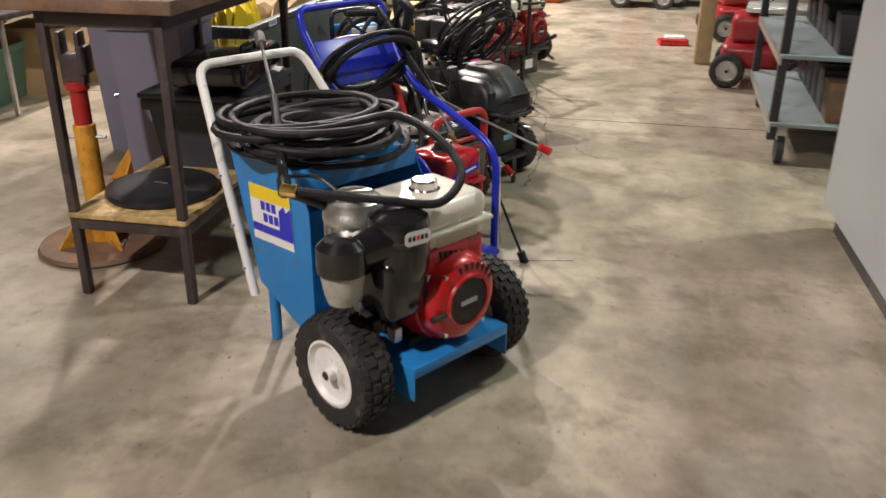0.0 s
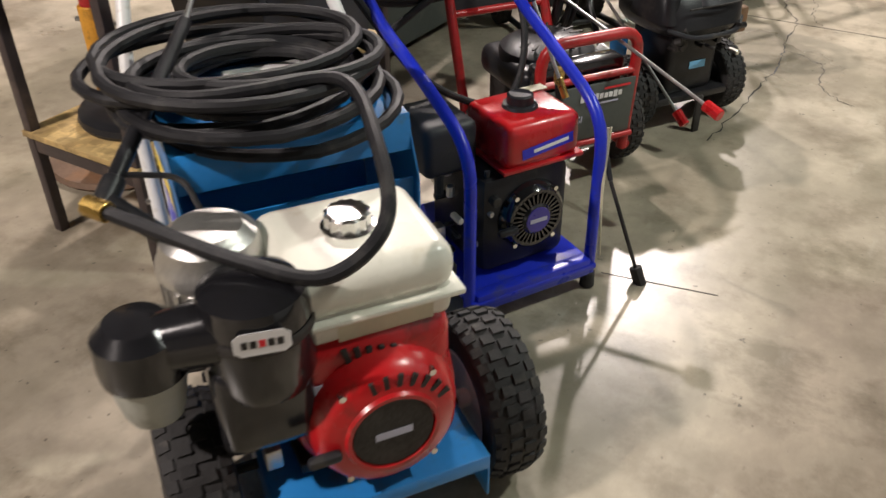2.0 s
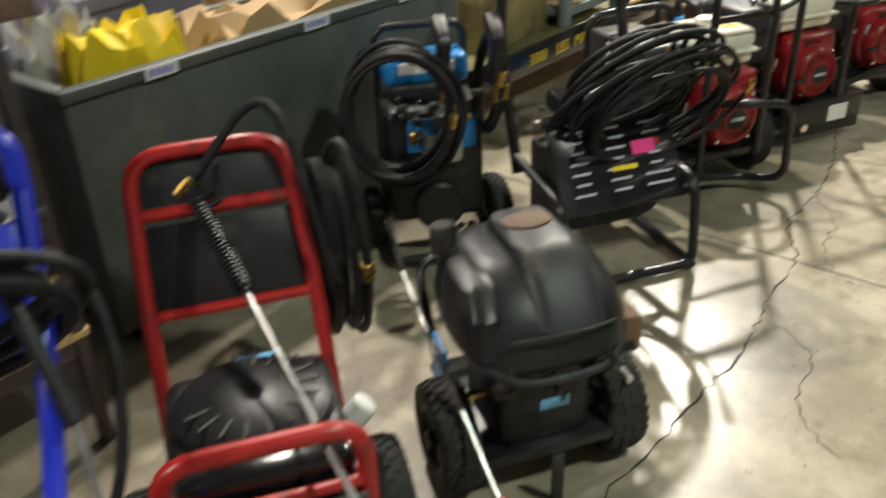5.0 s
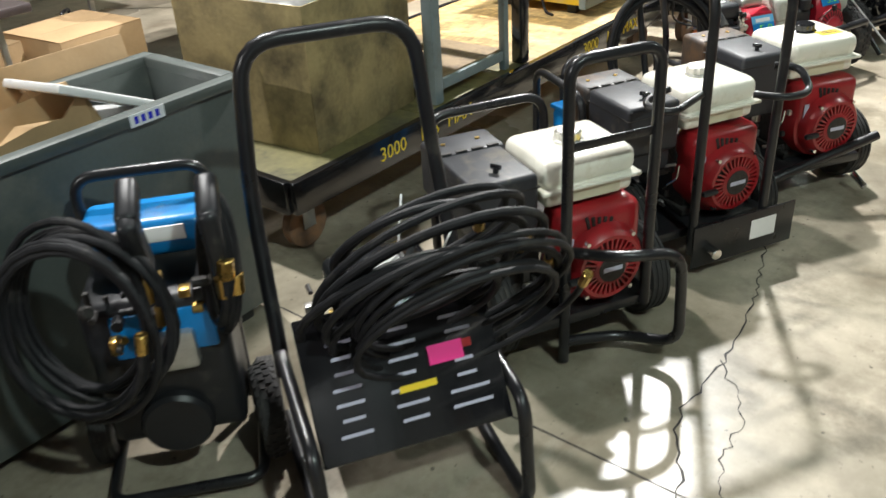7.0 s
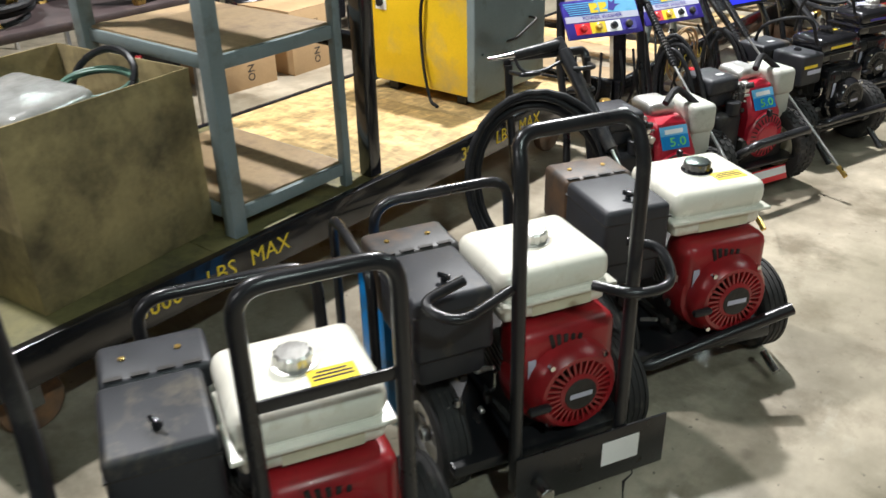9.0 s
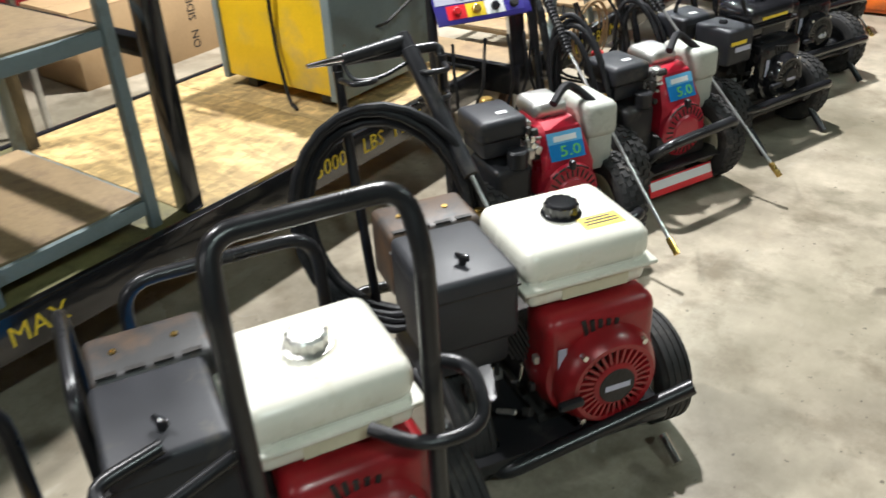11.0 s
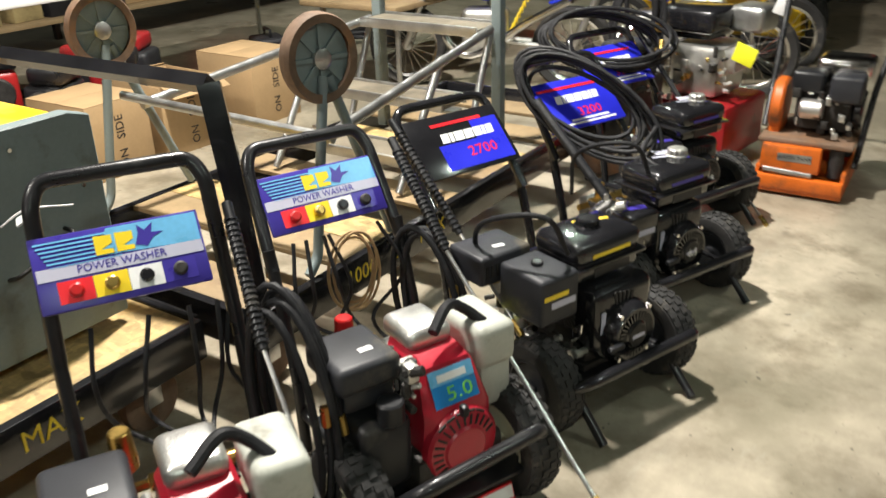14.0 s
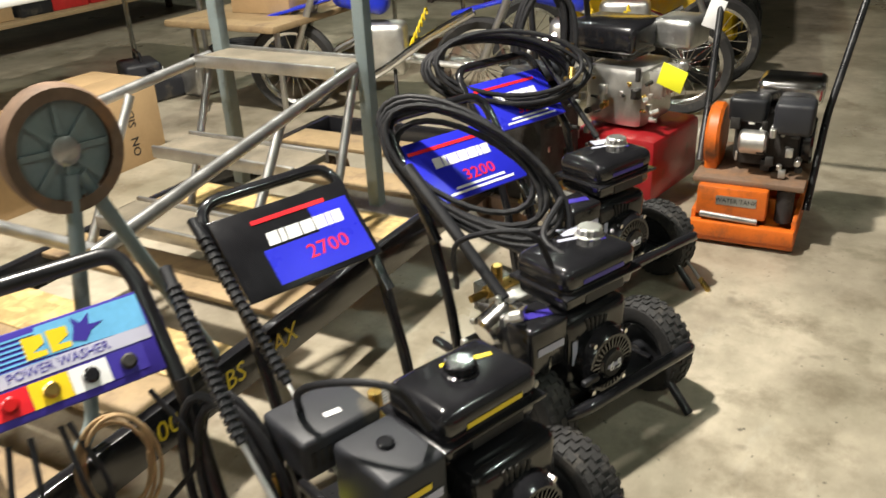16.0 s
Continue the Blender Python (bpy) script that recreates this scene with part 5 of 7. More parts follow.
def cage_washer(m, label, kind, seed, cap, top, muffler):
    t = thing("pressure_washer", label, "pressure washer", m, "pressure washers")
    gx(t, (0, 0, 0.178), 1.03, cover="redold", fan=1.1, cap=cap, label_top=top, muffler=muffler, seed=seed, filt="rustslate" if kind == 2 else "slate")
    part("base_plate", box(B(), (-0.08, -0.08, 0.155), (0.56, 0.5, 0.035), 0.006), M["black"], t)
    for s in (-0.3, 0.23):
        wheel(t, (0.02, s, 0.15), 0.15, 0.09, "steel", False)
    pump(t, (-0.32, 0.02, 0.3))
    for s in (-0.25, 0.17):
        frame_tube(t, [(-0.36, s, 0.13), (-0.36, s, 0.02)], 0.018, "black", name="rear_leg")
    if kind == 0:
        frame_tube(t, [(0.2, -0.14, 0.012), (0.2, -0.14, 0.95), (0.2, 0.14, 0.95), (0.2, 0.14, 0.14)], 0.0165, "black", 0.06, "front_hoop")
        part("cross_strap", box(B(), (0.2, 0, 0.712), (0.006, 0.28, 0.026), 0.001), M["black"], t)
        frame_tube(t, [(0.22, -0.13, 0.4), (0.33, -0.05, 0.42), (0.36, 0.14, 0.4), (0.36, 0.16, 0.08), (0.22, 0.05, 0.06), (0.2, -0.13, 0.08)], 0.0165, "black", 0.07, "front_bumper")
    elif kind == 1:
        frame_tube(t, [(0.25, -0.19, 0.1), (0.25, -0.19, 0.94), (0.21, -0.18, 1.02), (0.21, 0.1, 1.02), (0.25, 0.11, 0.94), (0.25, 0.11, 0.1)], 0.0165, "black", 0.09, "front_hoop")
        frame_tube(t, [(0.25, -0.21, 0.68), (0.3, -0.36, 0.66), (0.22, -0.42, 0.68), (0.2, -0.3, 0.7)], 0.012, "black", 0.05, "hose_hook")
        frame_tube(t, [(0.25, 0.0, 0.64), (0.33, 0.06, 0.64), (0.33, 0.17, 0.64), (0.25, 0.18, 0.7), (0.2, 0.12, 0.7)], 0.012, "black", 0.05, "hose_hook")
        part("front_plate", box(B(), (0.27, 0.02, 0.13), (0.008, 0.44, 0.16), 0.004), M["black"], t)
        sheet("paper_label", rect(0.11, 0.075), 0.001, M["whitl"], t, face((0.2755, 0.1, 0.14), (0, 1, 0), (0, 0, 1)))
        part("hose_fitting", cyl(B(), (0.275, -0.14, 0.12), (0.33, -0.14, 0.12), 0.02, seg=10, bev=0.003), M["chrome"], t)
        frame_tube(t, [(-0.1, -0.42, 0.16), (-0.1, -0.42, 0.6), (-0.42, -0.42, 0.62), (-0.42, -0.42, 0.16)], 0.014, "black", 0.07, "side_hoop")
    else:
        frame_tube(t, [(-0.2, -0.33, 0.15), (0.2, -0.28, 0.13), (0.25, 0.19, 0.26)], 0.019, "black", 0.05, "front_bar")
        part("hose_fitting", cyl(B(), (0.2, 0.16, 0.08), (0.27, 0.16, 0.05), 0.014, seg=10), M["chrome"], t)
    if kind != 2:
        frame_tube(t, [(-0.4, -0.3, 0.15), (-0.43, -0.3, 0.62), (-0.43, 0.13, 0.62), (-0.4, 0.13, 0.15)], 0.016, "black", 0.08, "rear_hoop")
    return t


GW, HW, IW = yawed(0.46, 6.345, -29), yawed(0.543, 7.07, -28), yawed(0.686, 7.734, -32)
cage_washer(GW, "black caged pressure washer with cream tank and dusty red starter", 0, 41, "alu", "yprint", "slate")
cage_washer(HW, "black framed pressure washer with scuffed cream tank and stained guard", 1, 42, "alu", "", "guard")
cage_washer(IW, "black framed pressure washer with cream tank and yellow warning label", 2, 43, "gloss", "yprint", "guard")

# hose rack behind the third one
RK = yawed(0.06, 7.93, -34)
t = thing("hose_rack", "black bent-tube hose rack with small hooks", "rack", RK)
for s in (-0.15, 0.15):
    frame_tube(t, [(0.12, s, 0.012), (-0.08, s, 0.62), (-0.1, s, 0.8)], 0.015, "black", 0.06, "upright")
frame_tube(t, [(-0.1, -0.15, 0.78), (-0.12, -0.15, 0.82), (-0.12, 0.15, 0.82), (-0.1, 0.15, 0.78)], 0.015, "black", 0.03, "top_bar")
for s in (-0.15, 0.15):
    for z in (0.7, 0.78):
        frame_tube(t, [(-0.08, s, z), (0.0, s * 0.9, z + 0.01), (0.0, s * 0.5, z + 0.01), (-0.04, s * 0.4, z)], 0.008, "black", 0.02, "hook")
frame_tube(t, [(0.12, -0.16, 0.015), (0.12, 0.16, 0.015), (-0.2, 0.16, 0.015), (-0.2, -0.16, 0.015)], 0.014, "black", 0.04, "foot_loop", closed=True)
ln = coil_line((0.02, -0.08, 0.4), (0.3, 1, 0), (-0.25, 0, 1), 0.25, 0.3, 9, 51, wob=0.02, step=0.011)
hose(ln, "long black hose hung in wide loops on the rack", 0.0125, RK)
wand((0.01, 8.03, 0.83), (0.28, 7.93, 0.55), (0.45, 7.87, 0.37), "heavy black spray gun resting on the hose rack", handle=(-0.08, 7.85, 0.84), thick=0.026)
sp = thing("spray_nozzle", "chrome quick-fit nozzle on the gun", "nozzle")
part("nozzle_body", cyl(B(), (-0.08, 7.85, 0.84), (-0.12, 7.76, 0.842), 0.014, 0.006, seg=12), M["chrome"], sp)
bb = thing("battery_box", "small blue plastic box on the floor", "box", yawed(0.14, 6.98, -20))
part("body", box(B(), (0, 0, 0.235), (0.16, 0.2, 0.47), 0.02), M["blue"], bb)
part("lid", box(B(), (0, 0, 0.478), (0.17, 0.21, 0.016), 0.006), M["blue"], bb)

# ---- two washers with printed panels ----


def printed_panel(t, w, h, m, key="navy"):
    """A sloping printed control panel with four nozzle sockets."""
    p = part("control_panel", box(B(), (0, 0, -0.006), (w, h, 0.012), 0.004), M[key], t, "violet-blue printed control panel", m)
    q = m @ pose(0, 0, 0.0005)
    sheet("print_patch", [(-0.04, 0.02), (w / 2 - 0.006, 0.012), (w / 2 - 0.006, h / 2 - 0.006), (-0.02, h / 2 - 0.006)], 0.0006, M["sky"], p, q)
    for k in range(7):
        sheet("print_stripe", rect(0.15, 0.004, -w / 2 + 0.085 + 0.004 * k, h / 2 - 0.016 - 0.0095 * k), 0.0006, M["sky"], p, q)
    q2 = m @ pose(0, 0, 0.0012)
    for k in range(2):
        pts = [(-0.05 + 0.045 * k, 0.022), (-0.012 + 0.045 * k, 0.022), (-0.012 + 0.045 * k, 0.032), (-0.036 + 0.045 * k, 0.034), (-0.012 + 0.045 * k, 0.046), (-0.012 + 0.045 * k, 0.064), (-0.05 + 0.045 * k, 0.066)]
        sheet("logo_block", pts, 0.0006, M["yprint"], p, q2)
    sheet("ink_splash", [(0.035, 0.03), (0.06, 0.022), (0.075, 0.04), (0.1, 0.05), (0.074, 0.052), (0.08, 0.075), (0.06, 0.06), (0.045, 0.075), (0.045, 0.055)], 0.0006, M["navy"], p, q2)
    sheet("print_stripe", rect(w - 0.01, 0.028, 0, 0.0), 0.0006, M["greyp"], p, q)
    word("POWER WASHER", 0.026, M["navy"], p, q2 @ pose(0.0, 0.0, 0), squeeze=0.95)
    for k, key2 in enumerate(("redp", "yprint", "whitl", "navy")):
        x = -0.105 + 0.074 * k
        sheet("socket_patch", rect(0.073, 0.05, x, -0.045), 0.0006, M[key2], p, q)
        sk = lathe(B(), [(0.016, 0), (0.016, 0.012), (0.011, 0.016), (0.002, 0.016)], m @ pose(x, -0.045, 0.001), 14)
        part("nozzle_socket", sk, M[("red", "brass", "gloss", "iron")[k]], p)
    return p


def mid_engine(t, seed):
    """Compact engine: sloped crimson shroud, black air box and base, grey tank."""
    rnd = random.Random(seed)
    sh = B()
    prof = [(-0.16, 0.17), (0.05, 0.17), (0.06, 0.36), (0.005, 0.475), (-0.03, 0.49), (-0.16, 0.49)]
    rows = []
    for y, k in ((-0.105, 0.9), (-0.085, 1.0), (0.085, 1.0), (0.105, 0.9)):
        rows.append([sh.verts.new((-0.06 + (x + 0.06) * (k if k < 1 else 1), y * (1.0 - 0.28 * max(0.0, (z - 0.3) / 0.19)), 0.32 + (z - 0.32) * k)) for x, z in prof])
    for a, b in zip(rows, rows[1:]):
        for i in range(6):
            j = (i + 1) % 6
            sh.faces.new((a[i], a[j], b[j], b[i]))
    sh.faces.new(rows[0]), sh.faces.new(rows[-1])
    so = part("engine_shroud", sh, M["crimson"], t, "crimson plastic engine shroud")
    rm = Matrix.Translation((0.05, 0.0, 0.265)) @ Matrix.Rotation(radians(90), 4, "Y")
    rc = part("recoil_cover", lathe(B(), [(0.108, 0.0), (0.104, 0.018), (0.096, 0.026), (0.062, 0.032), (0.056, 0.038), (0.002, 0.04)], rm, 40), M["crimson"], t)
    for i in range(26):
        a = 2 * math.pi * i / 26
        if 3 < i < 8:
            continue
        part("cooling_slot", box(B(), rm @ Vector((0.079 * math.cos(a), 0.079 * math.sin(a), 0.0285)), (0.027, 0.0055, 0.006), 0, rm.to_3x3() @ Matrix.Rotation(a, 3, "Z") @ Matrix.Rotation(0.17, 3, "Y")), M["iron"], rc)
    for k in range(5):
        a = radians(150 + 17 * k)
        part("vent_slot", box(B(), rm @ Vector((0.1 * math.cos(a), 0.1 * math.sin(a), 0.024)), (0.006, 0.026, 0.005), 0, rm.to_3x3() @ Matrix.Rotation(a, 3, "Z")), M["iron"], rc)
    part("pull_grip", box(B(), (0.078, 0.0, 0.372), (0.026, 0.02, 0.034), 0.008), M["plastic"], rc)
    fm = face((0.0335, 0.0, 0.425), (0, 1, 0), (-0.43, 0, 0.9))
    lb = sheet("power_label", rect(0.128, 0.092), 0.0012, M["blue"], so, fm, "blue label with green lettering")
    sheet("print_patch", rect(0.128, 0.038, 0, 0.027), 0.0004, M["sky"], lb, fm @ pose(0, 0, 0.0012))
    sheet("print_bar", rect(0.084, 0.018, 0.0, 0.024), 0.0006, M["whitl"], lb, fm @ pose(0, 0, 0.0016))
    word("5.0", 0.05, M["greenp"], lb, fm @ pose(0.012, -0.02, 0.0016), squeeze=1.3)
    fb = box(B(), (-0.1, -0.2, 0.5), (0.19, 0.17, 0.075), 0.02, seg=3)
    box(fb, (-0.1, -0.2, 0.44), (0.16, 0.14, 0.07), 0.015)
    fo = part("air_filter_box", fb, M["slate"], t)
    part("paper_sticker", box(B(), (-0.07, -0.18, 0.5385), (0.02, 0.035, 0.001)), M["whitl"], fo)
    lower = box(B(), (-0.06, -0.19, 0.29), (0.2, 0.14, 0.2), 0.025, seg=3)
    part("lower_cover", lower, M["plastic"], t)
    part("oil_cap", cyl(B(), (0.02, -0.17, 0.38), (0.02, -0.17, 0.44), 0.034, seg=18, bev=0.005), M["plastic"], t)
    tk = box(B(), (-0.08, 0.15, 0.47), (0.2, 0.12, 0.12), 0.025, seg=3)
    part("fuel_tank", tk, M["tankgrey"], t, "pale grey fuel tank")
    part("tank_plate", box(B(), (-0.06, 0.15, 0.36), (0.14, 0.1, 0.14), 0.02), M["tankgrey"], t)
    mf = B()
    box(mf, (-0.13, 0.0, 0.51), (0.15, 0.13, 0.06), 0.026, seg=4)
    part("muffler_shield", mf, M["alu"], t)
    part("fuel_hose", tube(B(), smoothline([(-0.02, -0.02, 0.55), (-0.06, 0.05, 0.585), (-0.06, 0.1, 0.56), (-0.02, 0.16, 0.5)], 6), 0.014, 10), M["hose"], t)
    clutter(t, rnd, (-0.08, -0.13, 0.36), (0.02, -0.09, 0.5), 9, ("chrome", "alu", "iron"))
    part("crankcase", box(B(), (-0.07, 0.0, 0.2), (0.28, 0.26, 0.12), 0.02), M["iron"], t)


def panel_frame_washer(m, label, second):
    t = thing("pressure_washer", label, "pressure washer", m, "pressure washers")
    for yy in (-0.275, 0.205):
        wheel(t, (0.0, yy, 0.165), 0.165, 0.1, "amber")
    for s in (-1, 1):
        frame_tube(t, [(-0.44, s * 0.205, 0.02), (-0.46, s * 0.205, 0.3), (-0.56, s * 0.205, 0.62)], 0.017, "black", 0.05, "rear_leg")
        frame_tube(t, [(-0.46, s * 0.2, 0.15), (0.12, s * 0.2, 0.15)], 0.016, "black", name="base_tube")
    hx, hz, px, pz, py = (-0.72, 0.86, -0.615, 0.72, 0.0) if second else (-0.63, 0.965, -0.515, 0.79, -0.03)
    frame_tube(t, [(-0.54, -0.205, 0.56), (hx + 0.03, -0.19, hz - 0.045), (hx, -0.165, hz), (hx, 0.165, hz), (hx + 0.03, 0.19, hz - 0.045), (-0.54, 0.205, 0.56)], 0.0185, "black", 0.07, "handle")
    if second:
        frame_tube(t, [(0.04, -0.2, 0.14), (0.14, -0.215, 0.24), (0.18, -0.17, 0.285), (0.16, 0.17, 0.29), (0.12, 0.21, 0.24), (0.04, 0.2, 0.14)], 0.0195, "black", 0.06, "front_bar")
        fp = part("front_plate", box(B(), (0.11, -0.03, 0.08), (0.01, 0.32, 0.065), 0.003, Matrix.Rotation(radians(-20), 3, "Y")), M["redp"], t, "red and white front plate")
        sheet("print_strip", rect(0.31, 0.034, 0, 0.012), 0.001, M["whitl"], fp, face((0.1165, -0.03, 0.08), (0, 1, 0), (-0.36, 0, 1)))
        for k in range(5):
            sheet("print_bar", rect(0.014, 0.02, 0.0 + 0.022 * k, 0.02), 0.0006, M["iron"], fp, face((0.118, -0.03, 0.0757), (0, 1, 0), (-0.36, 0, 1)))
    else:
        frame_tube(t, [(0.1, -0.22, 0.12), (0.2, -0.2, 0.16), (0.2, 0.2, 0.2), (0.1, 0.22, 0.16)], 0.0195, "black", 0.05, "front_bar")
        part("front_plate", box(B(), (0.14, 0.0, 0.11), (0.09, 0.38, 0.008), 0.003, Matrix.Rotation(radians(40), 3, "Y")), M["plastic"], t)
    part("deck_plate", box(B(), (-0.14, 0, 0.145), (0.52, 0.39, 0.012), 0.003), M["black"], t)
    mid_engine(t, 60 + second)
    pm = face((px, py, pz), (0, 1, 0), (-0.58, 0, 0.81))
    printed_panel(t, 0.365, 0.172, pm)
    pump(t, (-0.3, 0.02, 0.26))
    part("choke_knob", cyl(B(), (-0.3, -0.12, 0.4), (-0.3, -0.12, 0.5), 0.03, 0.024, seg=16, bev=0.004), M["red"] if second else M["brass"], t)
    rnd = random.Random(70 + second)
    for k in range(5):
        a = V(-0.56, rnd.uniform(-0.15, 0.2), 0.62)
        part("control_cable", tube(B(), smoothline([a, a + V(0.06, rnd.uniform(-0.05, 0.05), -0.15), a + V(rnd.uniform(0, 0.1), rnd.uniform(-0.08, 0.08), -0.3), (-0.28, 0.05 + 0.03 * k, 0.3)], 6), 0.006, 7), M["hose"], t)
    return t


JW, KW = yawed(0.236, 8.5, -30), yawed(0.34, 9.17, -23)
panel_frame_washer(JW, "black pressure washer with crimson engine and violet-blue panel", 0)
panel_frame_washer(KW, "black pressure washer with crimson engine and red-white front plate", 1)
for mm in (JW, KW):
    wand((-0.62, 0.235, 0.84), (-0.3, 0.21, 0.6), (0.325, 0.232, 0.13), "black spring-guarded spray wand with brass tip", spring=True, thick=0.0135, m=mm)
tg = thing("paper_tag", "white paper tag on a wire tie", "tag", JW)
part("tag", box(B(), (-0.72, -0.2, 0.86), (0.05, 0.06, 0.006), 0.002, Matrix.Rotation(0.5, 3, "X")), M["whitl"], tg)
part("wire_tie", tube(B(), smoothline([(-0.73, -0.26, 0.84), (-0.72, -0.2, 0.875), (-0.74, -0.1, 0.86)], 6), 0.0025, 6), M["whitl"], tg)
ln = coil_line((-0.34, 0.29, 0.42), (0.5, 0.4, 0), (-0.3, 0, 1), 0.1, 0.28, 5, 77, wob=0.03, step=0.012)
hose(ln, "black hose hung in loops behind the crimson engine", 0.01, JW)
ln = coil_line((-0.45, 0.27, 0.36), (0.5, 0.4, 0), (-0.3, 0, 1), 0.1, 0.26, 4, 79, wob=0.03, step=0.012)
hose(ln, "black hose hung behind the second crimson engine", 0.01, KW)

# ---- three black washers with signs ----


def sign_panel(t, m, w, h, digits, bg, seed):
    p = part("sign_panel", box(B(), (0, 0, -0.005), (w, h, 0.01), 0.004), M[bg], t, "printed sign panel with red and white lettering", m)
    q, q2 = m @ pose(0, 0, 0.0005), m @ pose(0, 0, 0.0012)
    x0 = 0.03 if bg == "gloss" else 0.0
    if bg == "gloss":
        sheet("print_patch", rect(w * 0.72, h * 0.42, w * 0.1, -h * 0.22), 0.0006, M["cobalt"], p, q)
        sheet("print_patch", rect(w * 0.3, h * 0.5, w * 0.31, h * 0.05), 0.0005, M["cobalt"], p, q)
    sheet("print_stripe", rect(w * (0.55 if bg == "gloss" else 0.8), 0.012, -0.02 + x0, h * 0.33), 0.0006, M["redp"], p, q2)
    widths = (0.032, 0.016, 0.04, 0.036, 0.034, 0.014, 0.03)
    x = -sum(widths) / 2 - 0.012 + x0
    for k, ww in enumerate(widths):
        x += ww / 2 + 0.002
        sheet("logo_block", [(x - ww / 2, h * 0.02), (x + ww / 2, h * 0.02), (x + ww / 2 + 0.004, h * 0.02 + 0.036), (x - ww / 2 + 0.004, h * 0.02 + 0.036)], 0.0006, M["whitl"], p, q2)
        x += ww / 2 + 0.002
    word(digits, 0.055, M["redp"], p, q2 @ pose(0.035 + x0, -h * 0.2, 0.0002), squeeze=1.15)
    if bg != "gloss":
        for k in range(2):
            sheet("print_bar", rect(w * (0.5 + 0.15 * k), 0.008, 0.02, -h * 0.34 - 0.016 * k), 0.0006, M["whitl"], p, q2)
    return p


def sign_washer(m, label, digits, bg, seed, hi, yellow, tall, px, pz):
    t = thing("pressure_washer", label, "pressure washer", m, "pressure washers")
    for s in (-1, 1):
        wheel(t, (0.0, s * 0.255, 0.15), 0.15, 0.1, "plastic")
        frame_tube(t, [(px + 0.2, s * 0.2, 0.02), (px + 0.15, s * 0.2, 0.3), (px + 0.07, s * 0.2, 0.54)], 0.0165, "gloss", 0.06, "rear_leg")
        frame_tube(t, [(-0.48, s * 0.2, 0.14), (0.06, s * 0.2, 0.14)], 0.016, "gloss", name="base_tube")
    frame_tube(t, [(px + 0.1, -0.2, 0.5), (px - 0.14, -0.2, tall), (px - 0.14, 0.2, tall), (px + 0.1, 0.2, 0.5)], 0.0165, "gloss", 0.07, "handle")
    frame_tube(t, [(0.0, -0.2, 0.13), (0.12, -0.26, 0.19), (0.16, -0.2, 0.21), (0.16, 0.27, 0.21), (0.08, 0.2, 0.13)], 0.0195, "gloss", 0.04, "front_bar")
    for s in (-0.18, 0.22):
        frame_tube(t, [(0.08, s, 0.12), (0.2, s, 0.006)], 0.014, "black", name="kick_foot")
    part("deck_plate", box(B(), (-0.16, 0, 0.14), (0.52, 0.38, 0.014), 0.003), M["black"], t)
    gx(t, (-0.08, 0.02 if yellow else -0.06, 0.15), 0.86 * hi, low=not yellow, two=yellow, tank="gloss", cover="gloss", filt="slate" if yellow else "gloss", cap="gloss" if yellow else "alu", muffler="slate", flange="gloss", seed=seed, emblem="iron")
    o = V(-0.08, 0.02 if yellow else -0.06, 0.15) + (V(0, 0, 0) if yellow else V(0.05, 0.04, 0) * 0.86 * hi)
    k = 0.86 * hi
    key = "yprint" if yellow else "navy"
    sheet("tank_stripe", rect(0.17 * k, 0.012), 0.001, M[key], t, face(o + V(0.1085, -0.02, 0.4) * k, (0, 1, 0), (0, 0, 1)))
    sheet("tank_stripe", rect(0.13 * k, 0.014), 0.001, M["yprint" if yellow else "greyp"], t, pose(*(o + V(-0.03, 0.02, 0.451) * k), 0, 0, 70))
    if not yellow:
        sheet("print_patch", rect(0.1 * k, 0.05 * k), 0.001, M["greyp"], t, pose(*(o + V(-0.07, 0.05, 0.451) * k), 0, 0, 70))
        sheet("print_patch", rect(0.05 * k, 0.05 * k), 0.001, M["navy"], t, pose(*(o + V(0.0, 0.06, 0.451) * k), 0, 0, 70))
        word("6.5", 0.04, M["whitl"], t, face(o + V(0.182, -0.04, 0.135) * k, (0, 1, 0), (0, 0, 1)))
    sheet("maker_plate", rect(0.1 * k, 0.022 * k), 0.001, M["greyp"], t, face(o + (V(0.142, -0.26, 0.31) if yellow else V(0.117, -0.24, 0.25)) * k, (0, 1, 0), (0, 0, 1)))
    pm = face((px, 0, pz), (0, 1, 0), (-0.72, 0, 0.7))
    sign_panel(t, pm, 0.4, 0.235 if bg == "gloss" else 0.225, digits, bg, seed)
    pump(t, (-0.34, 0.02, 0.25))
    clutter(t, random.Random(seed + 5), (-0.3, -0.25, 0.2), (-0.05, -0.15, 0.34), 7, ("alu", "iron", "chrome"))
    return t


ln = coil_line((-0.56, 0.06, 0.5), (0.2, 1, 0), (0.1, 0, 1), 0.07, 0.13, 4, 71, wob=0.03, step=0.01)
hs = thing("air_line", "thin yellow plastic line looped behind the panel", "hose", KW)
part("line", tube(B(), ln, 0.0042, 7), M["card"], hs)
LW, MW, NW = yawed(0.455, 9.875, -20), yawed(0.43, 10.6, -22), yawed(0.25, 11.38, -22)
sign_washer(LW, "black pressure washer with black and blue sign and yellow-striped engine", "2700", "gloss", 81, 1.08, True, 0.8, -0.69, 0.69)
sign_washer(MW, "black pressure washer with bright blue sign and glossy black tank", "3200", "cobalt", 82, 1.1, False, 0.83, -0.545, 0.68)
sign_washer(NW, "black pressure washer with blue sign under a hose", "3200", "cobalt", 83, 1.1, False, 0.79, -0.53, 0.66)
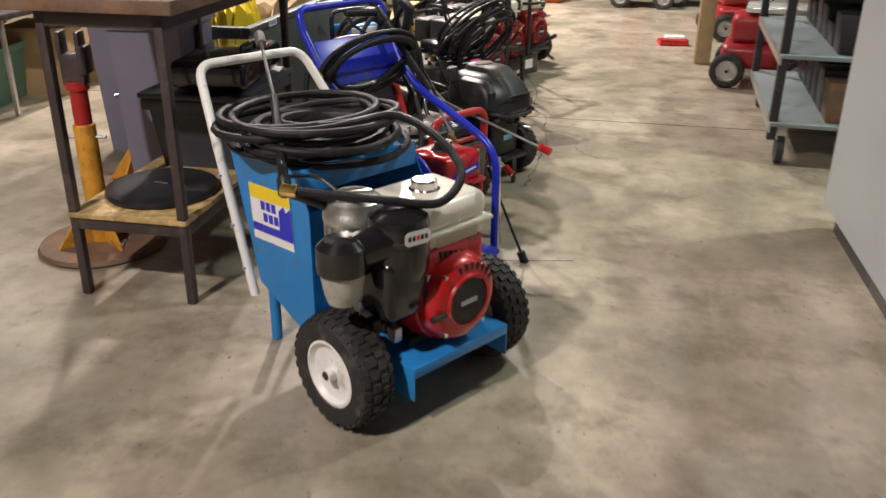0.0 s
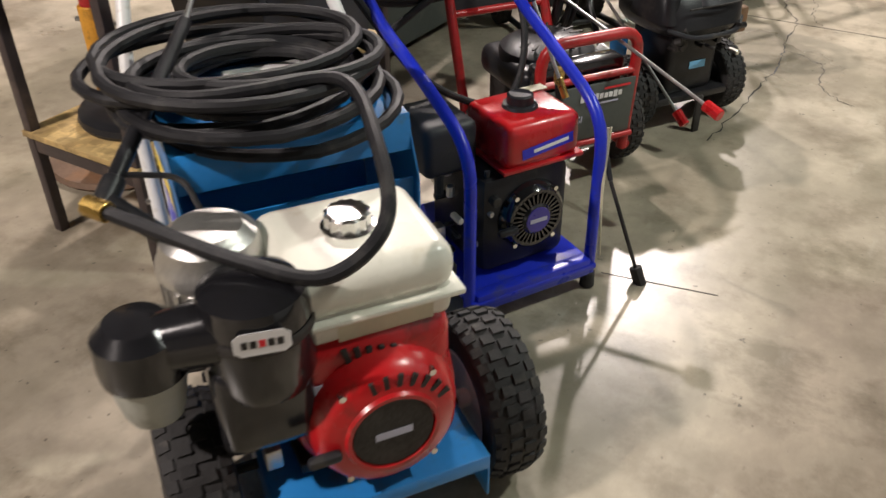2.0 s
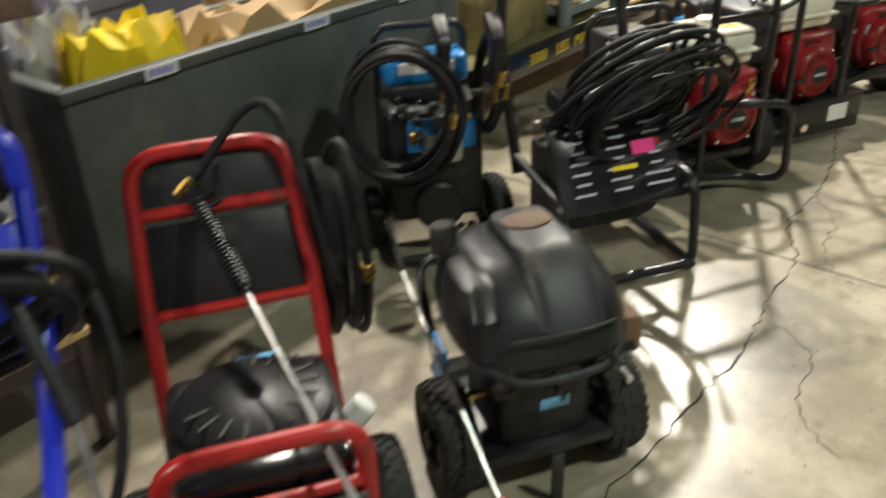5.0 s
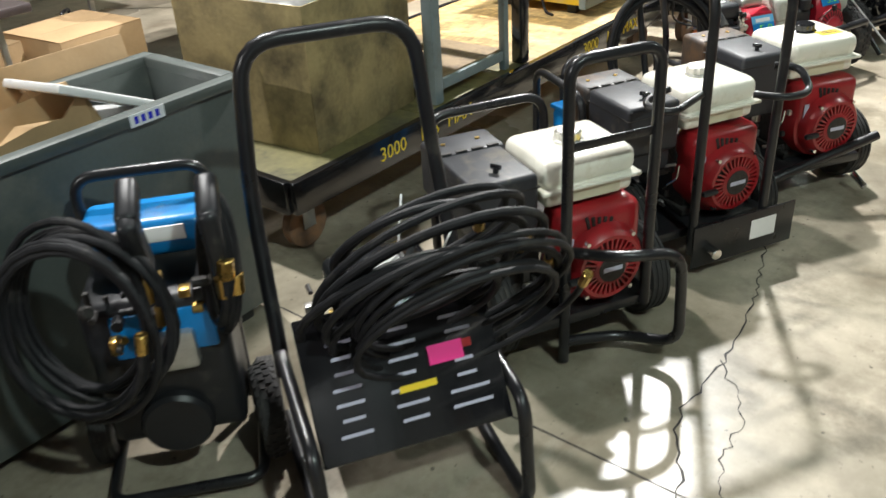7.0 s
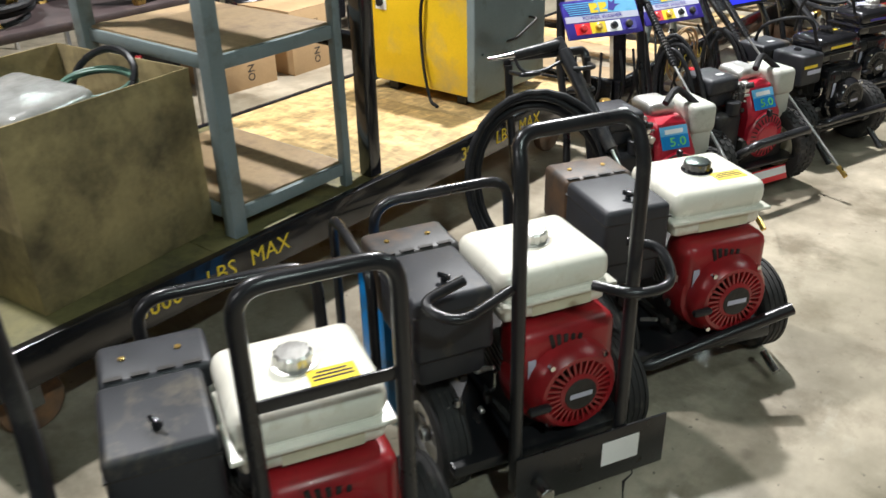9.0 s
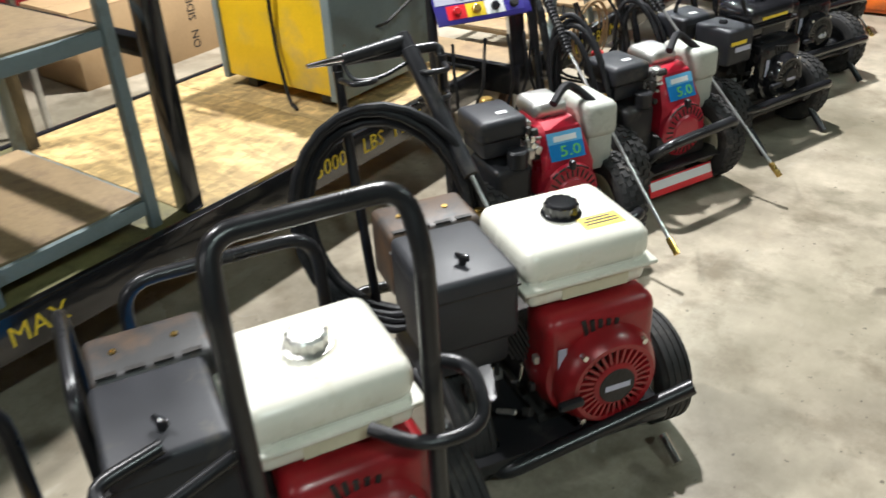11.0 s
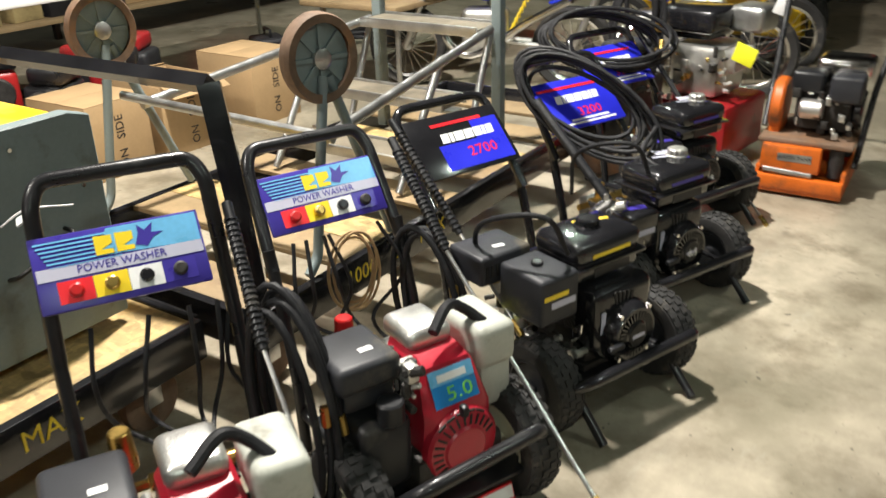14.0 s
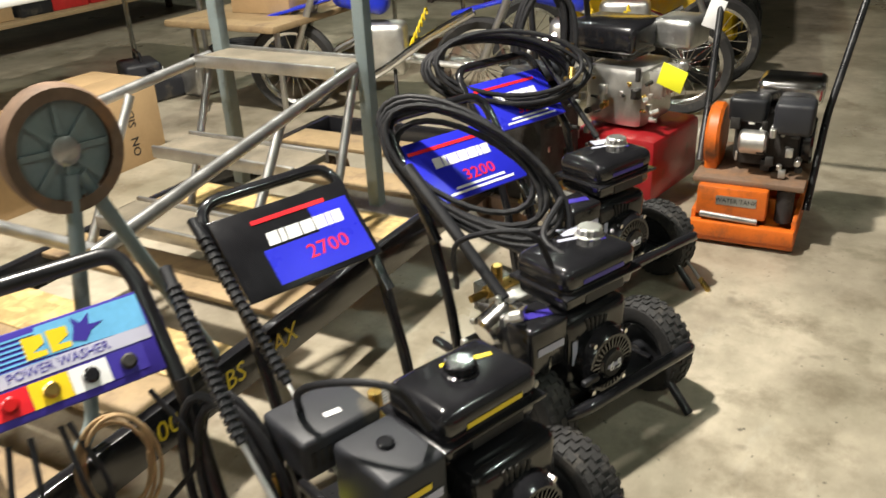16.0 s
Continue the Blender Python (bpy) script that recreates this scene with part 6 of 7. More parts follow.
wand((-0.78, -0.235, 0.79), (-0.4, -0.24, 0.5), (-0.1, -0.26, 0.3), "spring-guarded black wand hung beside the sign", spring=True, thick=0.0135, m=LW)
part("yellow_tag", box(B(), (-0.22, -0.34, 0.24), (0.12, 0.09, 0.004), 0.001, Matrix.Rotation(0.3, 3, "Y")), M["neon"], thing("paper_tag", "bright yellow tag under the engine", "tag", LW))
ln = coil_line((-0.45, -0.06, 0.69), (0.8, 0.45, -0.3), (-0.3, 0.2, 0.75), 0.28, 0.16, 6, 91, wob=0.04, step=0.012)
ln += smoothline([ln[-1], (-0.1, -0.1, 0.6), (0.0, -0.1, 0.56)], 6)
hose(ln, "black hose looped over the blue sign", 0.0095, MW)
ln = coil_line((-0.62, 0.0, 0.76), (0.5, 0.8, -0.1), (-0.3, 0.2, 0.6), 0.3, 0.14, 7, 95, wob=0.04, step=0.01)
hose(ln, "thick bundle of black hose above the blue sign", 0.0095, NW)
wand((-0.6, 0.2, 0.8), (-0.3, 0.22, 0.5), (0.22, 0.26, 0.02), "thin lance propped to the floor", thick=0.014, m=NW)
wand((-0.55, -0.22, 0.72), (-0.15, -0.2, 0.42), (-0.05, -0.2, 0.34), "black gun resting on the frame", thick=0.02, m=MW)
for mm in (LW, MW):
    ln = smoothline([(-0.3, -0.25, 0.42), (-0.2, -0.32, 0.62), (-0.02, -0.24, 0.68), (0.0, -0.16, 0.55)], 8)
    hose(ln, "thin grey rubber fuel hose arched over the engine", 0.008, mm, False)

# ---- bench table with jack stands ----


def angle_leg(t, x, y, z0, z1, key="brownleg", w=0.035):
    part("leg", box(B(), (x, y, (z0 + z1) / 2), (w, w, z1 - z0), 0.004), M[key], t)


def work_stand():
    t = thing("work_stand", "dark brown steel work stand with plywood lower shelf", "table")
    for x in (-0.55, -0.09):
        for y in (2.62, 3.83):
            angle_leg(t, x, y, 0, 1.14)
    for y in (2.62, 3.83):
        part("rail", box(B(), (-0.32, y, 0.315), (0.43, 0.03, 0.05), 0.003), M["brownleg"], t)
        part("rail", box(B(), (-0.32, y, 1.11), (0.43, 0.03, 0.06), 0.003), M["brownleg"], t)
    for x in (-0.55, -0.09):
        part("rail", box(B(), (x, 3.225, 0.315), (0.03, 1.17, 0.05), 0.003), M["brownleg"], t)
        part("rail", box(B(), (x, 3.225, 1.11), (0.03, 1.17, 0.06), 0.003), M["brownleg"], t)
    part("lower_shelf", box(B(), (-0.32, 3.225, 0.35), (0.5, 1.26, 0.02), 0.003), M["osb"], t)
    part("tabletop", box(B(), (-0.36, 3.225, 1.165), (0.72, 1.36, 0.05), 0.006), M["rust"], t)


work_stand()
t = thing("turntable_disc", "flat black round disc lying on the shelf", "disc", yawed(-0.32, 2.9, 0))
part("disc", lathe(B(), [(0.2, 0.361), (0.225, 0.364), (0.23, 0.375), (0.225, 0.392), (0.2, 0.4), (0.19, 0.402), (0.002, 0.404)], seg=40), M["plastic"], t)
part("chrome_latch", box(B(), (0.01, -0.02, 0.408), (0.06, 0.02, 0.008), 0.002), M["chrome"], t)


def tapered_bin(name, label, x, y, z, w, d, h, key, rz=0, lid=None, rib=True):
    t = thing(name, label, "bin", pose(x, y, z, 0, 0, rz))
    b = B()
    k = 0.86
    th = 0.008
    outer = [[b.verts.new((sx * w / 2 * q, sy * d / 2 * q, zz)) for sx, sy in ((-1, -1), (1, -1), (1, 1), (-1, 1))] for q, zz in ((k, 0), (1, h))]
    inner = [[b.verts.new((sx * (w / 2 * q - th), sy * (d / 2 * q - th), zz)) for sx, sy in ((-1, -1), (1, -1), (1, 1), (-1, 1))] for q, zz in ((1, h), (k, th))]
    rings = outer + inner
    for a, c in zip(rings, rings[1:]):
        for i in range(4):
            j = (i + 1) % 4
            b.faces.new((a[i], a[j], c[j], c[i]))
    b.faces.new(rings[0]), b.faces.new(rings[-1])
    part("body", b, M[key], t)
    r = B()
    for s in (-1, 1):
        box(r, (0, s * (d / 2 + 0.006), h - 0.025), (w + 0.04, 0.03, 0.05), 0.008)
        box(r, (s * (w / 2 + 0.006), 0, h - 0.025), (0.03, d - 0.02, 0.05), 0.008)
    part("rim", r, M[key], t)
    if lid:
        part("lid", box(B(), (0, 0, h + 0.016), (w + 0.06, d + 0.06, 0.03), 0.012), M[lid], t)
    return t


tapered_bin("storage_tub", "tall violet-grey plastic tub behind the stand", -1.28, 4.72, 0, 0.62, 0.55, 0.95, "tub", 8)
tapered_bin("storage_tub", "violet-grey plastic tub standing beside the steel bin", -0.74, 3.82, 0, 0.36, 0.44, 0.95, "tub", 5)
tapered_bin("storage_tote", "charcoal plastic tote with closed lid on the shelf", -0.3, 3.5, 0.36, 0.42, 0.62, 0.32, "tote", 0, "tote")
tapered_bin("storage_tote", "faded green plastic tote on the floor", -3.1, 5.3, 0, 0.5, 0.7, 0.42, "green", 10)
t = thing("tool_case", "long black plastic tool case on the tote", "case", yawed(-0.24, 3.48, 6))
part("body", box(B(), (0, 0, 0.79), (0.34, 0.6, 0.12), 0.03, seg=3), M["gloss"], t)
part("case_handle", tube(B(), fillet([(0.1, -0.1, 0.84), (0.1, -0.1, 0.88), (0.1, 0.1, 0.88), (0.1, 0.1, 0.84)], 0.02), 0.012), M["plastic"], t)
part("red_latch", box(B(), (0.14, 0.1, 0.855), (0.03, 0.1, 0.012), 0.003), M["red"], t)


def jack_stand(x, y, rz):
    t = thing("jack_stand", "worn yellow-orange jack stand with red neck on round steel foot", "jack stand", yawed(x, y, rz), "jack stands")
    part("base_disc", lathe(B(), [(0.27, 0), (0.28, 0.012), (0.27, 0.03), (0.1, 0.034), (0.002, 0.034)], seg=36), M["rust"], t)
    part("column", cyl(B(), (0, 0, 0.03), (0, 0, 0.58), 0.048, seg=20, bev=0.004), M["standy"], t)
    for k in range(4):
        a = radians(45 + 90 * k)
        g = B()
        c, s = math.cos(a), math.sin(a)
        q = V(-s, c, 0) * 0.006
        v = [V(0.04 * c, 0.04 * s, 0.24), V(0.2 * c, 0.2 * s, 0.034), V(0.04 * c, 0.04 * s, 0.034)]
        A = [g.verts.new(p + q) for p in v]
        D = [g.verts.new(p - q) for p in v]
        g.faces.new(A), g.faces.new(D)
        for i in range(3):
            g.faces.new((A[i], A[(i + 1) % 3], D[(i + 1) % 3], D[i]))
        part("gusset", g, M["standy"], t)
    part("neck", cyl(B(), (0, 0, 0.56), (0, 0, 0.74), 0.038, seg=18, bev=0.004), M["redframe"], t)
    h = box(B(), (0, 0, 0.82), (0.1, 0.07, 0.14), 0.012)
    for s in (-1, 1):
        box(h, (s * 0.04, 0, 0.92), (0.022, 0.075, 0.12), 0.008)
    box(h, (0.05, 0, 0.86), (0.04, 0.09, 0.12), 0.01)
    part("saddle", h, M["brownleg"], t)
    part("lock_pin", cyl(B(), (-0.08, 0, 0.52), (0.09, 0, 0.52), 0.009, seg=8), M["steel"], t)
    part("saddle_ring", cyl(B(), (0, 0, 0.73), (0, 0, 0.77), 0.05, seg=18, bev=0.004), M["redframe"], t)


jack_stand(-0.76, 3.08, 10)
jack_stand(-0.98, 3.85, 40)

# ---- open steel bin along the wall side ----
t = thing("steel_bin", "dark green-grey open steel bin filled with packaging", "bin", pose(0.06, 0, 0))
part("front_panel", box(B(), (-0.47, 4.9625, 0.44), (0.02, 1.725, 0.76), 0.004), M["darkgreen"], t)
part("back_panel", box(B(), (-0.9, 4.9625, 0.44), (0.02, 1.725, 0.76), 0.004), M["darkgreen"], t)
for y in (4.11, 5.815):
    part("end_panel", box(B(), (-0.685, y, 0.44), (0.41, 0.02, 0.76), 0.004), M["darkgreen"], t)
part("bottom", box(B(), (-0.685, 4.9625, 0.07), (0.41, 1.685, 0.02)), M["darkgreen"], t)
for x, y, w, d in ((-0.465, 4.9625, 0.05, 1.755), (-0.905, 4.9625, 0.05, 1.755), (-0.685, 4.105, 0.39, 0.05), (-0.685, 5.82, 0.39, 0.05)):
    part("rim_rail", box(B(), (x, y, 0.83), (w, d, 0.035), 0.008), M["darkgreen"], t)
for y in (4.4, 5.02, 5.5):
    sheet("paper_label", rect(0.11, 0.035), 0.0012, M["whitl"], t, face((-0.4395, y, 0.83), (0, 1, 0), (0, 0, 1)))
    for k in range(4):
        sheet("print_bar", rect(0.012, 0.02, -0.035 + 0.022 * k), 0.0005, M["cobalt"], t, face((-0.438, y, 0.83), (0, 1, 0), (0, 0, 1)))
for x in (-0.55, -0.82):
    for y in (4.22, 5.7):
        part("skid_foot", box(B(), (x, y, 0.03), (0.1, 0.12, 0.06), 0.006), M["black"], t)


def crumple(name, label, x, y, z, w, d, h, key, seed, cat="packaging"):
    rnd = random.Random(seed)
    b = B()
    n = 9
    g = [[b.verts.new((w * (i / n - 0.5) + rnd.uniform(-0.02, 0.02), d * (j / n - 0.5) + rnd.uniform(-0.02, 0.02), h * (0.6 + 0.5 * rnd.random()) * (1 if 0 < i < n and 0 < j < n else 0.1))) for j in range(n + 1)] for i in range(n + 1)]
    for i in range(n):
        for j in range(n):
            b.faces.new((g[i][j], g[i + 1][j], g[i + 1][j + 1], g[i][j + 1]))
    rim = [g[i][0] for i in range(n + 1)] + [g[n][j] for j in range(1, n + 1)] + [g[i][n] for i in range(n - 1, -1, -1)] + [g[0][j] for j in range(n - 1, 0, -1)]
    b.faces.new(rim)
    ob = part(name, b, M[key])
    ob.matrix_basis = pose(x, y, z)
    return tagged(ob, label, cat)


crumple("yellow_wrap", "crumpled bright yellow plastic wrap in the bin", -0.6, 4.42, 0.66, 0.2, 0.4, 0.27, "yprint", 3)
crumple("white_wrap", "crumpled white plastic sheet in the bin", -0.79, 4.3, 0.62, 0.18, 0.3, 0.34, "foil", 4)
crumple("brown_paper", "crumpled tan packing paper in the bin", -0.68, 5.1, 0.62, 0.37, 0.84, 0.26, "card", 5)
crumple("yellow_wrap", "folded yellow plastic wrap in the bin", -1.28, 4.72, 0.85, 0.4, 0.4, 0.2, "yprint", 6)
t = thing("packing_foam", "white foam sheets and a carton flap sticking out of the bin", "packaging", pose(-0.66, 5.5, 0.08))
part("foam_sheet", box(B(), (0.0, 0.05, 0.64), (0.32, 0.4, 0.03), 0.006, Matrix.Rotation(radians(-14), 3, "X") @ Matrix.Rotation(radians(9), 3, "Y")), M["whitl"], t)
part("foam_sheet", box(B(), (0.02, 0.02, 0.75), (0.29, 0.42, 0.025), 0.006, Matrix.Rotation(radians(-26), 3, "X") @ Matrix.Rotation(radians(-6), 3, "Y")), M["whitl"], t)
part("carton_flap", box(B(), (-0.13, 0.02, 0.42), (0.008, 0.5, 0.86), 0.002, Matrix.Rotation(radians(-12), 3, "Y")), M["card"], t)
part("foam_block", box(B(), (0.0, 0.0, 0.29), (0.3, 0.36, 0.58), 0.02), M["whitl"], t)

# ---- cardboard boxes ----


def carton(x, y, z, w, d, h, rz=0, key="card", label="plain brown cardboard carton", text="", flaps=False):
    t = thing("cardboard_box", label, "box", pose(x, y, z, 0, 0, rz), "cardboard boxes")
    th = 0.006
    for s in (-1, 1):
        part("side", box(B(), (s * (w / 2 - th / 2), 0, h / 2), (th, d, h), 0.0015), M[key], t)
        part("end", box(B(), (0, s * (d / 2 - th / 2), h / 2), (w - 2 * th, th, h), 0.0015), M[key], t)
    part("bottom", box(B(), (0, 0, th / 2), (w - 2 * th, d - 2 * th, th)), M[key], t)
    if flaps:
        for s in (-1, 1):
            part("flap", box(B(), (s * (w / 2 + 0.06), 0, h - 0.02), (0.14, d * 0.96, 0.006), 0.001, Matrix.Rotation(s * 0.5, 3, "Y")), M[key], t)
    else:
        for s in (-1, 1):
            part("lid_flap", box(B(), (s * w / 4, 0, h + 0.004), (w / 2 - 0.003, d, 0.006), 0.001), M[key], t)
    if text:
        m = face((w / 2 + 0.001, 0, h * 0.5), (0, 0, 1), (0, -1, 0))
        text_line(text, 0.078, M["plastic"], t, m, squeeze=0.9)
    return t


BOXES = [(-2.94, 10.51, 0.5, 0.41, 0.42, 2), (-2.94, 11.05, 0.5, 0.43, 0.42, -3), (-2.94, 11.76, 0.5, 0.42, 0.45, 0), (-3.05, 8.86, 0.5, 0.4, 0.42, -2), (-3.02, 9.4, 0.5, 0.46, 0.42, 2)]
for i, (x, y, w, d, h, rz) in enumerate(BOXES):
    carton(x, y, 0, w, d, h, rz, label="brown cardboard carton with ON SIDE printed on it", text="ON SIDE", flaps=i == 1)
for x, y, w, d, h, rz in ((-2.9, 5.95, 0.5, 0.6, 0.5, 12), (-2.75, 6.6, 0.5, 0.5, 0.5, 5), (-3.4, 5.9, 0.5, 0.7, 0.45, 0)):
    carton(x, y, 0, w, d, h, rz)

# ---- platform carts ----


def caster(t, x, y, r=0.1):
    f = part("caster", box(B(), (x, y, 0.215), (0.1, 0.1, 0.012), 0.002), M["steel"], t)
    for s in (-1, 1):
        part("fork", box(B(), (x + s * 0.03, y, 0.15), (0.006, 0.06, 0.13), 0.002), M["steel"], f)
    m = Matrix.Translation((x, y, r)) @ Matrix.Rotation(radians(90), 4, "Y")
    part("caster_wheel", lathe(B(), [(r * 0.3, -0.022), (r * 0.7, -0.018), (r * 0.8, -0.022), (r * 0.97, -0.02), (r, -0.01), (r, 0.01), (r * 0.97, 0.02), (r * 0.8, 0.022), (r * 0.7, 0.018), (r * 0.3, 0.022)], m, 28), M["rust"], f)


def platform_cart(x0, x1, y0, y1, label, words, deck):
    t = thing("platform_cart", label, "cart", None, "platform carts")
    z = 0.285
    for x in (x0, x1):
        part("side_channel", box(B(), (x, (y0 + y1) / 2, z), (0.035, y1 - y0, 0.13), 0.005), M["gloss"], t)
    for y in (y0, y1):
        part("end_channel", box(B(), ((x0 + x1) / 2, y, z), (x1 - x0 - 0.036, 0.035, 0.13), 0.005), M["gloss"], t)
    n = len(deck)
    L = (y1 - y0 - 0.04) / n
    for i, key in enumerate(deck):
        if not key:
            continue
        part("deck_board", box(B(), ((x0 + x1) / 2, y0 + 0.02 + L * (i + 0.5), z + 0.052), (x1 - x0 - 0.04, L - 0.004, 0.018), 0.002), M[key], t)
    for x in (x0 + 0.12, x1 - 0.12):
        for y in (y0 + 0.14, y1 - 0.14):
            caster(t, x, y)
    fx = max(x0, x1) + 0.0185
    for y, s in words:
        text_line(s, 0.085, M["yprint"], t, face((fx, y, z), (0, 1, 0), (0, 0, 1)), "stencil_lettering", squeeze=0.95)
    return t


t = platform_cart(-1.6, -0.535, 6.08, 9.15, "black steel platform cart with stencilled load limit and strand-board deck", ((6.82, "3000 LBS MAX"), (8.4, "3000 LBS MAX")), ("grime", "grime", "osb", "osb"))
text_line("3000 LBS MAX", 0.085, M["yprint"], t, face((-1.02, 6.061, 0.285), (1, 0, 0), (0, 0, 1)), "stencil_lettering", squeeze=0.75)
for x in (-0.585, -1.5):
    part("post", box(B(), (x, 7.63, 1.0), (0.06, 0.06, 1.3), 0.004), M["gloss"], t)
part("cross_rail", box(B(), (-1.04, 7.63, 0.86), (0.85, 0.04, 0.06), 0.004), M["gloss"], t)
part("cross_rail", box(B(), (-1.04, 7.63, 1.5), (0.85, 0.04, 0.06), 0.004), M["gloss"], t)
c = carton(-0.99, 6.61, 0.347, 0.66, 0.65, 0.56, 6, "cardold", "oil-stained open cardboard box on the cart", flaps=False)
for o in list(c.children):
    if o.name.startswith("lid_flap"):
        bpy.data.objects.remove(o)
t = thing("wrapped_parts", "clear plastic wrapped parts and cables in the box", "parts", yawed(-0.99, 6.64, 6))
part("plastic_wrap", box(B(), (-0.02, -0.08, 0.82), (0.4, 0.3, 0.12), 0.04, Matrix.Rotation(0.1, 3, "X"), 3), M["foil"], t)
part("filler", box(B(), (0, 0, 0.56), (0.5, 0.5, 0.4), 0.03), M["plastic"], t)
part("cable_loop", tube(B(), coil_line((0.1, 0.12, 0.86), (1, 0, 0), (0, 1, 0.2), 0.14, 0.1, 4, 3, wob=0.02), 0.006, 7), M["green"], t)
part("rim_ring", tube(B(), coil_line((0.08, 0.16, 0.87), (1, 0, 0.1), (0, 0.5, 0.8), 0.15, 0.1, 1, 5, wob=0.0), 0.012, 8), M["plastic"], t)

t = thing("steel_rack", "blue-grey painted angle-steel rack standing on the cart", "rack")
for x in (-0.59, -1.29):
    for y, w in ((6.98, 0.055), (7.5, 0.035)):
        part("post", box(B(), (x, y, 1.0), (w, w, 1.3), 0.004), M["greypaint"], t)
for z in (0.44, 0.95, 1.45):
    part("shelf", box(B(), (-0.94, 7.24, z), (0.68, 0.5, 0.02), 0.003), M["wood"], t)
    for y in (6.985, 7.495):
        part("shelf_rail", box(B(), (-0.94, y, z - 0.02), (0.66, 0.02, 0.045), 0.003), M["greypaint"], t)
    for x in (-0.59, -1.29):
        part("shelf_rail", box(B(), (x, 7.24, z - 0.02), (0.02, 0.48, 0.045), 0.003), M["greypaint"], t)


def yellow_unit():
    t = thing("yellow_machine_cabinet", "dusty yellow sheet-metal cabinet with grey octagonal end panel and cables", "machine", pose(-0.28, 0.1, 0))
    y0, y1, z0, z1, ch = 8.38, 8.93, 0.4, 0.99, 0.14
    outline = [(y0, z0), (y1, z0), (y1, z1 - 0.02), (y1 - 0.06, z1), (y0 + ch + 0.1, z1), (y0, z1 - ch)]

    def prism(x0, x1, k=0.0):
        b = B()
        cy, cz = (y0 + y1) / 2, (z0 + z1) / 2
        A = [b.verts.new((x0, cy + (y - cy) * (1 + k), cz + (z - cz) * (1 + k))) for y, z in outline]
        D = [b.verts.new((x1, cy + (y - cy) * (1 + k), cz + (z - cz) * (1 + k))) for y, z in outline]
        b.faces.new(A), b.faces.new(D)
        for i in range(6):
            b.faces.new((A[i], A[(i + 1) % 6], D[(i + 1) % 6], D[i]))
        bmesh.ops.bevel(b, geom=b.edges[:], offset=0.004, segments=1, affect="EDGES")
        return b

    part("yellow_body", prism(-1.06, -0.475), M["yellow"], t)
    part("end_panel", prism(-0.475, -0.43, 0.05), M["greypaint"], t, "blue-grey steel end panel")
    part("back_flange", prism(-1.09, -1.06, 0.05), M["greypaint"], t)
    for x in (-0.55, -0.98):
        for y in (8.45, 8.86):
            part("foot", box(B(), (x, y, 0.373), (0.06, 0.06, 0.056), 0.004), M["black"], t)
    part("cable", tube(B(), smoothline([(-0.95, 8.62, 1.0), (-0.98, 8.4, 0.93), (-0.8, 8.375, 0.86), (-0.62, 8.5, 0.99), (-0.6, 8.7, 1.005)], 8), 0.008, 8), M["hose"], t)
    part("cable", tube(B(), smoothline([(-0.55, 8.75, 1.005), (-0.66, 8.52, 0.99), (-0.72, 8.37, 0.85), (-0.74, 8.365, 0.6), (-0.68, 8.34, 0.38), (-0.6, 8.3, 0.355)], 8), 0.008, 8), M["hose"], t)
    sheet("white_label", rect(0.07, 0.07), 0.001, M["whitl"], t, face((-1.0, 8.379, 0.78), (1, 0, 0), (0, 0, 1)))
    part("knob", cyl(B(), (-1.0, 8.378, 0.78), (-1.0, 8.36, 0.78), 0.018, seg=14), M["plastic"], t)
    for y, z in ((8.5, 0.86), (8.7, 0.95), (8.88, 0.8), (8.42, 0.6)):
        part("screw", cyl(B(), (-0.43, y, z), (-0.424, y, z), 0.006, seg=8), M["chrome"], t)
    frame_tube(t, [(-0.43, 8.62, 0.62), (-0.38, 8.62, 0.64), (-0.38, 8.8, 0.7), (-0.43, 8.8, 0.7)], 0.006, "iron", 0.02, "door_handle")


yellow_unit()

t = platform_cart(-1.5, -0.4, 9.25, 12.0, "black steel platform cart with slatted deck and stencilled load limit", ((9.95, "1000 LBS MAX"),), ("wood", "", "wood", "osb", "", "wood", "", "wood", "osb", "", "wood", "", "wood", ""))
part("bent_post", tube(B(), [(-0.42, 9.3, 0.3), (-0.44, 9.28, 0.7), (-0.55, 9.33, 1.02)], 0.046, 4), M["gloss"], t)
part("push_bar", tube(B(), [(-0.55, 9.33, 1.02), (-1.4, 9.2, 1.05)], 0.03, 4), M["gloss"], t)


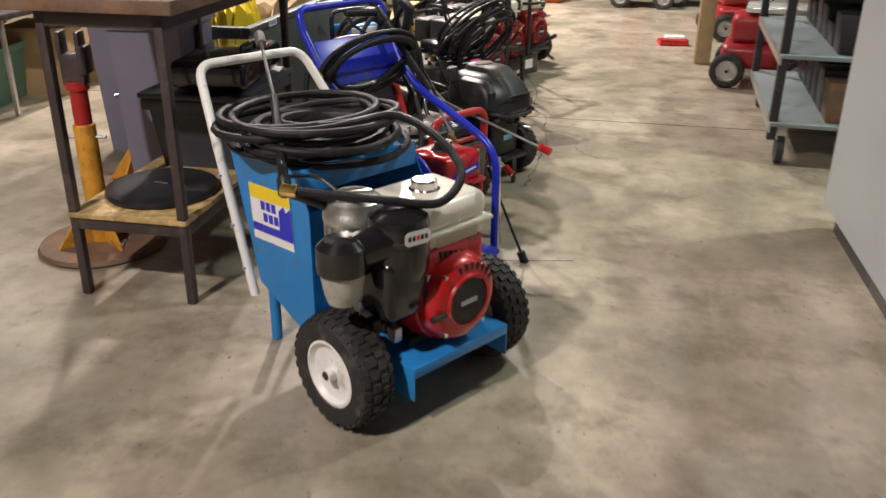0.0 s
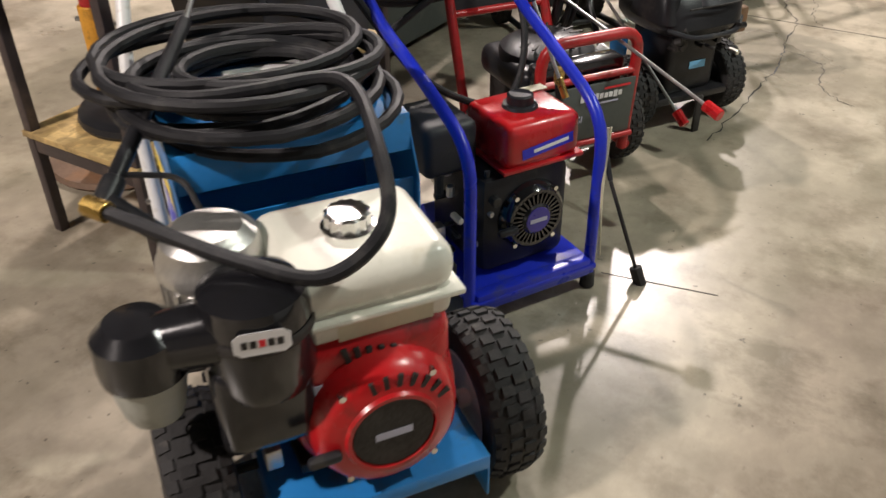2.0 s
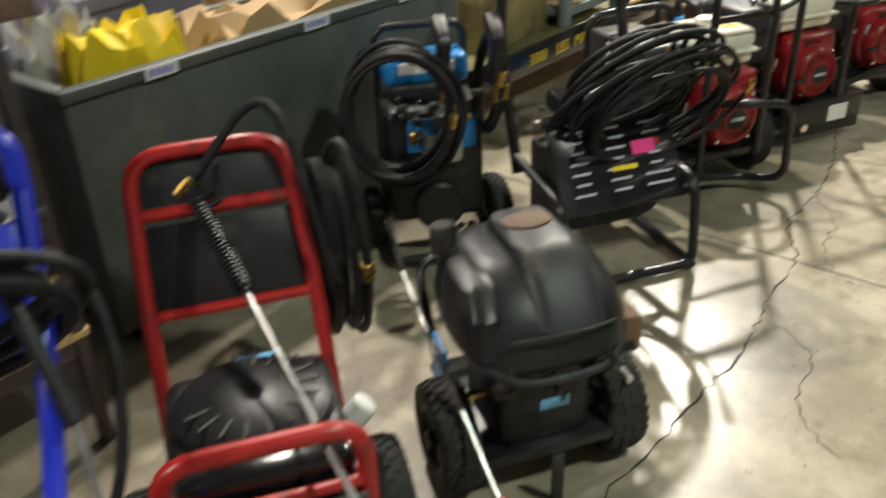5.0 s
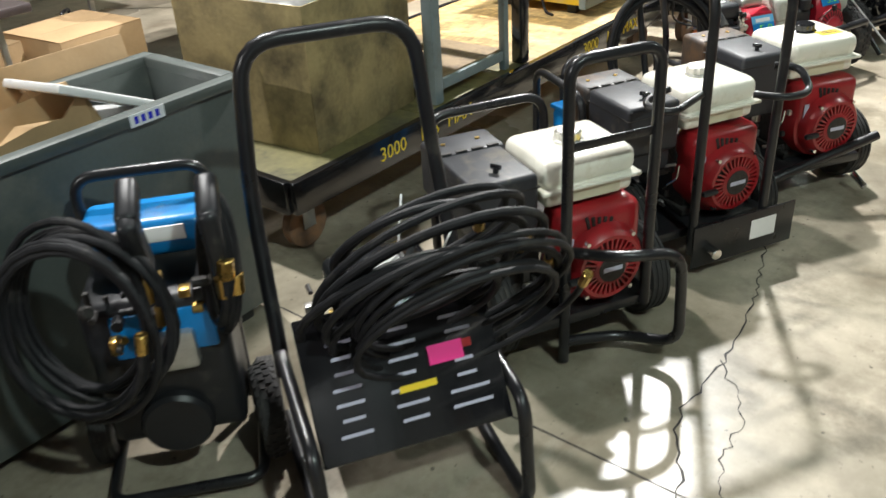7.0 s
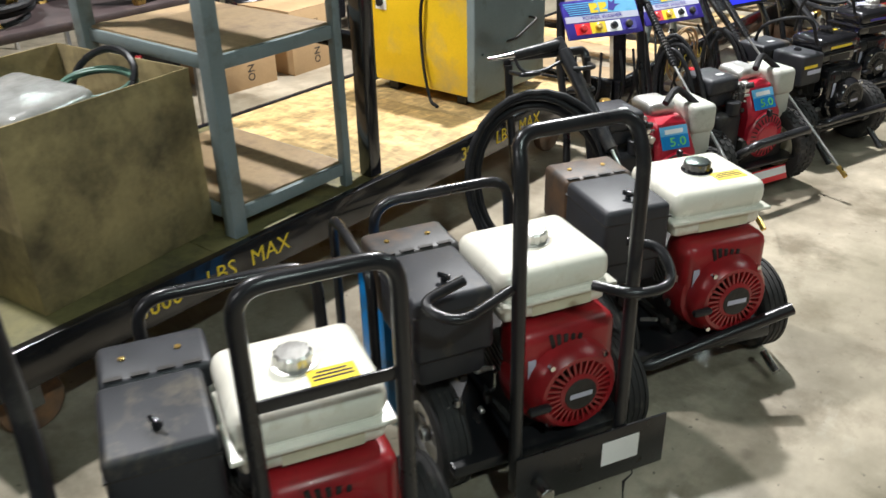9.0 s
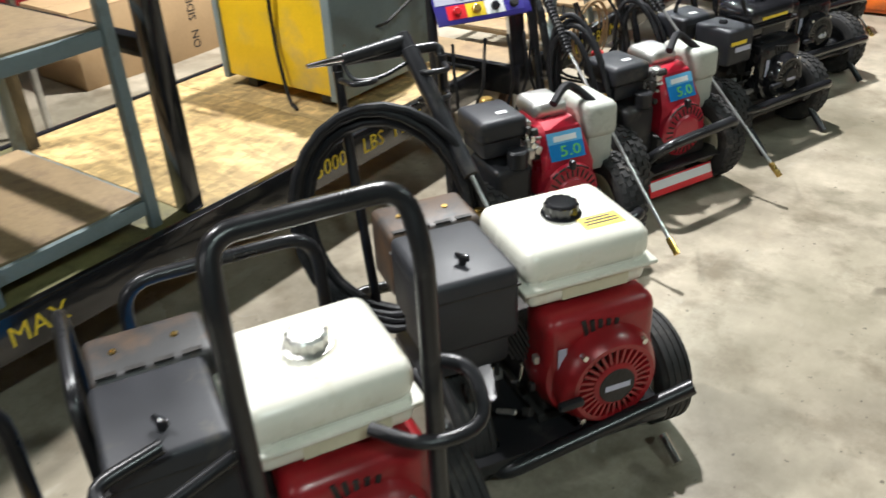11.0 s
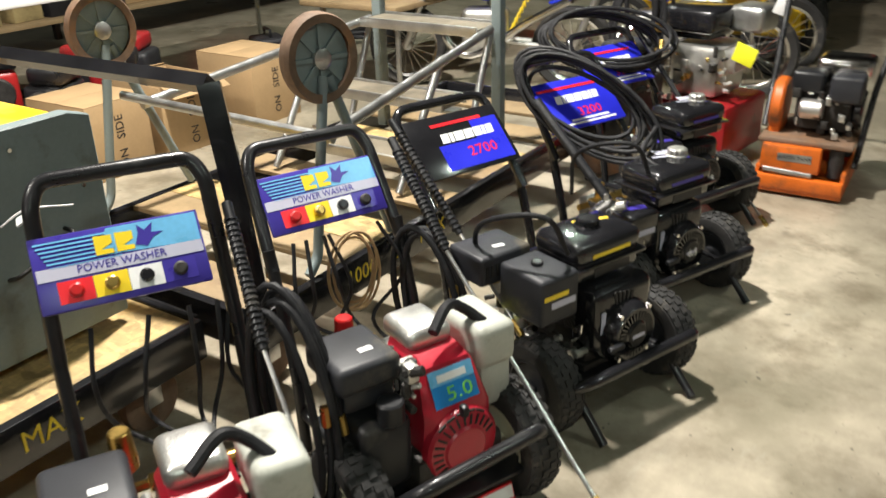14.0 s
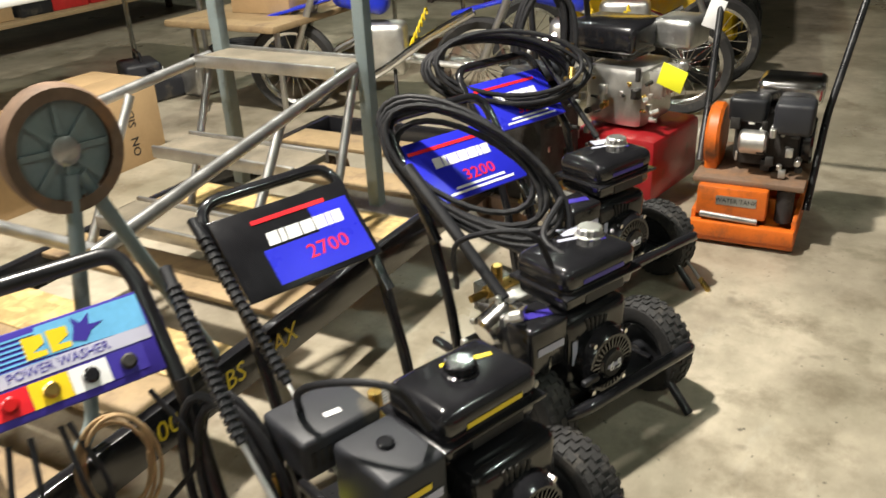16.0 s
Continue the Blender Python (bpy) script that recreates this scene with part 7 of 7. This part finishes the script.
def rolling_stairs():
    t = thing("rolling_stairs", "grey steel rolling stair with big rubber wheels lying on the cart", "ladder", Matrix.Translation((0, 0.02, 0.36)) @ Matrix.Diagonal((1, 1, 1.11, 1)) @ Matrix.Translation((0, 0, -0.36)))
    for x in (-0.44, -1.5):
        m = Matrix.Translation((x, 9.66, 0.97)) @ Matrix.Rotation(radians(90), 4, "Y") @ Matrix.Rotation(radians(18), 4, "X")
        w = part("wheel", lathe(B(), [(0.02, -0.03), (0.03, -0.025), (0.03, 0.025), (0.02, 0.03)], m, 14), M["steel"], t)
        part("tyre", lathe(B(), [(0.098, -0.028), (0.122, -0.03), (0.126, -0.02), (0.126, 0.02), (0.122, 0.03), (0.098, 0.028)], m, 36, cap=False), M["rust"], w)
        d = lathe(B(), [(0.1, -0.006), (0.1, 0.006)], m, 32)
        for k in range(8):
            a = math.pi * k / 4
            box(d, m @ V(0.06 * math.cos(a), 0.06 * math.sin(a), 0), (0.07, 0.012, 0.03), 0, m.to_3x3() @ Matrix.Rotation(a, 3, "Z"))
        part("spoke_disc", d, M["greypaint"], w)
        frame_tube(t, [(x + 0.01, 9.66, 0.92), (x + 0.02, 9.55, 0.4), (x + 0.02, 9.5, 0.36)], 0.017, "greypaint", 0.05, "wheel_leg")
        frame_tube(t, [(x + 0.01, 9.68, 0.92), (x + 0.02, 9.95, 0.36)], 0.017, "greypaint", name="wheel_leg")
    for x in (-0.6, -1.27):
        frame_tube(t, [(x + 0.12 * (1 if x > -1 else -1), 9.7, 0.72), (x, 10.98, 0.84)], 0.018, "steel", name="side_tube")
        frame_tube(t, [(x, 10.98, 0.83), (x, 10.75, 0.36)], 0.016, "steel", name="strut")
        frame_tube(t, [(x + 0.02, 10.55, 0.8), (x, 10.25, 0.36)], 0.016, "steel", name="strut")
        part("tall_post", box(B(), (x, 11.05, 0.9), (0.05, 0.05, 1.1), 0.006), M["greypaint"], t)
    frame_tube(t, [(-1.5, 9.7, 0.74), (-0.46, 9.72, 0.72)], 0.016, "steel", name="cross_tube")
    for y, z in ((10.98, 0.84), (10.7, 0.6), (10.4, 0.46)):
        part("tread", box(B(), (-0.935, y, z), (0.64, 0.17, 0.022), 0.004), M["tread"], t)
        for s in (-1, 1):
            part("tread_edge", box(B(), (-0.935, y + s * 0.094, z), (0.64, 0.014, 0.04), 0.003), M["steel"], t)


rolling_stairs()

# ---- orange plate compactor and what stands beyond ----
PC = yawed(0.585, 12.24, 2)


def plate_compactor():
    t = thing("plate_compactor", "worn orange plate compactor with black engine and long handle", "compactor", PC)
    b = B()
    box(b, (0, 0, 0.03), (0.42, 0.56, 0.03), 0.006)
    box(b, (0, -0.27, 0.07), (0.42, 0.05, 0.07), 0.012)
    box(b, (0, 0.27, 0.07), (0.42, 0.05, 0.07), 0.012)
    for s in (-1, 1):
        box(b, (s * 0.2, 0, 0.09), (0.02, 0.5, 0.1), 0.006)
    part("plate", b, M["orange"], t)
    part("deck", box(B(), (0, 0.02, 0.265), (0.44, 0.5, 0.025), 0.006), M["rust"], t)
    w = part("water_box", box(B(), (-0.05, -0.24, 0.19), (0.28, 0.06, 0.13), 0.01), M["orange"], t)
    fm = face((-0.03, -0.2715, 0.2), (1, 0, 0), (0, 0, 1))
    sheet("name_plate", rect(0.16, 0.04), 0.001, M["steel"], w, fm)
    word("WATER TANK", 0.026, M["plastic"], w, fm @ pose(0, 0, 0.0015))
    for s in (-1, 1):
        for yy in (-0.18, 0.2):
            part("rubber_mount", cyl(B(), (s * 0.15, yy, 0.1), (s * 0.15, yy, 0.25), 0.035, seg=16, bev=0.006), M["rubber"], t)
    part("front_bar", cyl(B(), (-0.17, -0.27, 0.13), (0.06, -0.27, 0.12), 0.013, seg=10), M["steel"], t)
    g = cyl(B(), (-0.2, -0.02, 0.4), (-0.14, -0.02, 0.4), 0.14, seg=28, bev=0.012)
    box(g, (-0.17, -0.02, 0.32), (0.055, 0.2, 0.14), 0.01)
    part("belt_guard", g, M["orange"], t, "orange belt guard")
    e = B()
    box(e, (0.04, 0.03, 0.42), (0.26, 0.26, 0.24), 0.03)
    part("engine_block", e, M["iron"], t)
    part("fuel_tank", box(B(), (0.1, 0.08, 0.6), (0.26, 0.22, 0.1), 0.03, seg=3), M["chrome"], t)
    part("air_filter_box", box(B(), (0.14, -0.1, 0.53), (0.15, 0.14, 0.13), 0.018, seg=3), M["slate"], t)
    part("air_filter_box", box(B(), (-0.04, -0.08, 0.55), (0.15, 0.14, 0.1), 0.018, seg=3), M["plastic"], t)
    part("muffler", cyl(B(), (-0.06, -0.14, 0.42), (0.05, -0.14, 0.42), 0.05, seg=18, bev=0.01), M["alu"], t)
    part("recoil_housing", cyl(B(), (0.17, 0.02, 0.4), (0.22, 0.02, 0.4), 0.1, seg=24, bev=0.01), M["gloss"], t)
    clutter(t, random.Random(44), (-0.1, -0.18, 0.3), (0.2, -0.1, 0.5), 10, ("alu", "iron"))
    frame_tube(t, [(0.23, -0.12, 0.14), (0.25, 0.05, 0.5), (0.33, 0.3, 0.98), (-0.25, 0.3, 0.98), (-0.23, 0.05, 0.5), (-0.22, -0.1, 0.3)], 0.0155, "black", 0.05, "handle")
    part("grip", cyl(B(), (0.2, 0.3, 0.98), (-0.1, 0.3, 0.98), 0.02, seg=12), M["rubber"], t)
    part("paper_tag", box(B(), (-0.27, 0.24, 0.86), (0.07, 0.004, 0.13), 0.001, Matrix.Rotation(0.3, 3, "Y")), M["whitl"], t)


plate_compactor()

t = thing("loose_engine", "bare grey engine with black tank on red frame", "engine", yawed(-0.05, 12.45, -10))
part("red_base", box(B(), (0.05, 0, 0.2), (0.42, 0.5, 0.3), 0.03), M["redold"], t)
part("engine_block", box(B(), (0, 0, 0.5), (0.3, 0.34, 0.28), 0.04), M["alu"], t)
for k in range(6):
    part("fin", box(B(), (0.16, -0.1 + 0.04 * k, 0.56), (0.1, 0.006, 0.12), 0.001), M["alu"], t)
part("fuel_tank", box(B(), (-0.08, -0.02, 0.76), (0.36, 0.32, 0.13), 0.03, seg=3), M["gloss"], t)
part("tank_base", box(B(), (-0.08, -0.02, 0.69), (0.3, 0.26, 0.05), 0.01), M["gloss"], t)
part("muffler", box(B(), (0.17, 0.15, 0.76), (0.2, 0.22, 0.14), 0.03, seg=3), M["steel"], t)
clutter(t, random.Random(54), (-0.15, -0.22, 0.4), (0.2, -0.12, 0.6), 12, ("alu", "iron", "brass"))
part("yellow_tag", box(B(), (0.28, -0.16, 0.62), (0.12, 0.004, 0.1), 0.001, Matrix.Rotation(0.3, 3, "Y")), M["neon"], t)
frame_tube(t, [(-0.3, -0.25, 0.05), (-0.4, -0.25, 0.95), (-0.4, 0.25, 0.95), (-0.3, 0.25, 0.05)], 0.015, "black", 0.08, "handle")
t = thing("loose_engine", "dusty grey engine with round filter beside the signs", "engine", yawed(-0.35, 12.0, -10))
part("engine_block", box(B(), (0, 0, 0.35), (0.3, 0.34, 0.5), 0.04), M["iron"], t)
part("filter_lid", box(B(), (0, 0, 0.66), (0.2, 0.24, 0.07), 0.03, seg=3), M["slate"], t)
part("base", box(B(), (0, 0, 0.06), (0.36, 0.4, 0.12), 0.01), M["rust"], t)
clutter(t, random.Random(55), (0.1, -0.2, 0.3), (0.2, 0.2, 0.6), 12, ("alu", "iron"))
ln = coil_line((-0.35, 12.1, 0.75), (1, 0.3, 0), (0, 0.2, 1), 0.12, 0.25, 6, 61, wob=0.03, step=0.012)
hose(ln, "black hose hanging on a handle behind the signs", 0.013)


def dirt_bike(x, y, rz, key, label):
    t = thing("dirt_bike", label, "motorcycle", yawed(x, y, rz), "dirt bikes")
    for s in (-0.62, 0.62):
        m = Matrix.Translation((s, 0, 0.3)) @ Matrix.Rotation(radians(90), 4, "X")
        w = part("wheel", lathe(B(), [(0.02, -0.05), (0.035, -0.04), (0.035, 0.04), (0.02, 0.05)], m, 14), M["steel"], t)
        ty = lathe(B(), [(0.235, -0.03), (0.28, -0.045), (0.3, -0.02), (0.3, 0.02), (0.28, 0.045), (0.235, 0.03)], m, 36, cap=False)
        part("tyre", ty, M["rubber"], w)
        sp = lathe(B(), [(0.215, -0.018), (0.238, -0.026), (0.238, 0.026), (0.215, 0.018)], m, 36, cap=False)
        for k in range(18):
            a = 2 * math.pi * k / 18
            cyl(sp, m @ V(0.03 * math.cos(a + 0.5), 0.03 * math.sin(a + 0.5), 0.02), m @ V(0.22 * math.cos(a), 0.22 * math.sin(a), 0), 0.003, seg=5)
        part("rim", sp, M["chrome"], w)
    for s in (-0.08, 0.08):
        part("fork_leg", cyl(B(), (0.62, s, 0.3), (0.36, s, 0.92), 0.022, seg=12), M["steel"], t)
        part("swing_arm", cyl(B(), (-0.62, s, 0.3), (-0.1, s * 0.6, 0.36), 0.02, seg=10), M["alu"], t)
    part("front_fender", box(B(), (0.56, 0, 0.68), (0.5, 0.1, 0.02), 0.008, Matrix.Rotation(radians(14), 3, "Y")), M[key], t)
    part("rear_fender", box(B(), (-0.5, 0, 0.8), (0.5, 0.12, 0.02), 0.008, Matrix.Rotation(radians(12), 3, "Y")), M[key], t)
    part("fuel_tank", box(B(), (0.12, 0, 0.76), (0.36, 0.2, 0.2), 0.06, Matrix.Rotation(radians(-12), 3, "Y"), 4), M[key], t)
    part("saddle", box(B(), (-0.25, 0, 0.82), (0.5, 0.15, 0.08), 0.03, seg=3), M["plastic"], t)
    part("engine_block", box(B(), (0.02, 0, 0.42), (0.34, 0.2, 0.34), 0.05, seg=3), M["alu"], t)
    part("exhaust", tube(B(), smoothline([(0.14, 0.08, 0.5), (0.3, 0.12, 0.4), (0.1, 0.14, 0.26), (-0.3, 0.14, 0.5), (-0.6, 0.13, 0.66)], 6), 0.028, 10), M["chrome"], t)
    part("handlebar", tube(B(), fillet([(0.24, -0.38, 1.06), (0.32, -0.16, 1.0), (0.32, 0.16, 1.0), (0.24, 0.38, 1.06)], 0.06), 0.012), M["black"], t)
    part("spring", tube(B(), [V(-0.16 - 0.012 * k / 4, 0.028 * math.cos(k), 0.4 + 0.006 * k + 0.028 * math.sin(k)) for k in range(44)], 0.006, 6), M["yprint"], t)
    part("number_plate", box(B(), (0.46, 0, 0.9), (0.02, 0.2, 0.2), 0.008, Matrix.Rotation(radians(-20), 3, "Y")), M["whitl"], t)
    part("side_stand", cyl(B(), (-0.08, 0.1, 0.3), (-0.12, 0.26, 0.0), 0.012, seg=8), M["iron"], t)


dirt_bike(-0.72, 13.6, 196, "royal", "small blue dirt bike with spoked wheels")
dirt_bike(-0.7, 14.35, 14, "red", "small red and white dirt bike")
dirt_bike(-1.9, 13.2, 200, "royal", "blue dirt bike among the stored machines")

t = thing("yellow_loader", "large yellow machine body with dark underside", "machine", yawed(-0.9, 16.4, 8))
part("body", box(B(), (0, 0, 0.6), (1.3, 3.4, 0.75), 0.08, seg=3), M["yellow"], t)
part("hood", box(B(), (0, 0.6, 1.15), (1.1, 1.8, 0.5), 0.1, seg=3), M["yellow"], t)
part("chassis", box(B(), (0, 0, 0.2), (1.2, 3.2, 0.25), 0.03), M["black"], t)
for s in (-1, 1):
    for y in (-1.2, 1.2):
        wheel(t, (s * 0.5, y, 0.3), 0.3, 0.2, "yellow")
part("arch", cyl(B(), (0.66, -1.5, 0.45), (0.67, -1.5, 0.45), 0.24, seg=24), M["gloss"], t)


def trestle(x0, x1, y0, y1, z, key, label):
    t = thing("folding_table", label, "table")
    part("tabletop", box(B(), ((x0 + x1) / 2, (y0 + y1) / 2, z), (x1 - x0, y1 - y0, 0.045), 0.012), M[key], t)
    for x in (x0 + 0.1, x1 - 0.1):
        for y in (y0 + 0.15, y1 - 0.15):
            angle_leg(t, x, y, 0, z - 0.022, "steel", 0.03)
    return t


trestle(-4.6, -3.6, 9.6, 13.6, 0.86, "whitep", "long white folding table with clutter")
trestle(-3.2, -2.3, 12.6, 15.4, 0.62, "wood", "low worn wooden bench with cartons")
carton(-2.7, 13.2, 0.645, 0.45, 0.5, 0.3, 5)
trestle(-5.2, -4.2, 4.0, 8.6, 0.8, "brownleg", "dark steel shelf table loaded with parts")
rnd = random.Random(123)
keys = ("plastic", "gloss", "iron", "yprint", "red", "blue", "steel", "slate", "whitl", "black", "black")
for i in range(46):
    back = i % 3
    x = rnd.uniform(-5.1, -4.3) if back == 0 else rnd.uniform(-4.5, -3.7) if back == 1 else rnd.uniform(-4.4, -3.2)
    y = rnd.uniform(4.2, 8.5) if back == 0 else rnd.uniform(9.8, 13.4) if back == 1 else rnd.uniform(4.5, 15.5)
    z = 0.823 if back == 0 else 0.883 if back == 1 else 0.0
    w, d, h = rnd.uniform(0.15, 0.38), rnd.uniform(0.15, 0.4), rnd.uniform(0.12, 0.42)
    t = thing("hand_tool_case", "small stored power tool with carrying handle", "power tool", pose(x, y, z, 0, 0, rnd.uniform(0, 90)), "stored power tools")
    key = rnd.choice(keys)
    part("body", box(B(), (0, 0, h * 0.4), (w, d, h * 0.8), 0.03, seg=3), M[key], t)
    part("top_handle", tube(B(), fillet([(0, -d * 0.3, h * 0.78), (0, -d * 0.3, h), (0, d * 0.3, h), (0, d * 0.3, h * 0.78)], 0.03), 0.012, 8), M["black"], t)
    part("motor_end", cyl(B(), (w * 0.4, 0, h * 0.4), (w * 0.62, 0, h * 0.4), h * 0.22, seg=14, bev=0.01), M[rnd.choice(keys)], t)
for i in range(5):
    y = 5.0 + 2.3 * i
    ln = coil_line((-4.0 + 0.2 * (i % 2), y, 0.06), (1, 0, 0), (0, 1, 0), 0.3, 0.24, 6, 200 + i, wob=0.05, step=0.015, w=(0, 0, 1))
    hose([p for p in ln], "coil of black hose lying on the floor", 0.016)

trestle(-3.5, -2.35, 6.95, 8.35, 0.72, "brownleg", "dark steel table with hose coils on it")
trestle(-3.5, -2.5, 4.9, 6.3, 0.7, "brownleg", "dark steel table behind the bin")
for i, (x, y) in enumerate(((-2.75, 7.25), (-2.7, 7.95), (-3.15, 7.6))):
    ln = coil_line((x, y, 0.765), (1, 0, 0), (0, 1, 0), 0.26, 0.24, 7, 300 + i, wob=0.05, step=0.02, w=(0, 0, 1))
    hose(ln, "heap of black hose on the dark table", 0.017)
for i in range(14):
    x, y = -3.35 + 0.32 * (i % 3), 8.9 + 0.42 * (i // 2)
    key = ("black", "redold", "gloss", "plastic", "redframe")[i % 5]
    t = thing("stored_engine", "stored small engine unit with tank and guard", "engine", pose(x - 0.62, y, 0, 0, 0, 37 * i), "stored engines")
    part("base", box(B(), (0, 0, 0.1), (0.4, 0.34, 0.2), 0.02), M["black"], t)
    part("block", box(B(), (0, 0, 0.32), (0.28, 0.26, 0.26), 0.04, seg=3), M[key], t)
    part("tank", box(B(), (0.02, 0.03, 0.5), (0.26, 0.22, 0.11), 0.035, seg=3), M[("gloss", "redold", "black")[i % 3]], t)
    part("flywheel_guard", cyl(B(), (0.14, 0, 0.32), (0.19, 0, 0.32), 0.1, seg=20, bev=0.01), M["iron"], t)
    part("tank_cap", cyl(B(), (0.02, 0.03, 0.55), (0.02, 0.03, 0.58), 0.03, seg=14), M["plastic"], t)

# ---- tall racks deeper in the hall ----
for x, y in ((-6.4, 5.0), (-6.4, 8.2), (-6.4, 11.4), (-6.4, 14.6), (-3.4, 18.5), (0.5, 20.5), (4.4, 20.5)):
    t = thing("storage_rack", "dark steel storage rack with loaded shelves", "rack", yawed(x, y, 0), "storage racks")
    for sx in (-0.35, 0.35):
        for sy in (-1.45, 1.45):
            part("post", box(B(), (sx, sy, 1.2), (0.06, 0.06, 2.4), 0.004), M["brownleg"], t)
    for z in (0.3, 1.0, 1.7):
        part("shelf", box(B(), (0, 0, z), (0.76, 2.96, 0.04), 0.004), M["wood"], t)
    r2 = random.Random(int(x * 10 + y * 7))
    for z in (0.322, 1.022, 1.722):
        yy = -1.2
        while yy < 1.2:
            w = r2.uniform(0.3, 0.55)
            t2 = thing("stored_carton", "carton stored on the steel rack", "box", pose(x, y + yy, z, 0, 0, r2.uniform(-8, 8)), "stored cartons")
            hh = r2.uniform(0.2, 0.5)
            part("carton_body", box(B(), (0, 0, hh / 2), (0.5, w - 0.05, hh), 0.006), M[r2.choice(("card", "plastic", "cardold", "slate", "redframe"))], t2)
            yy += w

# ---- far side of the aisle ----
t = thing("metal_cabinet", "tall pale grey metal cabinet with black base", "cabinet")
part("body", box(B(), (3.03, 2.86, 1.1), (0.9, 2.3, 1.96), 0.006), M["cabinet"], t)
part("base", box(B(), (3.05, 2.86, 0.06), (0.84, 2.2, 0.12), 0.004), M["black"], t)
part("door_edge", box(B(), (2.575, 2.86, 1.1), (0.016, 2.24, 1.9), 0.003), M["cabinet"], t)


def shelf_cart():
    t = thing("shelf_cart", "dark steel rolling shelf cart stacked with bins", "cart", yawed(2.95, 5.77, -4))
    for sx in (-0.42, 0.42):
        for sy in (-0.75, 0.75):
            part("post", box(B(), (sx, sy, 1.0), (0.05, 0.05, 1.7), 0.004), M["slate"], t)
    for z in (0.25, 0.65, 1.05, 1.5):
        part("shelf", box(B(), (0, 0, z), (0.88, 1.6, 0.025), 0.003), M["greypaint"], t)
        for sx in (-0.44, 0.44):
            part("shelf_rail", box(B(), (sx, 0, z - 0.02), (0.012, 1.6, 0.06), 0.002), M["steel"], t)
    for sx in (-0.36, 0.36):
        for sy in (-0.72, 0.72):
            m = Matrix.Translation((sx, sy, 0.09)) @ Matrix.Rotation(radians(90), 4, "Y")
            w = part("caster", lathe(B(), [(0.03, -0.02), (0.07, -0.02), (0.088, -0.022), (0.09, 0), (0.088, 0.022), (0.07, 0.02), (0.03, 0.02)], m, 26), M["rubber"], t)
            part("fork", box(B(), (sx, sy, 0.19), (0.06, 0.06, 0.08), 0.004), M["steel"], w)
    r2 = random.Random(5)
    for z in (0.262, 0.662, 1.062):
        for k in range(6):
            b = thing("parts_bin", "small dark parts bin on the shelf cart", "bin", yawed(2.95, 5.77, -4) @ pose(0.12, -0.62 + 0.25 * k, z), "parts bins")
            h = r2.uniform(0.14, 0.3)
            part("body", box(B(), (0, 0, h / 2), (0.5, 0.2, h), 0.012, taper=1.05), M[r2.choice(("plastic", "slate", "rust", "black"))], b)


shelf_cart()
t = thing("wooden_post", "yellowed wooden building post", "post", None, kind="structure")
part("shaft", box(B(), (2.35, 8.12, CEIL / 2), (0.14, 0.14, CEIL - 0.004), 0.008), M["wood"], t)


def mower(x, y, rz, label):
    t = thing("garden_machine", label, "mower", yawed(x, y, rz), "garden machines")
    part("deck", box(B(), (0, 0, 0.25), (0.7, 0.55, 0.2), 0.06, seg=3), M["redold"], t)
    part("hood", box(B(), (0.1, 0, 0.46), (0.4, 0.4, 0.24), 0.06, seg=3), M["redold"], t)
    part("cover", box(B(), (-0.05, 0, 0.62), (0.5, 0.42, 0.05), 0.015), M["foil"], t)
    for sx in (-0.28, 0.28):
        for sy in (-0.3, 0.3):
            wheel(t, (sx, sy, 0.14), 0.14, 0.08, "steel", False)
    frame_tube(t, [(-0.3, -0.2, 0.3), (-0.8, -0.2, 0.9), (-0.8, 0.2, 0.9), (-0.3, 0.2, 0.3)], 0.014, "black", 0.06, "handle")


mower(2.78, 7.36, 170, "red garden machine parked beside the post")
mower(2.9, 9.7, 190, "red garden machine in the aisle")
mower(1.9, 12.0, 175, "red garden machine far down the aisle")
mower(2.6, 12.3, 185, "red garden machine at the end of the aisle")
t = thing("red_tray", "small red metal tray on the floor", "tray", yawed(2.14, 9.05, 10))
part("tray", box(B(), (0, 0, 0.03), (0.3, 0.16, 0.06), 0.012), M["red"], t)
part("tray_lid", box(B(), (0.02, 0.02, 0.075), (0.2, 0.12, 0.03), 0.01), M["whitl"], t)
